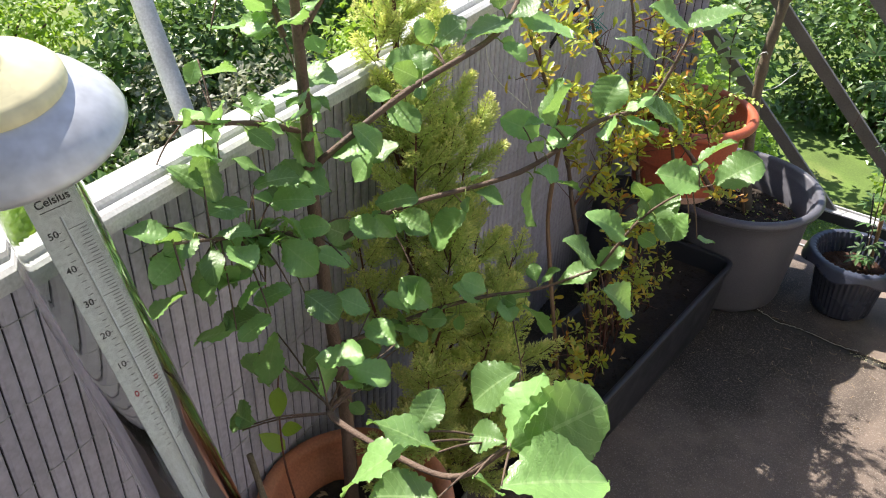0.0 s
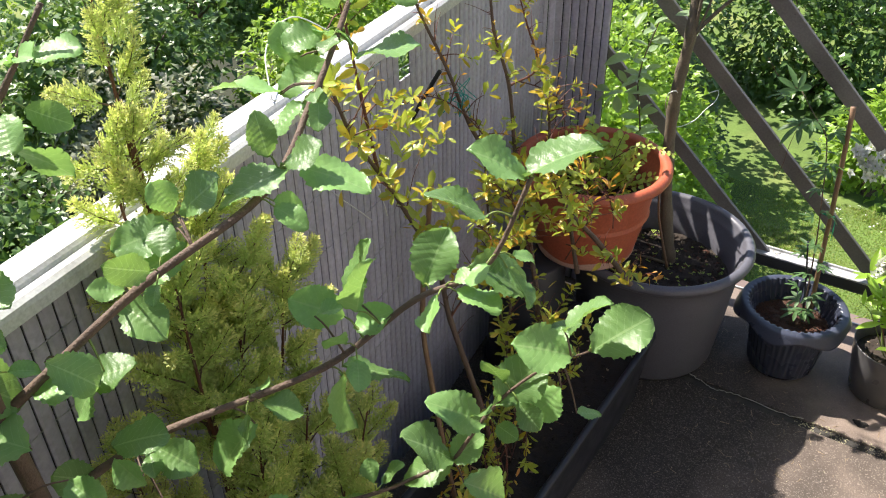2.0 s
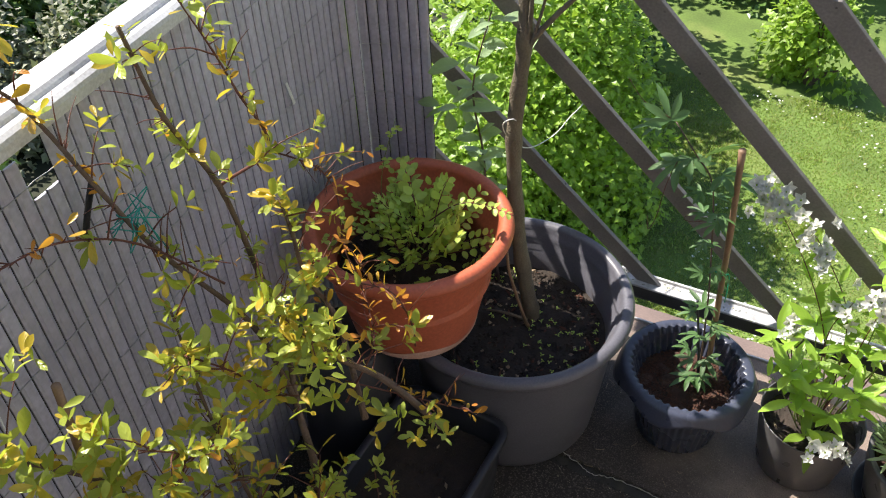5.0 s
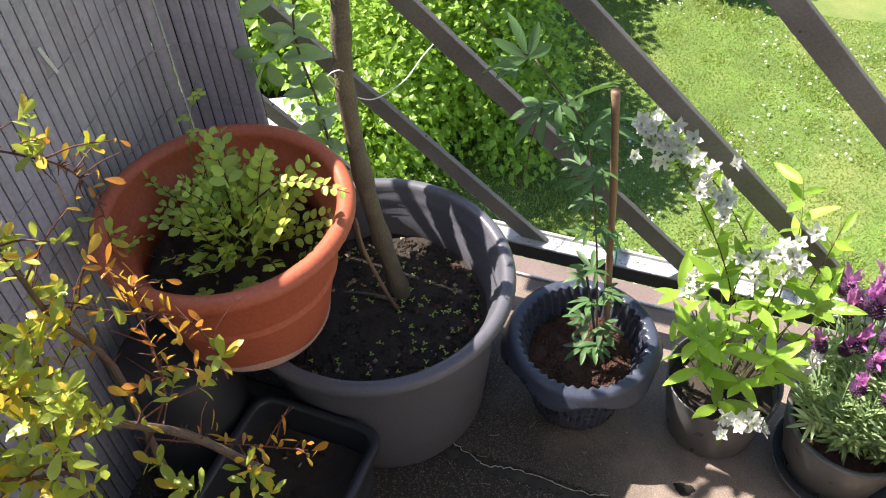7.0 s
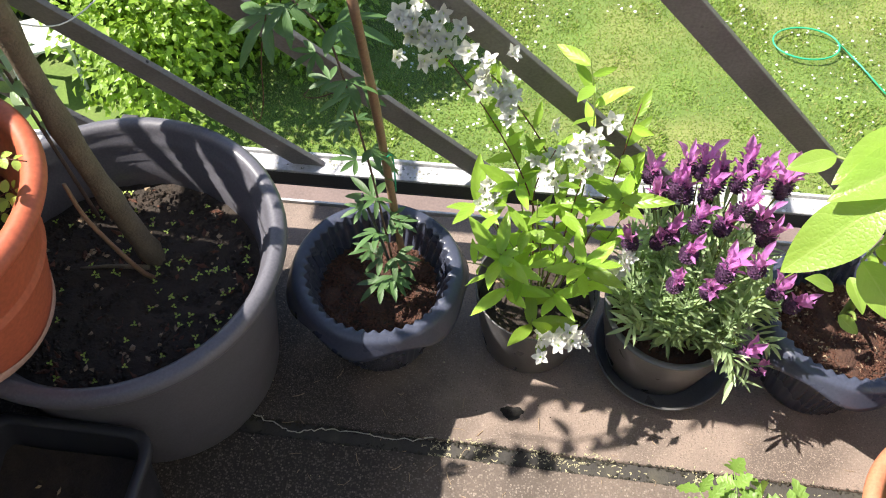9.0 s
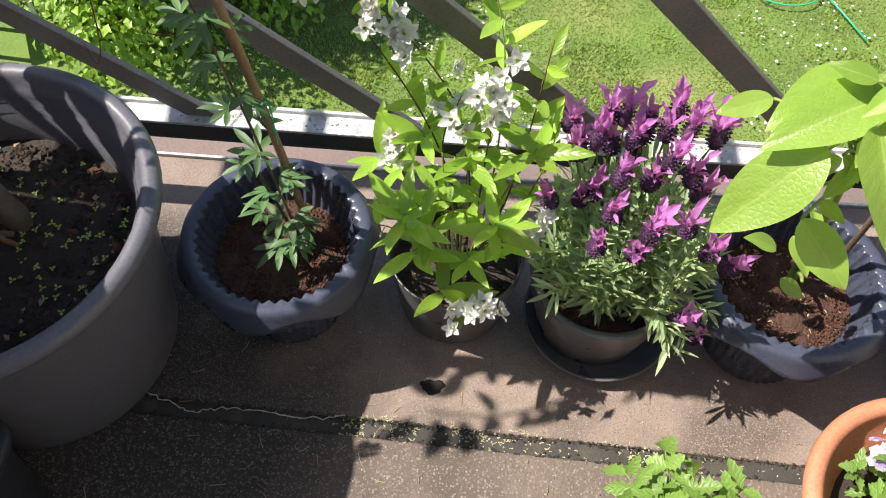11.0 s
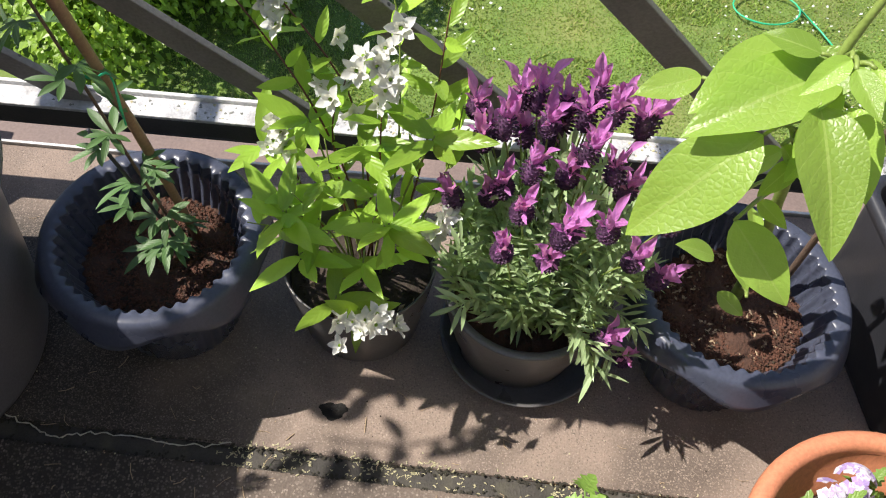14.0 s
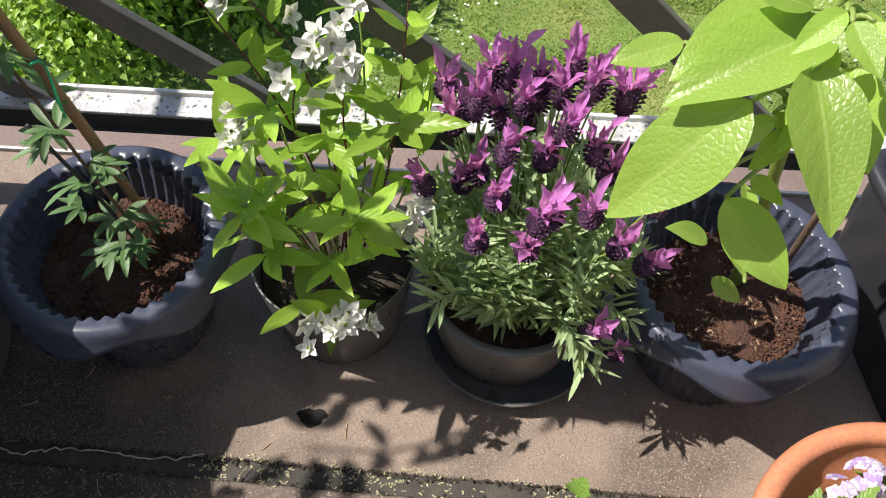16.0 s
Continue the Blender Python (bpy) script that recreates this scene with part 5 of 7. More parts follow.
alder_leaf((-0.676, -1.238, 1.166), (-0.687, -1.236, 1.211))
alder_leaf((-0.738, -1.322, 1.109), (-0.773, -1.375, 1.103))
alder_leaf((-0.737, -1.313, 1.119), (-0.701, -1.287, 1.159))
alder_leaf((-0.742, -1.314, 1.121), (-0.756, -1.322, 1.156))
alder_leaf((-0.723, -1.323, 1.096), (-0.743, -1.377, 1.079))
alder_leaf((-0.763, -1.378, 1.057), (-0.781, -1.406, 1.071))
alder_leaf((-0.763, -1.388, 1.045), (-0.705, -1.389, 1.038))
alder_leaf((-0.587, -1.236, 1.013), (-0.588, -1.212, 1.079))
alder_leaf((-0.525, -1.190, 1.026), (-0.515, -1.164, 1.085))
alder_leaf((-0.589, -1.249, 1.000), (-0.634, -1.280, 1.028))
alder_leaf((-0.577, -1.249, 0.991), (-0.539, -1.233, 1.018))
alder_leaf((-0.772, -1.497, 1.007), (-0.730, -1.471, 1.034))
alder_leaf((-0.761, -1.451, 0.989), (-0.716, -1.423, 1.017))
alder_leaf((-0.720, -1.468, 0.937), (-0.672, -1.441, 0.962))
alder_leaf((-0.688, -1.466, 0.895), (-0.714, -1.477, 0.926))
alder_leaf((-0.720, -1.521, 0.942), (-0.675, -1.524, 0.932))
alder_leaf((-0.616, -1.476, 0.809), (-0.654, -1.493, 0.849))
alder_leaf((-0.604, -1.568, 0.803), (-0.642, -1.590, 0.836))
alder_leaf((-0.643, -1.578, 0.854), (-0.677, -1.603, 0.881))
alder_leaf((-0.616, -1.657, 0.827), (-0.562, -1.639, 0.828))
alder_leaf((-0.691, -1.670, 0.925), (-0.713, -1.713, 0.920))
alder_leaf((-0.725, -1.795, 0.975), (-0.747, -1.842, 0.963))
alder_leaf((-0.765, -1.776, 1.025), (-0.798, -1.807, 1.042))
alder_leaf((-0.788, -1.702, 1.048), (-0.818, -1.722, 1.077))
alder_leaf((-0.683, -1.714, 0.912), (-0.697, -1.757, 0.899))
alder_leaf((-0.636, -1.691, 0.850), (-0.588, -1.662, 0.872))
alder_leaf((-0.745, -1.530, 0.979), (-0.812, -1.567, 1.014))
alder_leaf((-0.731, -1.638, 0.971), (-0.747, -1.679, 0.960))
alder_leaf((-0.712, -1.614, 0.945), (-0.709, -1.647, 0.928))
alder_leaf((-0.776, -1.614, 1.028), (-0.806, -1.633, 1.056))
alder_leaf((-0.756, -1.629, 1.004), (-0.711, -1.605, 1.023))
alder_leaf((-0.645, -1.471, 0.845), (-0.636, -1.503, 0.824))
alder_leaf((-0.599, -1.352, 0.773), (-0.631, -1.376, 0.796))
alder_leaf((-0.749, -1.675, 0.995), (-0.763, -1.719, 0.980))
alder_leaf((-0.727, -1.644, 0.963), (-0.672, -1.644, 0.944))
alder_leaf((-0.706, -1.696, 0.942), (-0.715, -1.735, 0.927))
alder_leaf((-0.685, -1.653, 0.909), (-0.632, -1.650, 0.896))
alder_leaf((-0.727, -1.736, 0.972), (-0.735, -1.774, 0.958))
alder_leaf((-0.774, -1.637, 1.024), (-0.732, -1.609, 1.050))
alder_leaf((-0.686, -1.565, 0.902), (-0.721, -1.590, 0.928))
alder_leaf((-0.506, -1.381, 0.658), (-0.527, -1.431, 0.644))
alder_leaf((-0.805, -1.680, 1.089), (-0.800, -1.692, 1.021))
alder_leaf((-0.851, -1.635, 1.169), (-0.851, -1.637, 1.166))
alder_leaf((-0.850, -1.640, 1.147), (-0.847, -1.590, 1.154))
alder_leaf((-0.784, -1.723, 0.953), (-0.785, -1.734, 0.891))
alder_leaf((-0.742, -1.628, 0.987), (-0.702, -1.599, 0.940))
alder_leaf((-0.842, -1.736, 0.986), (-0.818, -1.703, 0.957))
alder_leaf((-0.844, -1.725, 1.061), (-0.846, -1.699, 1.035))
alder_leaf((-0.848, -1.678, 1.101), (-0.850, -1.638, 1.105))
alder_leaf((-0.766, -1.665, 0.962), (-0.749, -1.644, 0.924))
alder_leaf((-0.735, -1.495, 1.064), (-0.706, -1.466, 1.027))
alder_leaf((-0.823, -1.764, 0.968), (-0.823, -1.755, 0.929))
alder_leaf((-0.780, -1.636, 1.008), (-0.765, -1.606, 0.983))
alder_leaf((-0.736, -1.696, 0.816), (-0.749, -1.706, 0.765))
alder_leaf((-0.711, -1.745, 0.898), (-0.766, -1.764, 0.870))
alder_leaf((-0.656, -1.783, 0.805), (-0.704, -1.781, 0.797))
alder_leaf((-0.665, -1.794, 0.798), (-0.682, -1.770, 0.793))
for pts, n in ((ALDER_A, 6), (ALDER_B, 5), (ALDER_C, 6), (ALDER_D, 5), (ALDER_E, 5), (ALDER_F, 3), (ALDER_G, 6), (ALDER_I, 6), (ALDER_TRUNK, 4)):
    # smaller leaves in loose rosettes at the buds
    for k in range(n):
        at, d = along_path(pts, 0.18 + 0.80 * (k + rnd.uniform(-0.3, 0.3)) / n)
        for j in range(rnd.choice((2, 3, 3))):
            o = Vector((rnd.uniform(-0.5, 1), rnd.uniform(-1, 1), rnd.uniform(-0.5, 0.7))).normalized()
            size = rnd.uniform(0.024, 0.052)
            a = at + o * rnd.uniform(0.012, 0.022)
            if a.x + o.x * size < wall_x(a.y) + 0.02:
                o.x = abs(o.x)
            v, f = tube([at, at.lerp(a, 0.5) + Vector((0, 0, 0.003)), a], 0.0009, 5)
            holder = place("leaf_stalk", mesh_of("leaf_stalk", v, f, M_STEM_GREEN), alder)
            leaf_from(holder, ALDER_MESH[rnd.randrange(7)], a, a + o * size, 0.07, (rnd.uniform(-0.5, 0.3), rnd.uniform(-0.5, 0.2), 0.8), 0.4)

# --- thin climber and cane beside the alder pot
climber = thing("weedy_shoot", pose(0, 0, 0), "thin reddish shoot with a few pale green leaves", "plant")
stem_part(climber, [(-0.790, -1.600, 0.35), (-0.800, -1.615, 0.50), (-0.815, -1.600, 0.62), (-0.812, -1.590, 0.70)], 0.0022, 0.001, M_TWIG_RED)
SHOOT = leaf_meshes("shoot_leaf", L_DEUTZIA, 0.045, 0.026, 2, rows=6, belly=0.4)
for a, b in (((-0.80, -1.61, 0.52), (-0.835, -1.63, 0.55)), ((-0.805, -1.61, 0.56), (-0.770, -1.60, 0.58)), ((-0.812, -1.60, 0.64), (-0.80, -1.62, 0.595)), ((-0.812, -1.59, 0.70), (-0.835, -1.62, 0.70))):
    leaf_from(climber, SHOOT[0], a, b, 0.045)
tagged(stem_part(None, [(-0.66, -1.68, 0.35), (-0.74, -1.70, 0.48), (-0.79, -1.69, 0.585)], 0.0055, 0.005, M_BARK_GREY, "cane_stake"), "weathered hollow cane stuck in the pot", "stake")

# --- golden cypress in a dark blue pot
CYPRESS = (-0.765, -1.350)
plain_pot("blue_pot", (-0.755, -1.300, 0.0), 0.100, 0.085, 0.20, "dark blue plastic pot under a golden cypress", 0.004)
cypress = thing("golden_cypress", pose(CYPRESS[0], CYPRESS[1], 0.0), "golden dwarf cypress with feathery yellow-green sprays", "conifer")
CY_AXIS = [(0.01, 0.06, 0.16), (-0.01, 0.06, 0.5), (-0.05, 0.07, 0.9), (-0.085, 0.085, 1.20)]
stem_part(cypress, CY_AXIS, 0.010, 0.004, M_TWIG_RED, "trunk")


def plume(seed):
    """A feathery plume along +y: side branchlets set with small scale leaves, tips nodding."""
    r = random.Random(seed)
    h = Heap()
    length, n = 0.105, 15

    def scale(at, way, size, tone):
        v, f, uv = leaf(size, size * 0.44, 2, 0.5, fold=0.4, droop=-0.1, cols=1)
        h.add(v, f, turn_to(way, r.uniform(-0.6, 0.6), at), [(0.3, tone)] * len(v))

    for k in range(n):
        t = (k + 0.6) / n
        c = Vector((0.004 * math.sin(t * 5 + seed), length * t, 0.018 * t * t))
        reach = 0.034 * (1 - t ** 1.6) + 0.008
        for s in range(3):
            a = k * 1.1 + s * 2.094 + r.uniform(-0.4, 0.4)
            way = Vector((math.cos(a), r.uniform(0.7, 1.2), 0.75 * math.sin(a) + 0.15)).normalized()
            steps = max(3, int(reach / 0.0052))
            for j in range(steps):
                q = (j + 0.5) / steps
                p = c + way * reach * q + Vector((0, 0, -0.005 * q * q))
                tone = min(1.0, 0.12 + 0.48 * q * q + 0.38 * t * t)
                for e in (-1, 1):
                    scale(p, way + Vector((e * 0.7 * way.y, -e * 0.7 * way.x, r.uniform(-0.5, 0.5))), 0.0100 * (1.15 - 0.40 * q), tone)
            scale(c + way * reach, way, 0.009, 0.6 + 0.4 * t)
    v, f = tube([(0, -0.02, -0.004), (0, length * 0.5, 0.004), (0, length, 0.018)], [0.0016, 0.0012, 0.0006], 4)
    h.add(v, f, None, [(0.3, 0.0)] * len(v), 1)
    return h.mesh("frond", [L_CONIFER, M_BARK])


PLUMES = [plume(k) for k in range(5)]


# tip of each leader, width of its spray, plumes, their size
LEADERS = [((-0.085, 0.082, 1.33), 0.030, 26, 0.50), ((-0.085, 0.165, 1.10), 0.036, 26, 0.64), ((-0.100, 0.060, 1.16), 0.036, 26, 0.64),
           ((-0.020, 0.224, 0.915), 0.040, 28, 0.62), ((0.048, 0.297, 0.640), 0.034, 20, 0.62), ((-0.035, -0.075, 0.860), 0.042, 26, 0.66),
           ((0.065, 0.050, 0.800), 0.046, 30, 0.70), ((0.105, 0.150, 0.620), 0.048, 30, 0.72), ((0.085, -0.035, 0.600), 0.046, 28, 0.72),
           ((0.125, 0.230, 0.470), 0.048, 28, 0.74), ((0.005, 0.030, 1.020), 0.044, 28, 0.66), ((0.135, 0.100, 0.420), 0.050, 28, 0.76),
           ((0.060, -0.105, 0.450), 0.048, 26, 0.72), ((-0.010, 0.130, 0.980), 0.042, 26, 0.64), ((0.040, 0.170, 0.740), 0.046, 28, 0.68)]
for n, (tip, wide, count, size) in enumerate(LEADERS):
    foot, way = along_path(CY_AXIS, min(0.92, max(0.02, (tip[2] - 0.16 - 0.34) / 1.04)))
    end = Vector(tip)
    pts = [foot, foot.lerp(end, 0.45) + Vector(((end - foot).x * 0.25, (end - foot).y * 0.25, -0.015)), end]
    leader = stem_part(cypress, pts, 0.0042, 0.0012, M_TWIG_RED, "leader", 5, 4)
    count = int(count * 0.85)
    for k in range(count):
        t = 0.22 + 0.78 * (k + 0.5) / count
        at, d = along_path(pts, min(0.99, t))
        a = k * 2.39996 + n
        out = (d.orthogonal().normalized() * math.cos(a) + d.cross(d.orthogonal().normalized()) * math.sin(a))
        out.x = out.x if at.x + CYPRESS[0] + out.x * 0.06 > wall_x(at.y + CYPRESS[1]) + 0.03 else abs(out.x)
        o = out * rnd.uniform(0.9, 1.5) * (1.15 - 0.7 * t) + d * rnd.uniform(0.3, 0.8) + Vector((0, 0, rnd.uniform(-0.1, 0.4)))
        place("frond", PLUMES[rnd.randrange(5)], leader, turn_to(o, rnd.uniform(-0.9, 0.9), at + out * wide * rnd.uniform(0.0, 1.0) * (1.1 - 0.8 * t), size * rnd.uniform(0.75, 1.25)))

# --- firethorn in the trough
firethorn = thing("firethorn", pose(0, 0, 0), "thorny firethorn shrub with yellowing leaves on reddish twigs", "shrub")
THORN_A = [(-0.665, -0.530, 0.165), (-0.660, -0.536, 0.330), (-0.665, -0.530, 0.481), (-0.700, -0.500, 0.583), (-0.745, -0.440, 0.660), (-0.775, -0.435, 0.760), (-0.785, -0.455, 0.916), (-0.800, -0.495, 1.035), (-0.800, -0.520, 1.160)]
THORN_B = [(-0.660, -0.700, 0.165), (-0.690, -0.745, 0.400), (-0.733, -0.775, 0.600), (-0.765, -0.760, 0.692), (-0.775, -0.840, 0.850), (-0.775, -0.911, 0.960), (-0.775, -0.968, 1.045), (-0.770, -1.010, 1.134)]
THORN_C = [(-0.700, -0.500, 0.583), (-0.765, -0.482, 0.700), (-0.820, -0.545, 0.865), (-0.850, -0.575, 0.980), (-0.895, -0.590, 1.080), (-0.880, -0.650, 1.170), (-0.860, -0.680, 1.260)]
THORN_E = [(-0.775, -0.911, 0.963), (-0.785, -0.927, 1.090), (-0.800, -0.930, 1.190), (-0.810, -0.935, 1.250), (-0.815, -0.935, 1.310)]
THORN_G = [(-0.785, -0.455, 0.916), (-0.766, -0.370, 0.925), (-0.785, -0.385, 1.010), (-0.800, -0.395, 1.070), (-0.800, -0.430, 1.150)]
THORN_H = [(-0.775, -0.500, 0.790), (-0.820, -0.570, 0.900), (-0.840, -0.650, 0.960), (-0.850, -0.720, 0.975)]
THORN_J = [(-0.660, -0.640, 0.165), (-0.668, -0.660, 0.350), (-0.672, -0.660, 0.500), (-0.690, -0.620, 0.560), (-0.725, -0.690, 0.600)]
THORN_L = [(-0.665, -0.530, 0.300), (-0.630, -0.600, 0.360), (-0.600, -0.680, 0.380), (-0.585, -0.740, 0.350)]
THORN_N = [(-0.650, -0.610, 0.165), (-0.690, -0.625, 0.420), (-0.715, -0.630, 0.600), (-0.735, -0.625, 0.720), (-0.755, -0.610, 0.850)]
THORN_O = [(-0.700, -0.500, 0.583), (-0.690, -0.560, 0.680), (-0.700, -0.600, 0.760), (-0.720, -0.640, 0.820)]
THORN_P = [(-0.733, -0.775, 0.600), (-0.700, -0.740, 0.680), (-0.680, -0.720, 0.750), (-0.690, -0.760, 0.810)]
THORN_Q = [(-0.665, -0.530, 0.400), (-0.640, -0.560, 0.480), (-0.610, -0.600, 0.520), (-0.590, -0.640, 0.530)]
THORN_M = [(-0.640, -0.880, 0.165), (-0.640, -0.900, 0.260), (-0.610, -0.930, 0.330), (-0.600, -0.960, 0.370)]
THORN_R = [(-0.514, -0.410, 0.516), (-0.584, -0.435, 0.613), (-0.630, -0.483, 0.695), (-0.652, -0.515, 0.770), (-0.671, -0.541, 0.835)]
THORN_S = [(-0.612, -0.462, 0.543), (-0.670, -0.412, 0.674), (-0.706, -0.420, 0.761), (-0.711, -0.424, 0.841), (-0.719, -0.427, 0.895)]
THORN_T = [(-0.585, -0.346, 0.595), (-0.593, -0.338, 0.632), (-0.620, -0.336, 0.683), (-0.653, -0.361, 0.713), (-0.704, -0.399, 0.751)]
THORN_U = [(-0.648, -0.447, 0.595), (-0.583, -0.420, 0.570), (-0.546, -0.394, 0.541), (-0.485, -0.368, 0.516)]
THORN_V = [(-0.641, -0.462, 0.567), (-0.617, -0.412, 0.643), (-0.633, -0.385, 0.685), (-0.659, -0.361, 0.715), (-0.668, -0.340, 0.736)]
THORN_W = [(-0.843, -0.300, 0.855), (-0.795, -0.291, 0.847), (-0.760, -0.275, 0.822), (-0.740, -0.274, 0.776), (-0.725, -0.299, 0.722)]
THORN_TUFTS = [((-0.607, -0.494, 0.800), 1.0), ((-0.652, -0.528, 0.799), 1.0), ((-0.643, -0.560, 0.768), 1.0), ((-0.606, -0.544, 0.729), 1.0), ((-0.559, -0.485, 0.602), 0.9), ((-0.655, -0.488, 0.794), 0.9), ((-0.527, -0.455, 0.550), 0.8), ((-0.617, -0.504, 0.740), 0.9),
               ((-0.740, -0.873, 1.000), 1.0), ((-0.735, -0.825, 0.955), 1.0), ((-0.735, -0.770, 0.805), 1.0), ((-0.730, -0.745, 0.700), 1.0), ((-0.740, -0.885, 1.045), 0.9), ((-0.735, -0.805, 0.790), 1.0), ((-0.700, -0.560, 0.780), 1.0), ((-0.690, -0.490, 0.750), 1.0), ((-0.690, -0.470, 0.645), 1.0), ((-0.700, -0.550, 0.675), 1.0), ((-0.710, -0.650, 0.805), 0.9), ((-0.715, -0.690, 0.725), 0.9), ((-0.705, -0.625, 0.620), 0.9), ((-0.735, -0.840, 0.900), 1.0), ((-0.740, -0.790, 0.870), 1.0)]


def thorn_cluster_mesh(seed, n, mat, size):
    """A rosette of blunt spoon-shaped leaves on a short spur."""
    r = random.Random(seed)
    h = Heap()
    for k in range(n):
        a = k * 2.4 + r.uniform(-0.5, 0.5)
        o = Vector((math.cos(a), math.sin(a), r.uniform(0.1, 1.1)))
        ln = size * r.uniform(0.6, 1.2)
        v, f, uv = leaf(ln, ln * r.uniform(0.30, 0.42), 6, 0.64, fold=r.uniform(0.1, 0.5), droop=r.uniform(-0.05, 0.25), cols=1, round_tip=0.75)
        h.add(v, f, turn_to(o, r.uniform(-0.7, 0.7), (r.uniform(-0.004, 0.004), r.uniform(-0.004, 0.004), 0.026 * k / n * r.uniform(0.5, 1.2))), uv)
    return h.mesh("leaf_rosette", mat)


CL_FULL = [thorn_cluster_mesh(k, 7 + k % 3, L_THORN, 0.027) for k in range(5)]
CL_FEW = [thorn_cluster_mesh(20 + k, 3 + k % 2, L_THORN, 0.026) for k in range(3)]
CL_GOLD = [thorn_cluster_mesh(40 + k, 2 + k % 3, L_THORN_GOLD, 0.025) for k in range(4)]


def thorn_cluster(at, way, gold, size=1.0):
    u = rnd.random()
    me = rnd.choice(CL_GOLD if u < gold else (CL_FULL if u < gold + (1 - gold) * 0.62 else CL_FEW))
    w = Vector(way).normalized()
    m = w.to_track_quat("Z", "Y").to_matrix().to_4x4() @ Matrix.Rotation(rnd.uniform(0, 6.28), 4, "Z") @ Matrix.Scale(size * rnd.uniform(0.75, 1.15), 4)
    m.translation = Vector(at)
    place("leaf_rosette", me, firethorn, m)


thorns = Heap()
# points, radius, clusters, share of orange, spurs, where leaves begin
for n, (pts, r, count, gold, spurs, start) in enumerate(((THORN_A, 0.0068, 20, 0.22, 10, 0.36), (THORN_B, 0.0062, 17, 0.3, 8, 0.4), (THORN_C, 0.0045, 20, 0.35, 8, 0.1), (THORN_E, 0.0028, 12, 0.4, 3, 0.05), (THORN_G, 0.0026, 12, 0.3, 4, 0.1), (THORN_H, 0.0018, 4, 0.4, 2, 0.2), (THORN_J, 0.0042, 10, 0.15, 7, 0.35), (THORN_L, 0.0028, 8, 0.1, 6, 0.3), (THORN_M, 0.0026, 8, 0.05, 5, 0.3), (THORN_N, 0.004, 12, 0.15, 8, 0.3), (THORN_O, 0.0024, 8, 0.2, 5, 0.1), (THORN_P, 0.0024, 8, 0.2, 5, 0.1), (THORN_Q, 0.0022, 7, 0.15, 5, 0.1), (THORN_R, 0.0062, 9, 0.15, 5, 0.35), (THORN_S, 0.0050, 9, 0.3, 5, 0.3), (THORN_T, 0.0014, 6, 0.8, 2, 0.2), (THORN_U, 0.0013, 7, 0.75, 2, 0.2), (THORN_V, 0.0018, 8, 0.7, 4, 0.2), (THORN_W, 0.0014, 7, 0.6, 2, 0.1))):
    stem_part(firethorn, pts, r, max(0.0009, r * 0.35), M_TWIG_RED if r < 0.003 else M_BARK, "branch", 6, 5, 0.15)
    for k in range(count):
        at, d = along_path(pts, min(0.99, start + (1 - start) * (k + rnd.uniform(0.1, 0.9)) / count))
        o = Vector((rnd.uniform(-0.6, 1), rnd.uniform(-1, 1), rnd.uniform(0.1, 1.2)))
        thorn_cluster(at, o + d * 0.4, gold)
    at, d = along_path(pts, 0.985)
    thorn_cluster(at, d, gold * 0.6)
    for k in range(spurs):
        at, d = along_path(pts, rnd.uniform(start * 0.8, 0.98))
        o = Vector((rnd.uniform(-0.4, 1), rnd.uniform(-1, 1), rnd.uniform(-0.1, 0.9))).normalized() * rnd.uniform(0.03, 0.09)
        if wall_x(at.y) + 0.03 > (at + o).x:
            o.x = abs(o.x)
        spur = [at, at + o * 0.5 + Vector((0, 0, 0.006)), at + o]
        stem_part(firethorn, spur, 0.0013, 0.0007, M_TWIG_RED, "spur", 5, 3)
        thorn_cluster(at + o, o, gold, 0.9)
        if rnd.random() < 0.6:
            thorn_cluster(at + o * 0.55, o + Vector((0, 0, 0.02)), gold, 0.75)
    for k in range(len(pts) * 4):
        at, d = along_path(pts, rnd.uniform(0.15, 0.98))
        o = (d.orthogonal() * rnd.uniform(-1, 1) + d.cross(d.orthogonal()) * rnd.uniform(-1, 1) + d * 0.4).normalized()
        v, f = tube([at, at + o * rnd.uniform(0.008, 0.022)], [0.0012, 0.0002], 4)
        thorns.add(v, f)
        if k % 4 == 0:
            o2 = (o + Vector((0, 0, 0.4))) * rnd.uniform(0.03, 0.07)
            v, f = tube(spline([at, at + o2 * 0.6, at + o2 * 1.0 + Vector((0.004, 0, -0.003))], 3), taper(7, 0.0010, 0.0004), 4)
            thorns.add(v, f)
tagged(place("thorn_growth", thorns.mesh("thorn_growth", M_TWIG_RED), firethorn), "sharp thorns and thin dead twigs", kind="stuff")
for k in range(46):
    # low leafy growth over the trough
    at = Vector((-0.645 + rnd.gauss(0, 0.035), rnd.uniform(-0.92, -0.42), rnd.uniform(0.20, 0.46)))
    foot = Vector((-0.655 + rnd.gauss(0, 0.02), at.y + rnd.gauss(0, 0.03), 0.165))
    stem_part(firethorn, [foot, foot.lerp(at, 0.5) + Vector((0.012, 0, 0)), at], 0.0014, 0.0008, M_TWIG_RED, "sucker", 5, 3)
    for q in range(2):
        thorn_cluster(foot.lerp(at, 1 - 0.28 * q), (rnd.uniform(-0.6, 0.8), rnd.uniform(-0.8, 0.5), 1), 0.08, 0.85)
for at, size in THORN_TUFTS:
    for k in range(4):
        thorn_cluster(Vector(at) + Vector((rnd.gauss(0, 0.018), rnd.gauss(0, 0.020), rnd.gauss(0, 0.016))), (rnd.uniform(-0.5, 0.5), rnd.uniform(-0.7, 0.3), 1), 0.06, size)
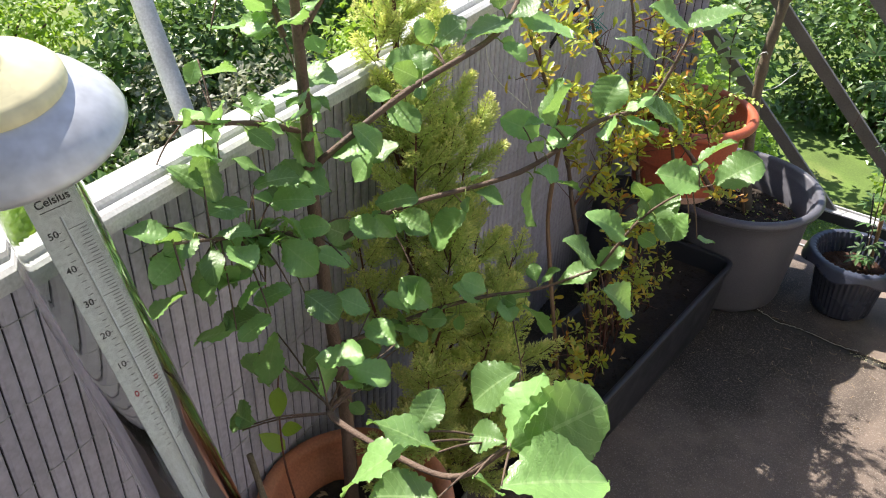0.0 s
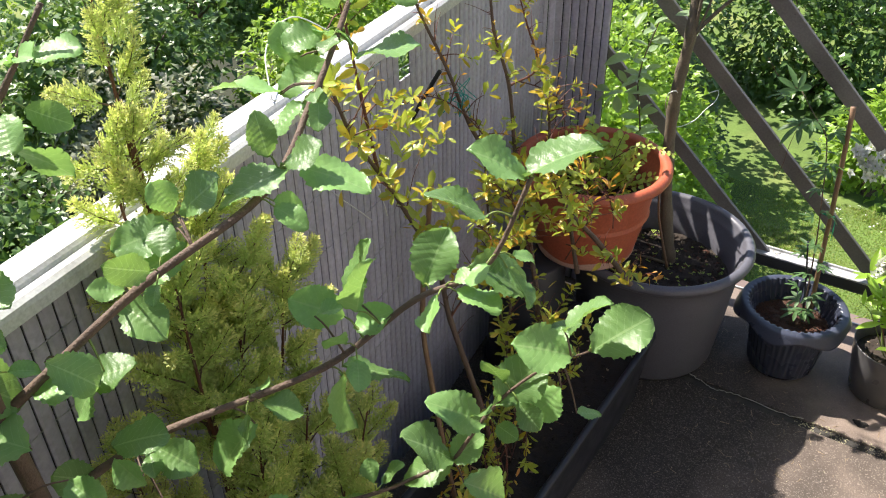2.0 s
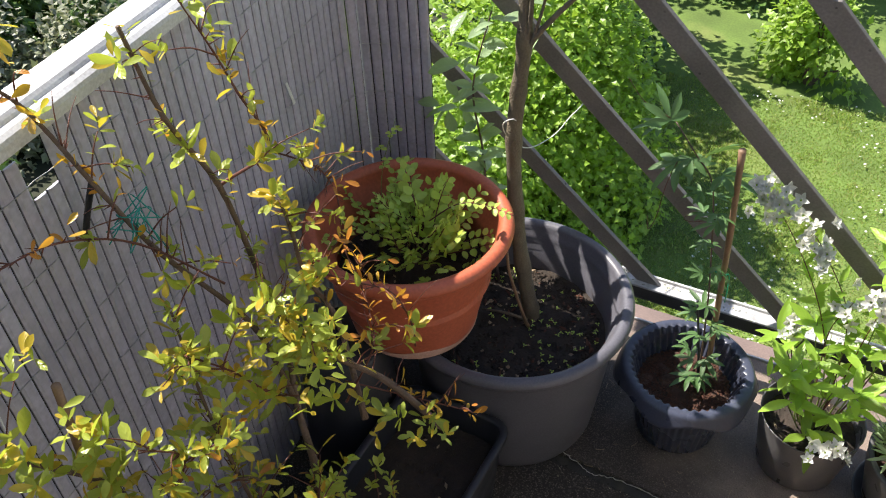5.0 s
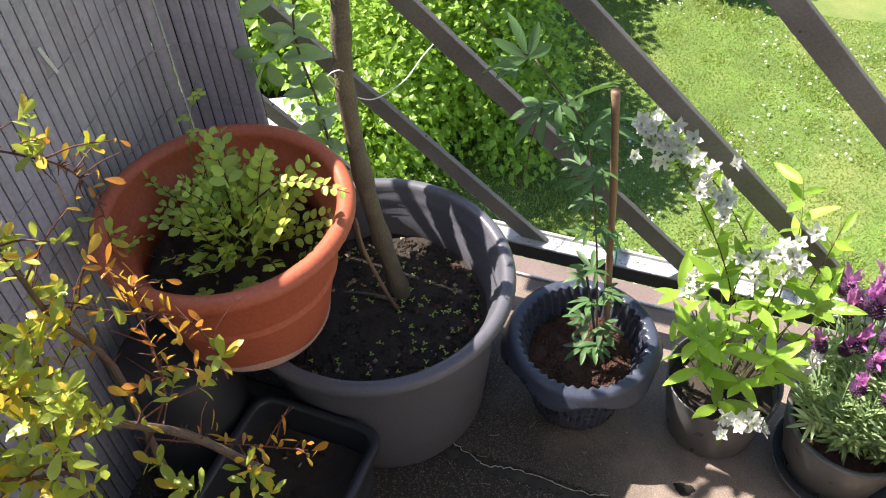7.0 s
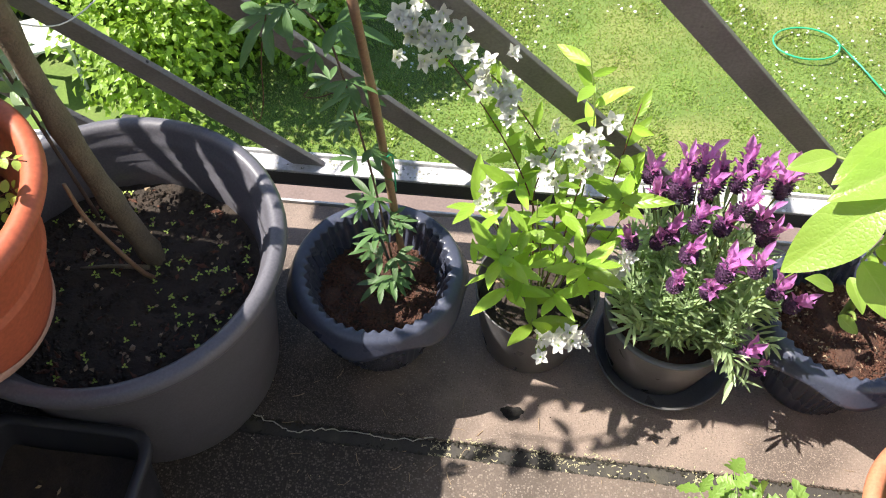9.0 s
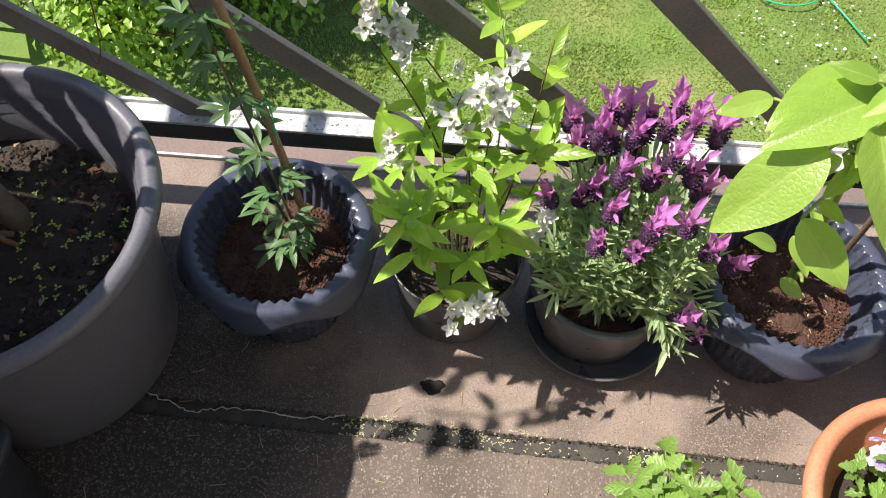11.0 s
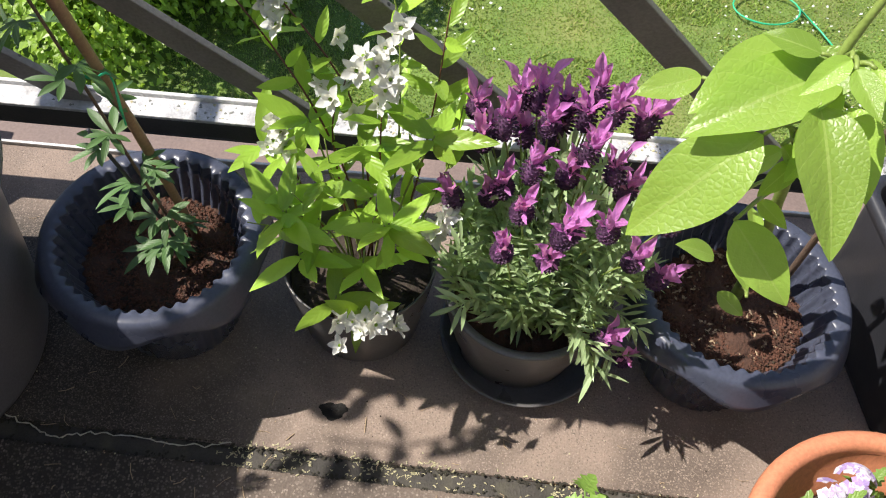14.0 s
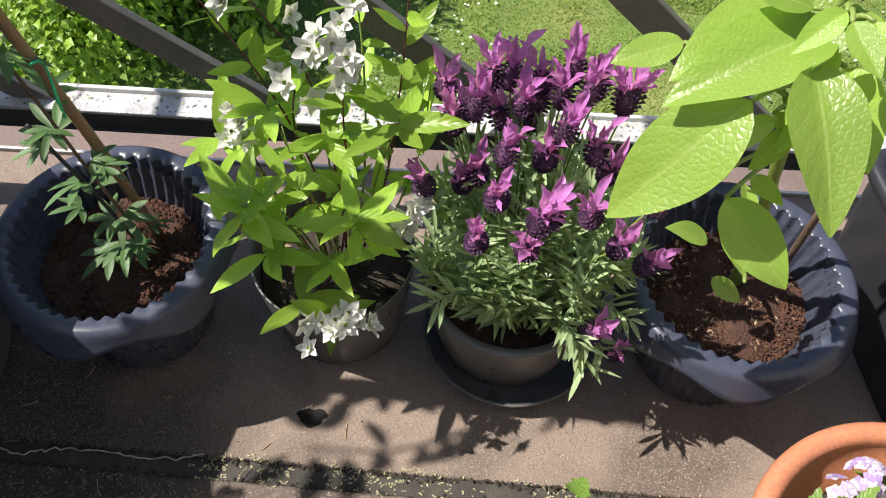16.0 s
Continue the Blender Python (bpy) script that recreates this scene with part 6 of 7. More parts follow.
tagged(stem_part(None, [(-0.690, -0.830, 0.165), (-0.760, -0.800, 0.45), (-0.788, -0.780, 0.60), (-0.773, -0.762, 0.878)], 0.0052, 0.0048, M_CANE, "bamboo_stake", 8, 4, 0.08), "brown bamboo stake standing in the trough", "stake")
twine = thing("garden_twine", pose(0, 0, 0), "teal garden twine tied round the firethorn", "twine")
for k in range(9):
    a = [(-0.838 + rnd.gauss(0, 0.014), -0.545 + rnd.gauss(0, 0.02), 0.905 + rnd.gauss(0, 0.018)) for _ in range(4)]
    v, f = tube(spline(a, 4), 0.0008, 5)
    place("strand", mesh_of("strand", v, f, M_TWINE), twine)
string = Heap()
for a in ([(-0.905, -0.98, 1.075), (-0.885, -0.95, 1.045), (-0.87, -0.93, 0.93), (-0.80, -0.90, 0.86)], [(-0.90, -0.82, 0.99), (-0.88, -0.80, 0.90), (-0.86, -0.79, 0.84), (-0.84, -0.80, 0.80)], [(-0.98, -0.72, 1.07), (-1.0, -0.80, 1.12), (-0.97, -0.9, 1.11), (-0.90, -0.98, 1.075)]):
    v, f = tube(spline(a, 6), 0.0011, 5)
    string.add(v, f)
tagged(place("white_string", string.mesh("white_string", M_WHITE_STRING)), "loose white string tied to the handrail", "string")

# --- small-leaved bush in the terracotta pot
bush = thing("boxleaf_bush", pose(TERRA[0], TERRA[1], 0.485), "small bush with tiny glossy oval leaves on arching sprays", "plant")
def spray_mesh(seed, pairs, length, rise=0.02):
    """A slender spray with pairs of small oval leaves, along +y."""
    r = random.Random(seed)
    h = Heap()
    line = [Vector((0.004 * math.sin(3 * t + seed), length * t, rise * t * t)) for t in (0, 0.25, 0.5, 0.75, 1.0)]
    v, f = tube(line, [0.0011, 0.001, 0.0009, 0.0007, 0.0004], 5)
    h.add(v, f, None, None, 1)
    for k in range(pairs):
        t = 0.15 + 0.85 * k / (pairs - 1)
        at = Vector((0.004 * math.sin(3 * t + seed), length * t, rise * t * t))
        ln = (0.0195 - 0.006 * t ** 3) * r.uniform(0.75, 1.2)
        turn = Matrix.Rotation(r.uniform(-0.5, 0.5) + (0.9 if k % 2 else 0.0), 3, "Y")
        for s_ in (-1, 1):
            o = turn @ Vector((s_, 0.45 + 0.5 * t + r.uniform(-0.2, 0.2), r.uniform(-0.1, 0.4)))
            v, f, uv = leaf(ln, ln * 0.68, 5, 0.48, fold=0.3, droop=0.12, cols=1, round_tip=0.7)
            h.add(v, f, turn_to(o, r.uniform(-0.5, 0.5), at + o * 0.0014), uv)
    return h.mesh("leaf_spray", [L_HEDGE, M_TWIG_RED])


BUSH_SPRAYS = [spray_mesh(k, 5 + k % 3, 0.050 + 0.011 * k, 0.012) for k in range(5)]
for k in range(66):
    a = k * 2.39996
    q = math.sqrt((k + 0.5) / 66)
    foot = Vector((0.015 + 0.060 * q * math.cos(a), 0.005 + 0.055 * q * math.sin(a), 0.015 + 0.125 * (1 - q * 0.65) * rnd.uniform(0.3, 1.0)))
    way = Vector((math.cos(a) * (0.25 + 0.7 * q) + rnd.uniform(-0.5, 0.5), math.sin(a) * (0.25 + 0.7 * q) + rnd.uniform(-0.4, 0.6), 1.0 - 0.5 * q + rnd.uniform(-0.4, 0.4)))
    place("leaf_spray", BUSH_SPRAYS[rnd.randrange(5)], bush, turn_to(way, rnd.uniform(-0.7, 0.7), foot, rnd.uniform(0.75, 1.15)))
    if k % 3 == 0:
        stem_part(bush, [(0.01 * math.cos(a), 0.01 * math.sin(a), -0.01), foot * 0.6, foot], 0.0018, 0.001, M_BARK, "twig", 5, 3)
for foot, way, size in (((-0.11, -0.03, 0.03), (-1, -0.5, 0.5), 0.9), ((-0.10, 0.03, 0.05), (-1, 0.1, 0.5), 1.0), ((-0.07, -0.09, 0.02), (-0.5, -1, 0.5), 0.8), ((0.05, -0.07, 0.01), (0.8, -0.5, 0.25), 0.7), ((0.10, 0.0, 0.02), (0.8, 0.2, 0.4), 0.7), ((-0.04, 0.10, 0.03), (-0.4, 0.7, 0.9), 0.9)):
    place("leaf_spray", BUSH_SPRAYS[1], bush, turn_to(way, 0.2, foot, size))
trail = [(0.03, 0.0, 0.10), (0.09, 0.015, 0.155), (0.14, 0.025, 0.160), (0.19, 0.030, 0.150)]
stem_part(bush, trail, 0.0014, 0.0007, M_TWIG_RED, "twig", 5, 4)
heap = Heap()
for j in range(9):
    at, d = along_path(trail, 0.30 + 0.70 * j / 9)
    for s_ in (-1, 1):
        ln = rnd.uniform(0.011, 0.017)
        v, f, uv = leaf(ln, ln * 0.72, 5, 0.5, fold=0.3, cols=1, round_tip=0.75)
        heap.add(v, f, turn_to(d.cross(Vector((0, 0, 1))).normalized() * s_ + d * rnd.uniform(0.2, 0.7) + Vector((0, 0, rnd.uniform(-0.2, 0.6))), rnd.uniform(-0.5, 0.5), at), uv)
place("leaf_spray", heap.mesh("leaf_spray", L_HEDGE), bush, None, "sunlit yellow-green trailing spray")
weed = thing("clover_weed", pose(TERRA[0], TERRA[1], 0.485), "spindly clover weed growing up beside the bush", "plant")
for k, pts in enumerate(([(-0.09, 0.05, 0.0), (-0.10, 0.09, 0.12), (-0.085, 0.13, 0.215)], [(-0.05, -0.10, 0.0), (0.0, -0.11, 0.02), (0.02, -0.115, 0.03)], [(-0.12, -0.04, 0.0), (-0.13, -0.07, 0.05), (-0.135, -0.09, 0.08)], [(0.03, -0.06, 0.0), (0.06, -0.08, 0.03), (0.075, -0.085, 0.045)])):
    stem_part(weed, pts, 0.0009, 0.0006, M_STEM_GREEN, "stem", 5, 4)
    heap = Heap()
    for j in range(5):
        at, d = along_path(pts, 0.5 + 0.5 * j / 5)
        for q in range(3):
            v, f, uv = leaf(0.012, 0.011, 4, 0.6, fold=0.2, cols=1, round_tip=0.95)
            heap.add(v, f, turn_to((math.cos(q * 2.1 + j), math.sin(q * 2.1 + j), 0.15), 0, at + Vector((0.01 * math.sin(j * 2), 0.01 * math.cos(j * 2), 0.004))), uv)
    place("leaf_sprig", heap.mesh("leaf_sprig", L_HEDGE), weed)

# --- tall sapling in the tub
sapling = thing("fruit_sapling", pose(0, 0, 0), "tall sapling with a grey-brown stem forking above the tub", "tree")
stem_part(sapling, [(-0.553, 0.103, 0.225), (-0.562, 0.106, 0.260), (-0.586, 0.110, 0.375), (-0.604, 0.110, 0.515), (-0.612, 0.110, 0.669), (-0.606, 0.110, 0.775), (-0.598, 0.110, 0.870), (-0.600, 0.115, 1.05), (-0.605, 0.12, 1.35)], 0.0165, 0.0115, M_BARK_GREY, "trunk", 14, 4, 0.20)
stem_part(sapling, [(-0.597, 0.110, 0.850), (-0.575, 0.105, 0.890), (-0.52, 0.10, 0.960), (-0.44, 0.09, 1.05)], 0.0065, 0.003, M_BARK_GREY, "branch")
stem_part(sapling, [(-0.596, 0.108, 0.850), (-0.585, 0.10, 0.93), (-0.58, 0.10, 1.08)], 0.0045, 0.003, M_BARK_GREY, "branch")
stem_part(sapling, [(-0.592, 0.108, 0.855), (-0.570, 0.10, 0.92), (-0.545, 0.09, 1.03)], 0.0035, 0.002, M_BARK_GREY, "branch")
stem_part(sapling, [(-0.552, 0.070, 0.240), (-0.561, 0.057, 0.287), (-0.590, 0.050, 0.40), (-0.600, 0.055, 0.47)], 0.0042, 0.0026, M_CANE, "sucker")
stem_part(sapling, [(-0.56, 0.085, 0.243), (-0.61, 0.08, 0.250), (-0.66, 0.075, 0.246)], 0.0045, 0.002, M_BARK_GREY, "root")
SAP_LEAF = leaf_meshes("sapling_leaf", L_SAPLING, 0.055, 0.026, 3, rows=7, belly=0.5, droop=0.14, fold=0.3)
sucker = [(-0.66, 0.17, 0.24), (-0.70, 0.20, 0.42), (-0.715, 0.205, 0.56), (-0.735, 0.205, 0.70), (-0.70, 0.21, 0.86)]
stem_part(sapling, sucker, 0.0032, 0.0014, M_BARK, "shoot")
for k in range(30):
    at, d = along_path(sucker, 0.25 + 0.75 * k / 30)
    a = k * 2.4
    o = Vector((math.cos(a), math.sin(a) * 0.8, rnd.uniform(-0.15, 0.55))).normalized() * rnd.uniform(0.032, 0.056)
    leaf_from(sapling, SAP_LEAF[k % 3], at, at + o, 0.055, (0.2, -0.2, 1), 0.4)
for k in range(26):
    at = Vector((-0.63 + rnd.uniform(-0.09, 0.05), 0.13 + rnd.uniform(-0.05, 0.06), rnd.uniform(0.84, 1.25)))
    o = Vector((rnd.uniform(-1, 1), rnd.uniform(-1, 1), rnd.uniform(-0.3, 0.4))).normalized() * rnd.uniform(0.035, 0.06)
    leaf_from(sapling, SAP_LEAF[k % 3], at, at + o, 0.055, (-0.2, -0.3, 1), 0.4)


def sapling_leaf(stalk, tip):
    leaf_from(sapling, SAP_LEAF[rnd.randrange(3)], stalk, tip, 0.055, (-0.3, -0.4, 1), 0.35)


sapling_leaf((-0.760, 0.200, 0.747), (-0.835, 0.200, 0.719))
sapling_leaf((-0.750, 0.200, 0.735), (-0.743, 0.200, 0.768))
sapling_leaf((-0.765, 0.200, 0.675), (-0.790, 0.200, 0.706))
sapling_leaf((-0.778, 0.200, 0.659), (-0.723, 0.200, 0.710))
sapling_leaf((-0.805, 0.200, 0.644), (-0.857, 0.200, 0.648))
sapling_leaf((-0.767, 0.200, 0.650), (-0.814, 0.200, 0.635))
sapling_leaf((-0.764, 0.200, 0.647), (-0.686, 0.200, 0.678))
sapling_leaf((-0.794, 0.200, 0.635), (-0.831, 0.200, 0.575))
sapling_leaf((-0.787, 0.200, 0.636), (-0.777, 0.200, 0.582))
sapling_leaf((-0.801, 0.200, 0.634), (-0.847, 0.200, 0.607))
sapling_leaf((-0.753, 0.200, 0.653), (-0.731, 0.200, 0.605))
sapling_leaf((-0.718, 0.200, 0.721), (-0.683, 0.200, 0.739))
sapling_leaf((-0.733, 0.200, 0.705), (-0.696, 0.200, 0.701))
sapling_leaf((-0.721, 0.200, 0.546), (-0.748, 0.200, 0.548))
sapling_leaf((-0.721, 0.200, 0.546), (-0.709, 0.200, 0.507))
sapling_leaf((-0.719, 0.200, 0.538), (-0.675, 0.200, 0.578))
sapling_leaf((-0.716, 0.200, 0.530), (-0.705, 0.200, 0.466))
sapling_leaf((-0.717, 0.200, 0.506), (-0.752, 0.200, 0.485))
sapling_leaf((-0.719, 0.200, 0.600), (-0.693, 0.200, 0.635))
sapling_leaf((-0.718, 0.200, 0.585), (-0.748, 0.200, 0.587))
# crown leaves out of view, placed so that their shadows fall on the floor
CROWN = [(-0.604, 0.115, 1.15), (-0.68, 0.08, 1.16), (-0.76, 0.05, 1.14), (-0.85, 0.05, 1.12)]
stem_part(sapling, CROWN, 0.004, 0.0015, M_BARK_GREY, "branch")
for a, b in (((-0.82, 0.075, 1.10), (-0.87, 0.10, 1.10)), ((-0.82, 0.07, 1.10), (-0.79, 0.11, 1.11)), ((-0.77, 0.05, 1.13), (-0.735, 0.01, 1.10)), ((-0.76, 0.05, 1.13), (-0.76, 0.09, 1.10)), ((-0.70, 0.07, 1.15), (-0.665, 0.02, 1.10)), ((-0.69, 0.08, 1.15), (-0.66, 0.06, 1.10)), ((-0.87, 0.04, 1.12), (-0.90, 0.00, 1.10)), ((-0.84, 0.04, 1.12), (-0.82, -0.03, 1.10)), ((-0.80, 0.04, 1.12), (-0.78, -0.02, 1.11)), ((-0.73, 0.06, 1.15), (-0.71, 0.02, 1.12))):
    sapling_leaf(a, b)
WIRE_LOOP = [(-0.599, 0.425, 0.594), (-0.576, 0.430, 0.602), (-0.577, 0.420, 0.577), (-0.589, 0.370, 0.569), (-0.604, 0.310, 0.556), (-0.632, 0.240, 0.564), (-0.638, 0.150, 0.644), (-0.626, 0.090, 0.713), (-0.607, 0.090, 0.729), (-0.603, 0.120, 0.699)]
v, f = tube(spline(WIRE_LOOP, 6), 0.0011, 5)
tagged(place("tying_wire", mesh_of("tying_wire", v, f, M_WHITE_STRING)), "loose pale wire tying the sapling to a railing bar", "wire")

# --- passion vine on a cane in the first fluted pot
tagged(stem_part(None, [(-0.188, 0.172, 0.140), (-0.200, 0.150, 0.35), (-0.210, 0.110, 0.58), (-0.221, 0.066, 0.785)], 0.0056, 0.0054, M_CANE, "bamboo_cane", 10, 4, 0.10), "brown bamboo cane propping up the vine", "cane")
tagged(stem_part(None, [(-0.200, 0.150, 0.132), (-0.216, 0.138, 0.26), (-0.238, 0.122, 0.40)], 0.0024, 0.0022, M_TROUGH, "plant_stick", 7, 3), "thin black plastic stick beside the cane", "stake")
vine = thing("passion_vine", pose(0, 0, 0), "young passion vine with dark five-fingered leaves and curling tendrils", "plant")
VINE = [(-0.205, 0.165, 0.140), (-0.208, 0.150, 0.230), (-0.215, 0.138, 0.331), (-0.224, 0.130, 0.436), (-0.238, 0.125, 0.548), (-0.247, 0.120, 0.618), (-0.262, 0.120, 0.681), (-0.294, 0.120, 0.722), (-0.335, 0.120, 0.775)]
stem_part(vine, VINE, 0.0021, 0.0011, M_BARK, "stem", 6, 5)
finger = []
for size in (0.032, 0.044, 0.062):
    h = Heap()
    for q, a in enumerate((-1.45, -0.74, 0.0, 0.70, 1.38)):
        v, f, uv = leaf(size * (1.06 - 0.24 * abs(a)), size * 0.235, 8, 0.54, fold=0.25, droop=0.18 + 0.05 * (q % 3), cols=2)
        h.add(v, f, turn_to((math.sin(a), math.cos(a), 0.06)), uv)
    finger.append(h.mesh("palmate_leaf", L_PASSION))


def vine_leaf(at, way, which, tilt=0.0):
    place("palmate_leaf", finger[which], vine, turn_to(way, tilt, at))


for k in range(20):
    at, d = along_path(VINE, 0.06 + 0.76 * k / 20)
    a = k * 2.4 + 0.6
    o = Vector((math.cos(a), math.sin(a), rnd.uniform(-0.35, 0.35)))
    p = at + o * rnd.uniform(0.008, 0.022)
    vine_leaf(p, o, 0 if k > 15 else rnd.choice((0, 0, 1)), rnd.uniform(-0.5, 0.5))
for at, way, w in (((-0.320, 0.118, 0.700), (-0.5, -0.6, -0.5), 2), ((-0.300, 0.118, 0.715), (0.2, -0.8, -0.45), 1), ((-0.262, 0.118, 0.735), (0.3, -0.3, 0.6), 2), ((-0.245, 0.110, 0.70), (0.8, -0.3, 0.1), 2), ((-0.235, 0.110, 0.60), (-0.8, -0.3, -0.2), 1), ((-0.345, 0.118, 0.775), (-0.3, 0.3, 0.5), 2), ((-0.360, 0.118, 0.765), (-0.8, -0.2, -0.1), 1), ((-0.205, 0.125, 0.20), (0.2, -0.8, 0.1), 1), ((-0.22, 0.12, 0.19), (-0.6, -0.7, 0.0), 1), ((-0.20, 0.13, 0.185), (0.5, -0.7, -0.1), 0), ((-0.235, 0.13, 0.26), (-0.8, -0.4, 0.3), 0), ((-0.19, 0.13, 0.33), (0.7, -0.5, 0.3), 0), ((-0.24, 0.13, 0.36), (-0.8, -0.4, 0.0), 0)):
    vine_leaf(at, way, w)
for pts in ([(-0.318, 0.118, 0.715), (-0.330, 0.10, 0.66), (-0.335, 0.09, 0.60), (-0.345, 0.085, 0.57), (-0.35, 0.085, 0.60)], [(-0.24, 0.12, 0.60), (-0.275, 0.11, 0.59), (-0.29, 0.10, 0.60), (-0.283, 0.10, 0.612)], [(-0.345, 0.12, 0.78), (-0.39, 0.12, 0.80), (-0.42, 0.115, 0.84)]):
    stem_part(vine, pts, 0.0008, 0.0005, M_TWIG_RED, "tendril", 5, 6)
tie = Heap()
for k in range(3):
    v, f = tube(spline([(-0.225, 0.12, 0.485 + 0.003 * k), (-0.205, 0.11, 0.487), (-0.195, 0.125, 0.478), (-0.19, 0.11, 0.445 - 0.01 * k)], 4), 0.001, 5)
    tie.add(v, f)
tagged(place("plant_tie", tie.mesh("plant_tie", M_HOSE)), "green plastic tie round the cane", "twine")

# --- slender deutzia with white flowers
deutzia = thing("deutzia", pose(0, 0, 0), "lime-leaved deutzia with clusters of white starry flowers", "shrub")
DEUTZ = leaf_meshes("deutzia_leaf", L_DEUTZIA, 0.05, 0.0152, 4, rows=16, belly=0.42, droop=0.05, fold=0.20, wave=0.035, teeth=0.02)
STEMS = [[(0.03, 0.16, 0.11), (0.02, 0.17, 0.25), (-0.02, 0.19, 0.38), (-0.09, 0.215, 0.50), (-0.175, 0.245, 0.600)],
         [(0.04, 0.16, 0.11), (0.04, 0.17, 0.25), (0.02, 0.19, 0.40), (-0.04, 0.21, 0.50), (-0.085, 0.215, 0.555)],
         [(0.03, 0.15, 0.11), (0.05, 0.16, 0.25), (0.055, 0.155, 0.38), (0.06, 0.145, 0.475)],
         [(0.02, 0.15, 0.11), (0.01, 0.16, 0.24), (0.00, 0.18, 0.36), (0.02, 0.185, 0.44)],
         [(0.01, 0.15, 0.11), (-0.03, 0.17, 0.22), (-0.055, 0.185, 0.30), (-0.062, 0.187, 0.345)],
         [(0.05, 0.15, 0.11), (0.09, 0.17, 0.26), (0.11, 0.19, 0.40), (0.12, 0.20, 0.52)],
         [(0.06, 0.15, 0.11), (0.10, 0.16, 0.22), (0.13, 0.165, 0.33), (0.14, 0.17, 0.42)],
         [(0.01, 0.14, 0.11), (-0.03, 0.12, 0.20), (-0.06, 0.11, 0.26), (-0.09, 0.10, 0.285)],
         [(0.02, 0.14, 0.11), (0.00, 0.12, 0.22), (-0.02, 0.09, 0.29), (-0.05, 0.08, 0.305)],
         [(0.04, 0.14, 0.11), (0.05, 0.11, 0.20), (0.065, 0.08, 0.28), (0.085, 0.065, 0.31)],
         [(0.03, 0.12, 0.11), (0.035, 0.06, 0.17), (0.04, 0.03, 0.22), (0.045, 0.012, 0.235)],
         [(0.05, 0.16, 0.11), (0.07, 0.19, 0.30), (0.07, 0.22, 0.46), (0.05, 0.25, 0.56)],
         [(0.02, 0.15, 0.11), (0.00, 0.13, 0.22), (-0.02, 0.11, 0.30), (-0.035, 0.10, 0.345)],
         [(0.03, 0.15, 0.11), (0.03, 0.12, 0.22), (0.035, 0.10, 0.30), (0.03, 0.09, 0.335)],
         [(0.01, 0.15, 0.11), (-0.03, 0.14, 0.22), (-0.065, 0.135, 0.30), (-0.085, 0.13, 0.330)],
         [(0.03, 0.15, 0.11), (0.02, 0.14, 0.25), (0.005, 0.13, 0.34), (0.00, 0.13, 0.400)]]
for n, pts in enumerate(STEMS):
    stem_part(deutzia, pts, 0.0017, 0.0007, M_TWIG_RED if n < 6 else M_STEM_GREEN, "stem", 5, 5)
    count = (22, 20, 13, 10, 8, 16, 11, 5, 4, 5, 3, 11, 2, 2, 3, 2)[n]
    for k in range(count):
        at, d = along_path(pts, (0.45 if n > 10 or 7 <= n < 10 else 0.22) + (0.53 if n > 10 or 7 <= n < 10 else 0.76) * k / count)
        side = Matrix.Rotation(k * 2.2 + n, 3, d) @ d.orthogonal().normalized()
        a = 1
        o = (side * a * rnd.uniform(0.6, 1.0) + d * rnd.uniform(0.1, 0.6) + Vector((0, -0.08, rnd.uniform(-0.3, 0.25) if n > 6 else rnd.uniform(-0.05, 0.4)))).normalized()
        leaf_from(deutzia, DEUTZ[k % 4], at, at + o * rnd.uniform(0.030, 0.060) * (0.7 if n < 2 and k > 12 else 1), 0.05, (-0.1, -0.35, 1), 0.65)


WHORLS = [((-0.045, 0.090, 0.325), 7), ((0.070, 0.075, 0.335), 7), ((-0.007, 0.130, 0.330), 4), ((0.112, 0.130, 0.415), 5), ((-0.030, 0.075, 0.265), 4), ((0.034, 0.160, 0.360), 4),
          ((-0.025, 0.180, 0.375), 4), ((-0.080, 0.185, 0.320), 5), ((0.040, 0.075, 0.255), 4), ((0.010, 0.040, 0.225), 3)]
for at, count in WHORLS:
    # a short shoot that ends in a whorl of large pointed leaves
    at = Vector(at)
    foot = Vector((0.03 + 0.25 * (at.x - 0.03), 0.145, 0.112))
    stem_part(deutzia, [foot, foot.lerp(at, 0.5) + Vector((0, 0.015, 0.02)), at], 0.0018, 0.0010, M_STEM_GREEN, "stem", 5, 4)
    spin = rnd.uniform(0, 6.283)
    for k in range(count):
        a = spin + k * 2.4
        o = Vector((math.cos(a), 0.8 * math.sin(a) - 0.25, rnd.uniform(-0.25, 0.40) + 0.05 * k)).normalized()
        leaf_from(deutzia, DEUTZ[k % 4], at - Vector((0, 0, 0.003 * (count - k))), at + o * rnd.uniform(0.046, 0.072), 0.05, (-0.15, -0.25, 1), 0.25)


def star_flower(size):
    h = Heap()
    for q in range(10):
        # an outer ring of pointed petals and a smaller one that stands up
        a, inner = q * 0.628 * 2 + (0.6 if q > 4 else 0), q > 4
        v, f, uv = leaf(size * (0.40 if inner else 0.56), size * (0.22 if inner else 0.33), 5, 0.45, fold=0.35, droop=0.05 if q % 2 else -0.22, wave=0.08, cols=1)
        h.add(v, f, turn_to((math.cos(a), math.sin(a), 1.1 if inner else 0.3)), uv)
    v, f = lathe([(size * 0.06, 0), (size * 0.07, size * 0.1), (0.0001, size * 0.14)], 6)
    h.add(v, f, None, None, 1)
    return h.mesh("white_flower", [L_WHITE, L_DEUTZIA])


STAR = [star_flower(0.031), star_flower(0.026)]


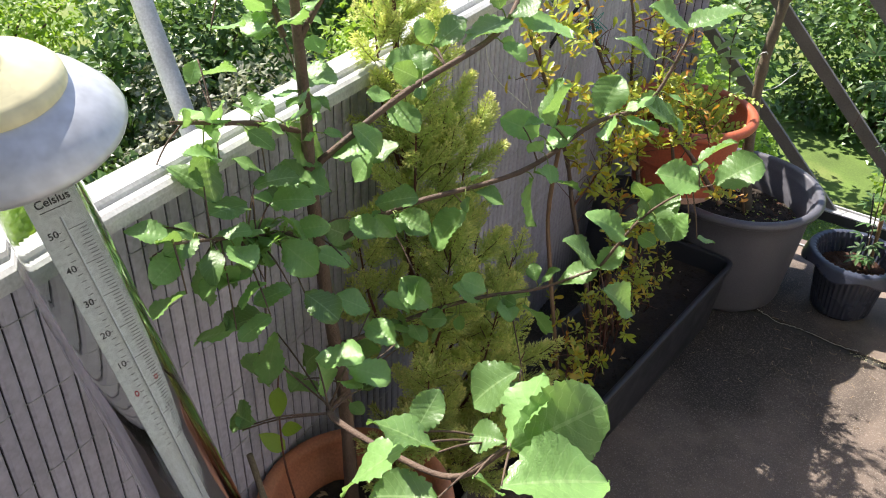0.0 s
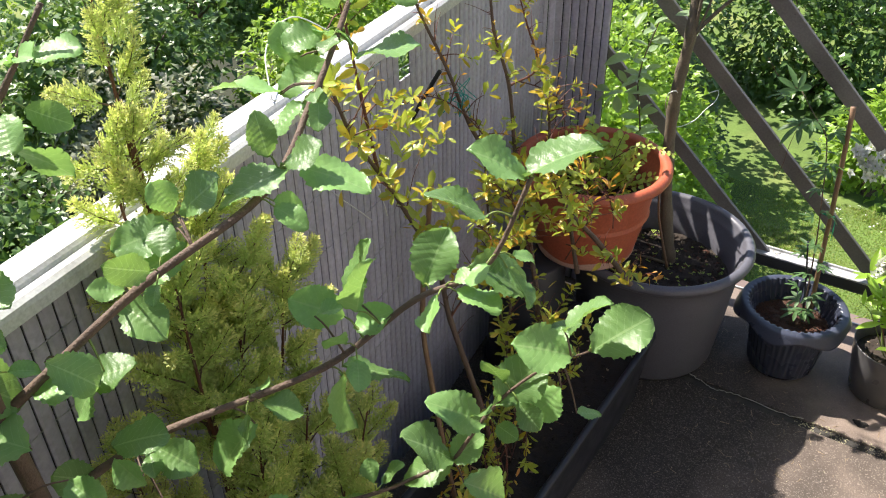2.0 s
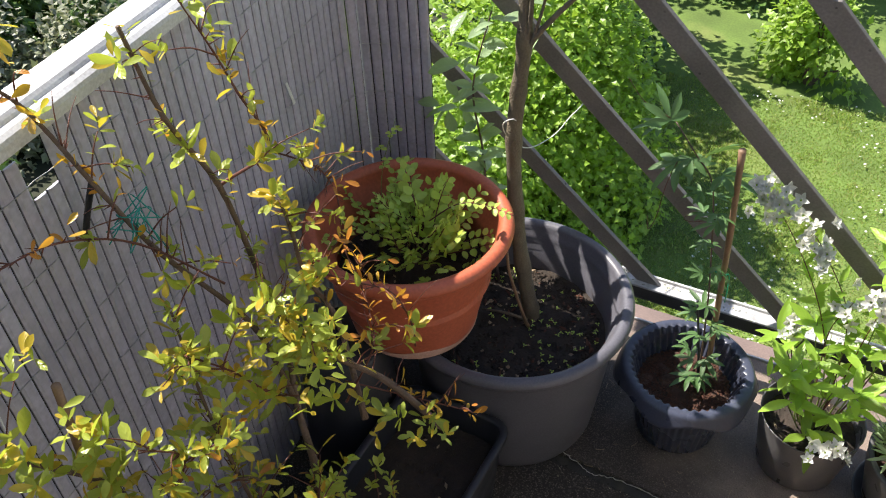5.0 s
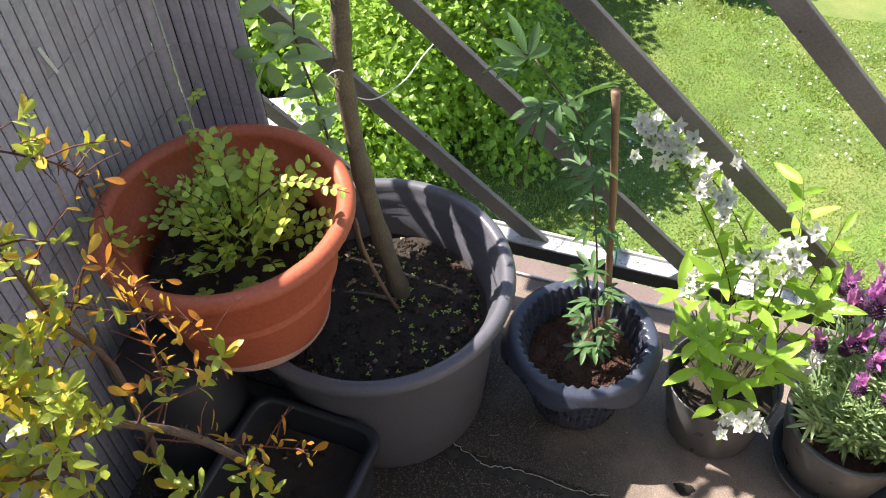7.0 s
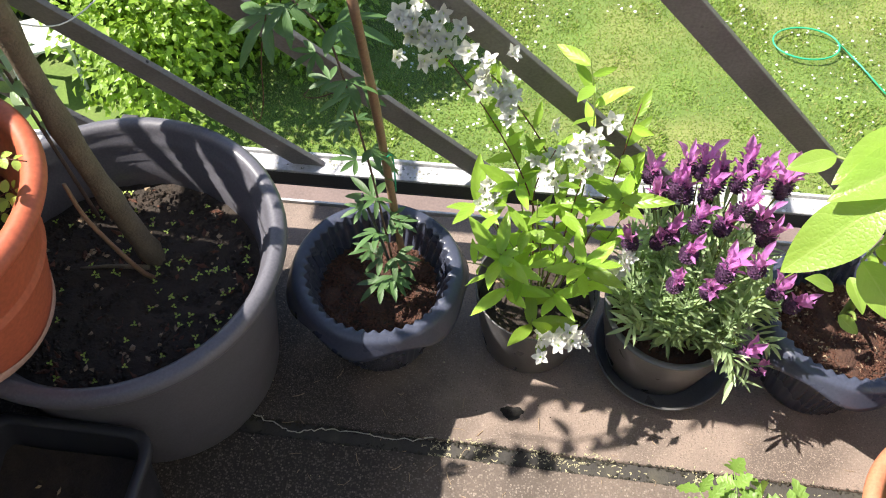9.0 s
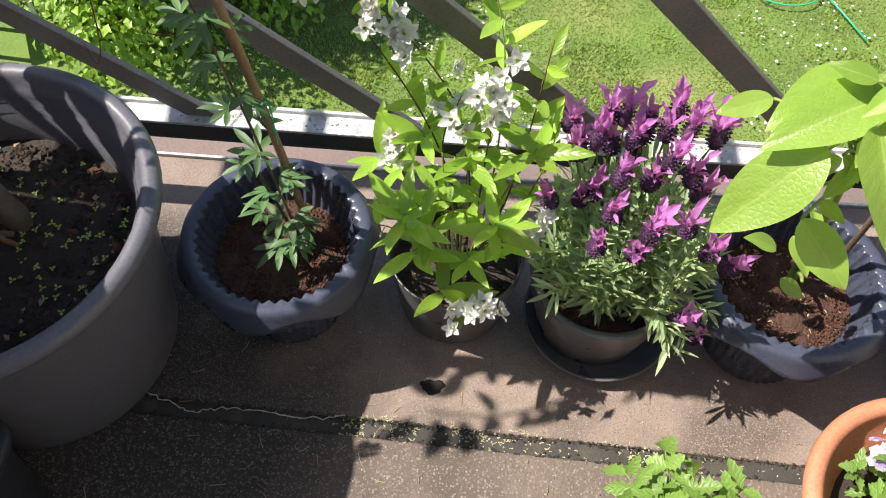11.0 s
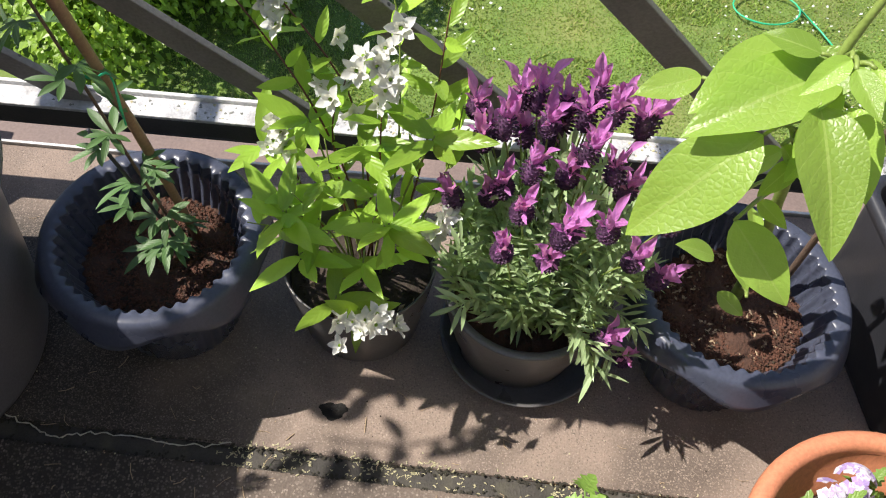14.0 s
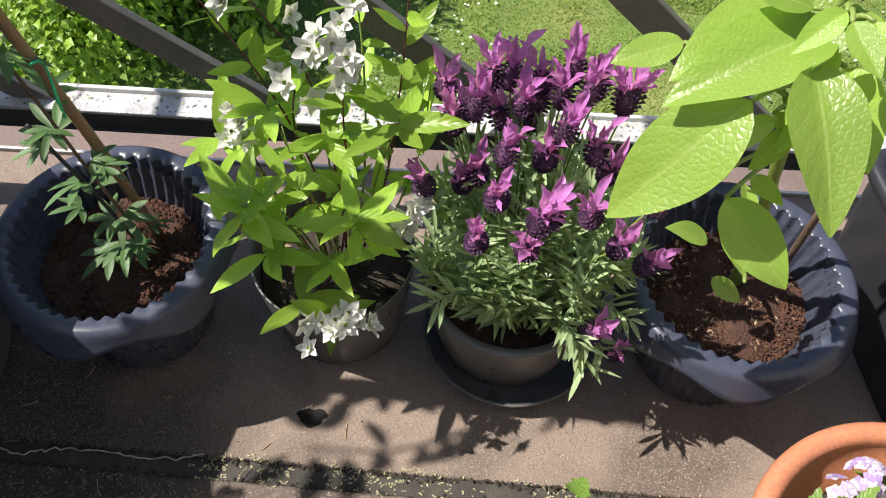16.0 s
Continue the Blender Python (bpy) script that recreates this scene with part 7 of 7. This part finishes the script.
def flowers(centre, count, spread, out=(0, -0.6, 0.7)):
    for k in range(count):
        p = Vector(centre) + Vector((rnd.gauss(0, spread[0]), rnd.gauss(0, spread[1]), rnd.gauss(0, spread[2])))
        o = (Vector(out) + Vector((rnd.uniform(-0.8, 0.8), rnd.uniform(-0.6, 0.6), rnd.uniform(-0.5, 0.5)))).normalized()
        m = o.to_track_quat("Z", "Y").to_matrix().to_4x4() @ Matrix.Rotation(rnd.uniform(0, 6), 4, "Z")
        m.translation = p
        place("white_flower", STAR[k % 2], deutzia, m)


flowers((0.060, 0.140, 0.485), 11, (0.014, 0.010, 0.026))
flowers((0.022, 0.172, 0.440), 6, (0.013, 0.010, 0.020))
flowers((-0.062, 0.186, 0.345), 7, (0.010, 0.008, 0.016))
flowers((0.045, 0.012, 0.238), 13, (0.018, 0.010, 0.014))
flowers((-0.178, 0.245, 0.595), 13, (0.018, 0.010, 0.016))
flowers((-0.145, 0.235, 0.570), 14, (0.020, 0.010, 0.020))
flowers((-0.080, 0.212, 0.550), 10, (0.018, 0.010, 0.020))
flowers((-0.055, 0.205, 0.520), 9, (0.014, 0.010, 0.018))
flowers((0.125, 0.085, 0.330), 5, (0.006, 0.008, 0.012))

# --- french lavender
lavender = thing("french_lavender", pose(0, 0, 0), "bushy french lavender in bloom with purple bracts and grey-green leaves", "plant")
for part_no in range(5):
    heap = Heap()
    for k in range(19):
        a, d = rnd.uniform(0, 6.283), math.sqrt(rnd.random())
        base = Vector((0.245 + 0.05 * d * math.cos(a), 0.128 + 0.05 * d * math.sin(a), 0.12))
        top = Vector((0.245 + 0.125 * d * math.cos(a), 0.115 + (0.105 if math.sin(a) > 0 or math.cos(a) > 0.5 else 0.052) * d * math.sin(a), 0.335 - 0.085 * d * d + rnd.uniform(-0.03, 0.04) + 0.03 * math.sin(a)))
        mid = base.lerp(top, 0.5) + Vector((0.02 * math.cos(a), 0.02 * math.sin(a), 0.02))
        v, f = tube(spline([base, mid, top], 4), taper(9, 0.0014, 0.0008), 4)
        heap.add(v, f)
        sprig_heap(heap, [base, mid, top], 13, 0.035, 0.0056, 0.8, upright=0.7, rosette=2, rows=5, belly=0.5, cols=1)
    place("foliage", heap.mesh("foliage", L_LAVENDER), lavender, None, "narrow silvery green leaves")


heap = Heap()
for foot, top in (((0.27, 0.07, 0.13), (0.30, 0.005, 0.215)), ((0.28, 0.08, 0.13), (0.335, 0.012, 0.185)), ((0.29, 0.09, 0.13), (0.362, 0.035, 0.21)), ((0.28, 0.07, 0.13), (0.318, -0.002, 0.165)), ((0.20, 0.08, 0.13), (0.150, 0.04, 0.23))):
    a, b = Vector(foot), Vector(top)
    line = [a, a.lerp(b, 0.5) + Vector((0, 0, 0.035)), b]
    v, f = tube(spline(line, 4), taper(9, 0.0014, 0.0008), 4)
    heap.add(v, f)
    sprig_heap(heap, line, 15, 0.036, 0.0056, 0.8, upright=0.7, rosette=2, rows=5, belly=0.5, cols=1)
place("foliage", heap.mesh("foliage", L_LAVENDER), lavender, None, "sprigs hanging over the pot's rim")


def head_mesh(seed):
    """A dark flower spike crowned by ragged purple bracts."""
    r = random.Random(seed)
    h = Heap()
    for ring in range(10):
        for q in range(9):
            a = q * 0.698 + ring * 0.35
            rad = 0.0078 * math.sin(math.pi * (ring + 1.6) / 12.5) + 0.001
            v, f, uv = leaf(0.0050, 0.0046, 2, 0.5, fold=0.6, droop=0.1, cols=1)
            h.add(v, f, turn_to((math.cos(a), math.sin(a), 0.7), 0, (rad * math.cos(a), rad * math.sin(a), ring * 0.0029)), uv, 1)
    v, f = lathe([(0.0045, 0), (0.0074, 0.009), (0.0070, 0.020), (0.003, 0.030)], 9)
    h.add(v, f, None, None, 1)
    for q in range(8):
        a = q * 0.79 + r.uniform(-0.35, 0.35)
        tall = q % 2 == 0
        lean = r.uniform(0.08, 0.34) if tall else r.uniform(0.4, 1.1)
        ln = r.uniform(0.026, 0.040) if tall else r.uniform(0.012, 0.019)
        v, f, uv = leaf(ln, ln * r.uniform(0.24, 0.34), 9, 0.6, fold=r.uniform(0.2, 0.9), droop=r.uniform(-0.25, 0.4), wave=0.24, cols=2, round_tip=0.65)
        h.add(v, f, turn_to((math.cos(a) * lean, math.sin(a) * lean, 1.0), r.uniform(-0.7, 0.7), (0.003 * math.cos(a), 0.003 * math.sin(a), 0.025)), uv, 0)
    return h.mesh("flower_head", [L_PURPLE, L_SPIKE])


HEADS = [head_mesh(s) for s in (1, 2, 3, 4, 5)]


def lavender_head(at):
    p = Vector(at)
    lean = Vector(((p.x - 0.245) * 1.2 + rnd.uniform(-0.2, 0.2), (p.y - 0.14) * 1.2 + rnd.uniform(-0.2, 0.15), 1.0)).normalized()
    m = lean.to_track_quat("Z", "Y").to_matrix().to_4x4() @ Matrix.Rotation(rnd.uniform(0, 6), 4, "Z") @ Matrix.Scale(rnd.uniform(0.92, 1.12), 4)
    m.translation = p - lean * 0.042
    foot = Vector((0.245 + (p.x - 0.245) * 0.5, 0.128 + (p.y - 0.128) * 0.5, 0.19))
    stalk = stem_part(lavender, [foot, foot.lerp(p, 0.5) + Vector((0, 0, 0.01)), p - lean * 0.034], 0.0012, 0.0010, M_STEM_GREEN, "flower_stalk", 5, 3)
    place("flower_head", HEADS[rnd.randrange(5)], stalk, m, "dark spike topped by purple bracts")


lavender_head((0.154, 0.175, 0.435))
lavender_head((0.169, 0.175, 0.409))
lavender_head((0.198, 0.175, 0.455))
lavender_head((0.218, 0.175, 0.461))
lavender_head((0.240, 0.175, 0.451))
lavender_head((0.274, 0.175, 0.468))
lavender_head((0.301, 0.175, 0.450))
lavender_head((0.342, 0.175, 0.432))
lavender_head((0.205, 0.175, 0.401))
lavender_head((0.252, 0.175, 0.420))
lavender_head((0.239, 0.175, 0.392))
lavender_head((0.270, 0.110, 0.449))
lavender_head((0.215, 0.110, 0.420))
lavender_head((0.253, 0.110, 0.409))
lavender_head((0.295, 0.110, 0.425))
lavender_head((0.186, 0.110, 0.382))
lavender_head((0.130, 0.110, 0.362))
lavender_head((0.174, 0.110, 0.364))
lavender_head((0.320, 0.110, 0.388))
lavender_head((0.186, 0.030, 0.379))
lavender_head((0.234, 0.030, 0.363))
lavender_head((0.245, 0.030, 0.417))
lavender_head((0.323, 0.030, 0.377))
lavender_head((0.343, 0.030, 0.442))
lavender_head((0.358, 0.030, 0.345))
lavender_head((0.160, 0.145, 0.420))
lavender_head((0.185, 0.150, 0.440))
lavender_head((0.228, 0.145, 0.445))
lavender_head((0.262, 0.150, 0.458))
lavender_head((0.288, 0.145, 0.470))
lavender_head((0.318, 0.150, 0.455))
lavender_head((0.205, 0.070, 0.392))
lavender_head((0.262, 0.070, 0.372))
lavender_head((0.290, 0.055, 0.395))
lavender_head((0.321, 0.012, 0.236))
lavender_head((0.353, 0.012, 0.192))

# --- large-leaved plant in the second fluted pot
angel = thing("large_leaved_plant", pose(0, 0, 0), "potted plant with big soft yellow-green leaves on a thick stem", "plant")
stem_part(angel, [(0.514, 0.134, 0.132), (0.496, 0.118, 0.25), (0.468, 0.096, 0.37), (0.446, 0.080, 0.47), (0.428, 0.070, 0.555), (0.430, 0.075, 0.62), (0.45, 0.085, 0.70)], 0.0078, 0.003, M_STEM_GREEN, "stem", 10, 5, 0.08)
stem_part(angel, [(0.508, 0.128, 0.17), (0.500, 0.105, 0.20), (0.492, 0.085, 0.215)], 0.0045, 0.002, M_STEM_GREEN, "side_shoot")
tagged(stem_part(None, [(0.572, 0.150, 0.132), (0.552, 0.125, 0.35), (0.52, 0.10, 0.66)], 0.0045, 0.004, M_BARK, "thin_stake", 8, 3), "thin dark brown stake beside the stem", "stake")
BIG_LEAF = leaf_meshes("big_leaf", L_BIG, 0.12, 0.058, 3, rows=18, belly=0.40, droop=0.18, fold=0.24, wave=0.028, cols=4)


def big_leaf(stalk, tip):
    s = Vector(stalk)
    near = Vector((0.430 + 0.24 * max(0.0, 0.54 - s.z), 0.070 + 0.16 * max(0.0, 0.54 - s.z), s.z - 0.02))
    holder = stem_part(angel, [near, near.lerp(s, 0.6) + Vector((0, 0, 0.006)), s], 0.0024, 0.0018, M_STEM_GREEN, "leaf_stalk", 6, 3)
    leaf_from(holder, BIG_LEAF[rnd.randrange(3)], stalk, tip, 0.12, (-0.2, -0.35, 0.9), 0.2)


big_leaf((0.377, 0.030, 0.557), (0.282, -0.005, 0.455))
big_leaf((0.413, 0.038, 0.586), (0.422, -0.076, 0.559))
big_leaf((0.437, 0.076, 0.588), (0.315, 0.028, 0.579))
big_leaf((0.387, 0.019, 0.454), (0.442, -0.046, 0.412))
big_leaf((0.420, 0.109, 0.585), (0.320, 0.052, 0.570))
big_leaf((0.343, 0.111, 0.538), (0.285, 0.097, 0.528))
big_leaf((0.389, 0.039, 0.467), (0.366, 0.029, 0.460))
big_leaf((0.452, 0.068, 0.606), (0.370, 0.074, 0.562))
big_leaf((0.463, 0.055, 0.598), (0.435, 0.074, 0.610))
big_leaf((0.423, 0.040, 0.516), (0.393, 0.014, 0.499))
big_leaf((0.409, 0.051, 0.523), (0.432, 0.029, 0.509))
big_leaf((0.446, 0.052, 0.572), (0.463, -0.019, 0.550))
big_leaf((0.447, 0.103, 0.558), (0.407, 0.125, 0.571))
big_leaf((0.445, 0.049, 0.618), (0.455, -0.004, 0.607))
big_leaf((0.452, 0.122, 0.522), (0.406, 0.098, 0.506))
big_leaf((0.466, 0.085, 0.522), (0.494, 0.062, 0.508))
big_leaf((0.422, 0.148, 0.515), (0.392, 0.168, 0.528))
big_leaf((0.421, 0.047, 0.628), (0.386, 0.026, 0.614))
big_leaf((0.420, 0.033, 0.631), (0.430, -0.009, 0.627))
big_leaf((0.411, 0.072, 0.609), (0.367, 0.086, 0.618))
big_leaf((0.433, 0.069, 0.583), (0.426, 0.034, 0.560))
for k in range(12):
    at = Vector((0.445 + rnd.uniform(-0.03, 0.03), 0.06 + rnd.uniform(-0.03, 0.03), rnd.uniform(0.30, 0.58)))
    o = Vector((rnd.uniform(-1, 1), rnd.uniform(-1, 0.6), rnd.uniform(-0.4, 0.3))).normalized() * rnd.uniform(0.03, 0.06)
    leaf_from(angel, BIG_LEAF[k % 3], at, at + o, 0.12, (-0.1, -0.3, 1), 0.3)

# --- verbena in a faded terracotta pot, and a small leafy seedling
VERB = (0.600, -0.228)
terracotta_pot("terracotta_pot", (*VERB, 0.0), 0.150, 0.200, 0.10, M_TERRA_OLD, "faded terracotta plastic pot of verbena on the floor", 0.155, rim_t=0.012)
verbena = thing("verbena", pose(VERB[0], VERB[1], 0.155), "verbena with lilac and white flower clusters and jagged leaves", "plant")
heap = Heap()
for k in range(26):
    a, d = k * 2.4, 0.10 * math.sqrt((k + 0.5) / 26)
    pts = [(d * 0.5 * math.cos(a), d * 0.5 * math.sin(a), 0), (d * math.cos(a), d * math.sin(a), 0.03), (d * 1.15 * math.cos(a), d * 1.15 * math.sin(a), 0.055 + 0.02 * math.sin(k))]
    v, f = tube(spline(pts, 3), 0.0012, 4)
    heap.add(v, f)
    sprig_heap(heap, pts, 6, 0.026, 0.013, 0.9, rosette=2, rows=8, belly=0.45, cols=1, teeth=0.22)
place("foliage", heap.mesh("foliage", L_VERBENA), verbena)
for cx, cy, cz in ((-0.058, 0.078, 0.050), (-0.028, 0.094, 0.056), (0.03, 0.03, 0.085), (-0.02, -0.04, 0.08), (-0.075, -0.01, 0.07)):
    heap = Heap()
    for k in range(16):
        o = Vector((rnd.gauss(0, 1), rnd.gauss(0, 1), abs(rnd.gauss(0, 1)) + 0.4)).normalized()
        m = o.to_track_quat("Z", "Y").to_matrix().to_4x4() @ Matrix.Rotation(k, 4, "Z")
        m.translation = o * 0.021
        for q in range(5):
            v, f, uv = leaf(0.0085, 0.0072, 3, 0.6, fold=0.1, droop=0.1, cols=1, round_tip=0.9)
            heap.add(v, f, m @ turn_to((math.cos(q * 1.257), math.sin(q * 1.257), 0.1)), uv)
    place("flower_head", heap.mesh("flower_head", L_LILAC), verbena, pose(cx, cy, cz), "lilac and white flower head")
plain_pot("nursery_pot", (0.305, -0.255, 0.0), 0.075, 0.055, 0.095, "small black nursery pot with a leafy young plant", 0.002)
seedling = thing("leafy_seedling", pose(0.305, -0.255, 0.07), "young plant with bright green lobed leaves", "plant")
heap = Heap()
for k in range(22):
    a, d = k * 2.4, 0.135 * math.sqrt((k + 0.5) / 22)
    pts = [(0, 0, 0), (d * 0.5 * math.cos(a), d * 0.5 * math.sin(a), 0.07), (d * math.cos(a), d * math.sin(a), 0.125 - d * 0.3)]
    v, f = tube(spline(pts, 3), 0.0011, 4)
    heap.add(v, f)
    sprig_heap(heap, pts, 6, 0.038, 0.020, 0.9, rosette=2, rows=8, belly=0.5, cols=1, teeth=0.25)
place("foliage", heap.mesh("foliage", L_VERBENA), seedling)
trough((0.800, 0.135, 0.0), 0.30, 0.235, 0.235, 8)

# ---------------------------------------------------------------- thermometer lamp
def words(text, size, mat, parent, m, name="print", bold=0.0):
    cu = bpy.data.curves.new(name, "FONT")
    cu.body, cu.size, cu.align_x, cu.align_y, cu.extrude, cu.offset = text, size, "CENTER", "CENTER", 0.0002, bold
    tmp = bpy.data.objects.new("tmp", cu)
    scene.collection.objects.link(tmp)
    me = bpy.data.meshes.new_from_object(tmp.evaluated_get(bpy.context.evaluated_depsgraph_get()))
    bpy.data.objects.remove(tmp)
    me.materials.clear()
    me.materials.append(mat)
    return place(name, me, parent, m)


def thermometer_lamp(top, foot, facing):
    a, b = Vector(top), Vector(foot)
    z = (a - b).normalized()
    y = Vector(facing)
    y = (y - z * y.dot(z)).normalized()
    x = z.cross(y)
    m = Matrix((x, -y, z)).transposed().to_4x4()
    m.translation = a
    lamp = thing("thermometer_lamp", m, "garden solar lamp with a clear tube and a thermometer scale inside", "garden lamp")
    glass = bpy.data.materials.new("clear_plastic")
    glass.use_nodes = True
    g = glass.node_tree.nodes["Principled BSDF"]
    g.inputs["Transmission Weight"].default_value, g.inputs["Roughness"].default_value, g.inputs["IOR"].default_value = 1.0, 0.06, 1.12
    g.inputs["Base Color"].default_value = (0.93, 0.95, 0.93, 1)
    length, rad = 0.46, 0.044
    v, f = lathe([(rad, 0.012), (rad, -length), (rad - 0.0015, -length), (rad - 0.0015, 0.012), (rad, 0.012)], 40)
    tube_ob = place("tube", mesh_of("tube", v, f, glass), lamp, None, "clear plastic tube")
    tube_ob.visible_shadow = False
    v, f = lathe([(0.0001, -length - 0.03), (rad + 0.002, -length - 0.03), (rad + 0.002, -length), (0.0001, -length)], 32)
    place("end_cap", mesh_of("end_cap", v, f, M_STEEL), lamp)
    v, f = lathe([(0.0001, -0.95), (0.006, -0.94), (0.006, -length - 0.02), (0.0001, -length - 0.02)], 12)
    place("ground_stake", mesh_of("ground_stake", v, f, M_STEEL), lamp)
    v, f = lathe([(0.0001, 0.012), (0.047, 0.012), (0.0485, 0.004), (0.0485, -0.004), (0.045, -0.008)], 40)
    v2, f2 = lathe([(0.045, -0.004), (0.050, 0.012), (0.050, 0.030), (0.030, 0.034)], 40)
    h = Heap()
    h.add(v, f)
    h.add(v2, f2)
    place("collar", h.mesh("collar", M_STEEL), lamp)
    askew = Matrix.Translation((0, 0, 0.03)) @ Matrix.Rotation(radians(27), 4, "X") @ Matrix.Translation((0, 0, -0.03))
    v, f = lathe([(0.036, 0.032), (0.102, 0.036), (0.108, 0.038), (0.110, 0.043), (0.108, 0.048), (0.092, 0.067), (0.067, 0.084), (0.058, 0.087)], 64)
    place("hat", mesh_of("hat", v, f, M_STEEL), lamp, askew, "wide conical silvery hat")
    v, f = lathe([(0.066, 0.081), (0.069, 0.085), (0.068, 0.092), (0.060, 0.101), (0.026, 0.109), (0.022, 0.114), (0.016, 0.124), (0.0001, 0.128)], 48)
    place("solar_cap", mesh_of("solar_cap", v, f, M_CREAM), lamp, askew, "cream domed cap")
    v, f = box(0.048, 0.0016, length - 0.01, 0.0006)
    plate = place("scale_plate", mesh_of("scale_plate", v, f, M_SCALE, smooth=False), lamp, pose(0.012, 0.004, -length / 2 - 0.002), "white thermometer scale plate")
    marks = Heap()
    y0 = -0.0012
    top_z = length / 2 - 0.062
    step = 0.0039
    for k in range(71):
        w = 0.016 if k % 10 == 0 else (0.011 if k % 5 == 0 else 0.008)
        vv, ff = box(w, 0.0003, 0.0006)
        marks.add(vv, ff, pose(0.0175 - w / 2, y0, top_z - k * step))
        if k % 2 == 0:
            vv, ff = box(0.005, 0.0003, 0.0006)
            marks.add(vv, ff, pose(-0.008, y0, top_z - k * step))
    place("tick_mark", marks.mesh("tick_mark", M_PRINT, smooth=False), plate)
    v, f = box(0.0022, 0.0022, length - 0.07, 0.0009)
    place("capillary", mesh_of("capillary", v, f, M_STEEL, smooth=False), plate, pose(0.0, y0 - 0.0008, -0.012))
    turn = pose(0, 0, 0, 90, 0, 0)
    words("Celsius", 0.0115, M_PRINT, plate, Matrix.Translation((0.0, y0, length / 2 - 0.030)) @ turn, bold=0.0002)
    vv, ff = box(0.030, 0.0003, 0.0009)
    place("underline", mesh_of("underline", vv, ff, M_PRINT, smooth=False), plate, pose(0.0, y0, length / 2 - 0.038))
    for k, number in enumerate(("50", "40", "30", "20", "10", "0")):
        words(number, 0.010, M_PRINT_RED if number == "0" else M_PRINT, plate, Matrix.Translation((-0.0135, y0, top_z - k * 10 * step)) @ turn, bold=0.0001)
    for k, number in ((5, "0"), (6, "-10"), (7, "-20")):
        words(number, 0.009, M_PRINT_RED if number == "0" else M_PRINT, plate, Matrix.Translation((0.0125, y0, top_z - k * 10 * step + 0.005)) @ turn)


thermometer_lamp((-0.772, -1.914, 1.165), (-0.624, -1.891, 0.755), (0.80, -0.25, 0.5))
plain_pot("blue_pot", (-0.555, -1.90, 0.0), 0.11, 0.09, 0.20, "dark plastic pot holding the lamp stake", 0.004)
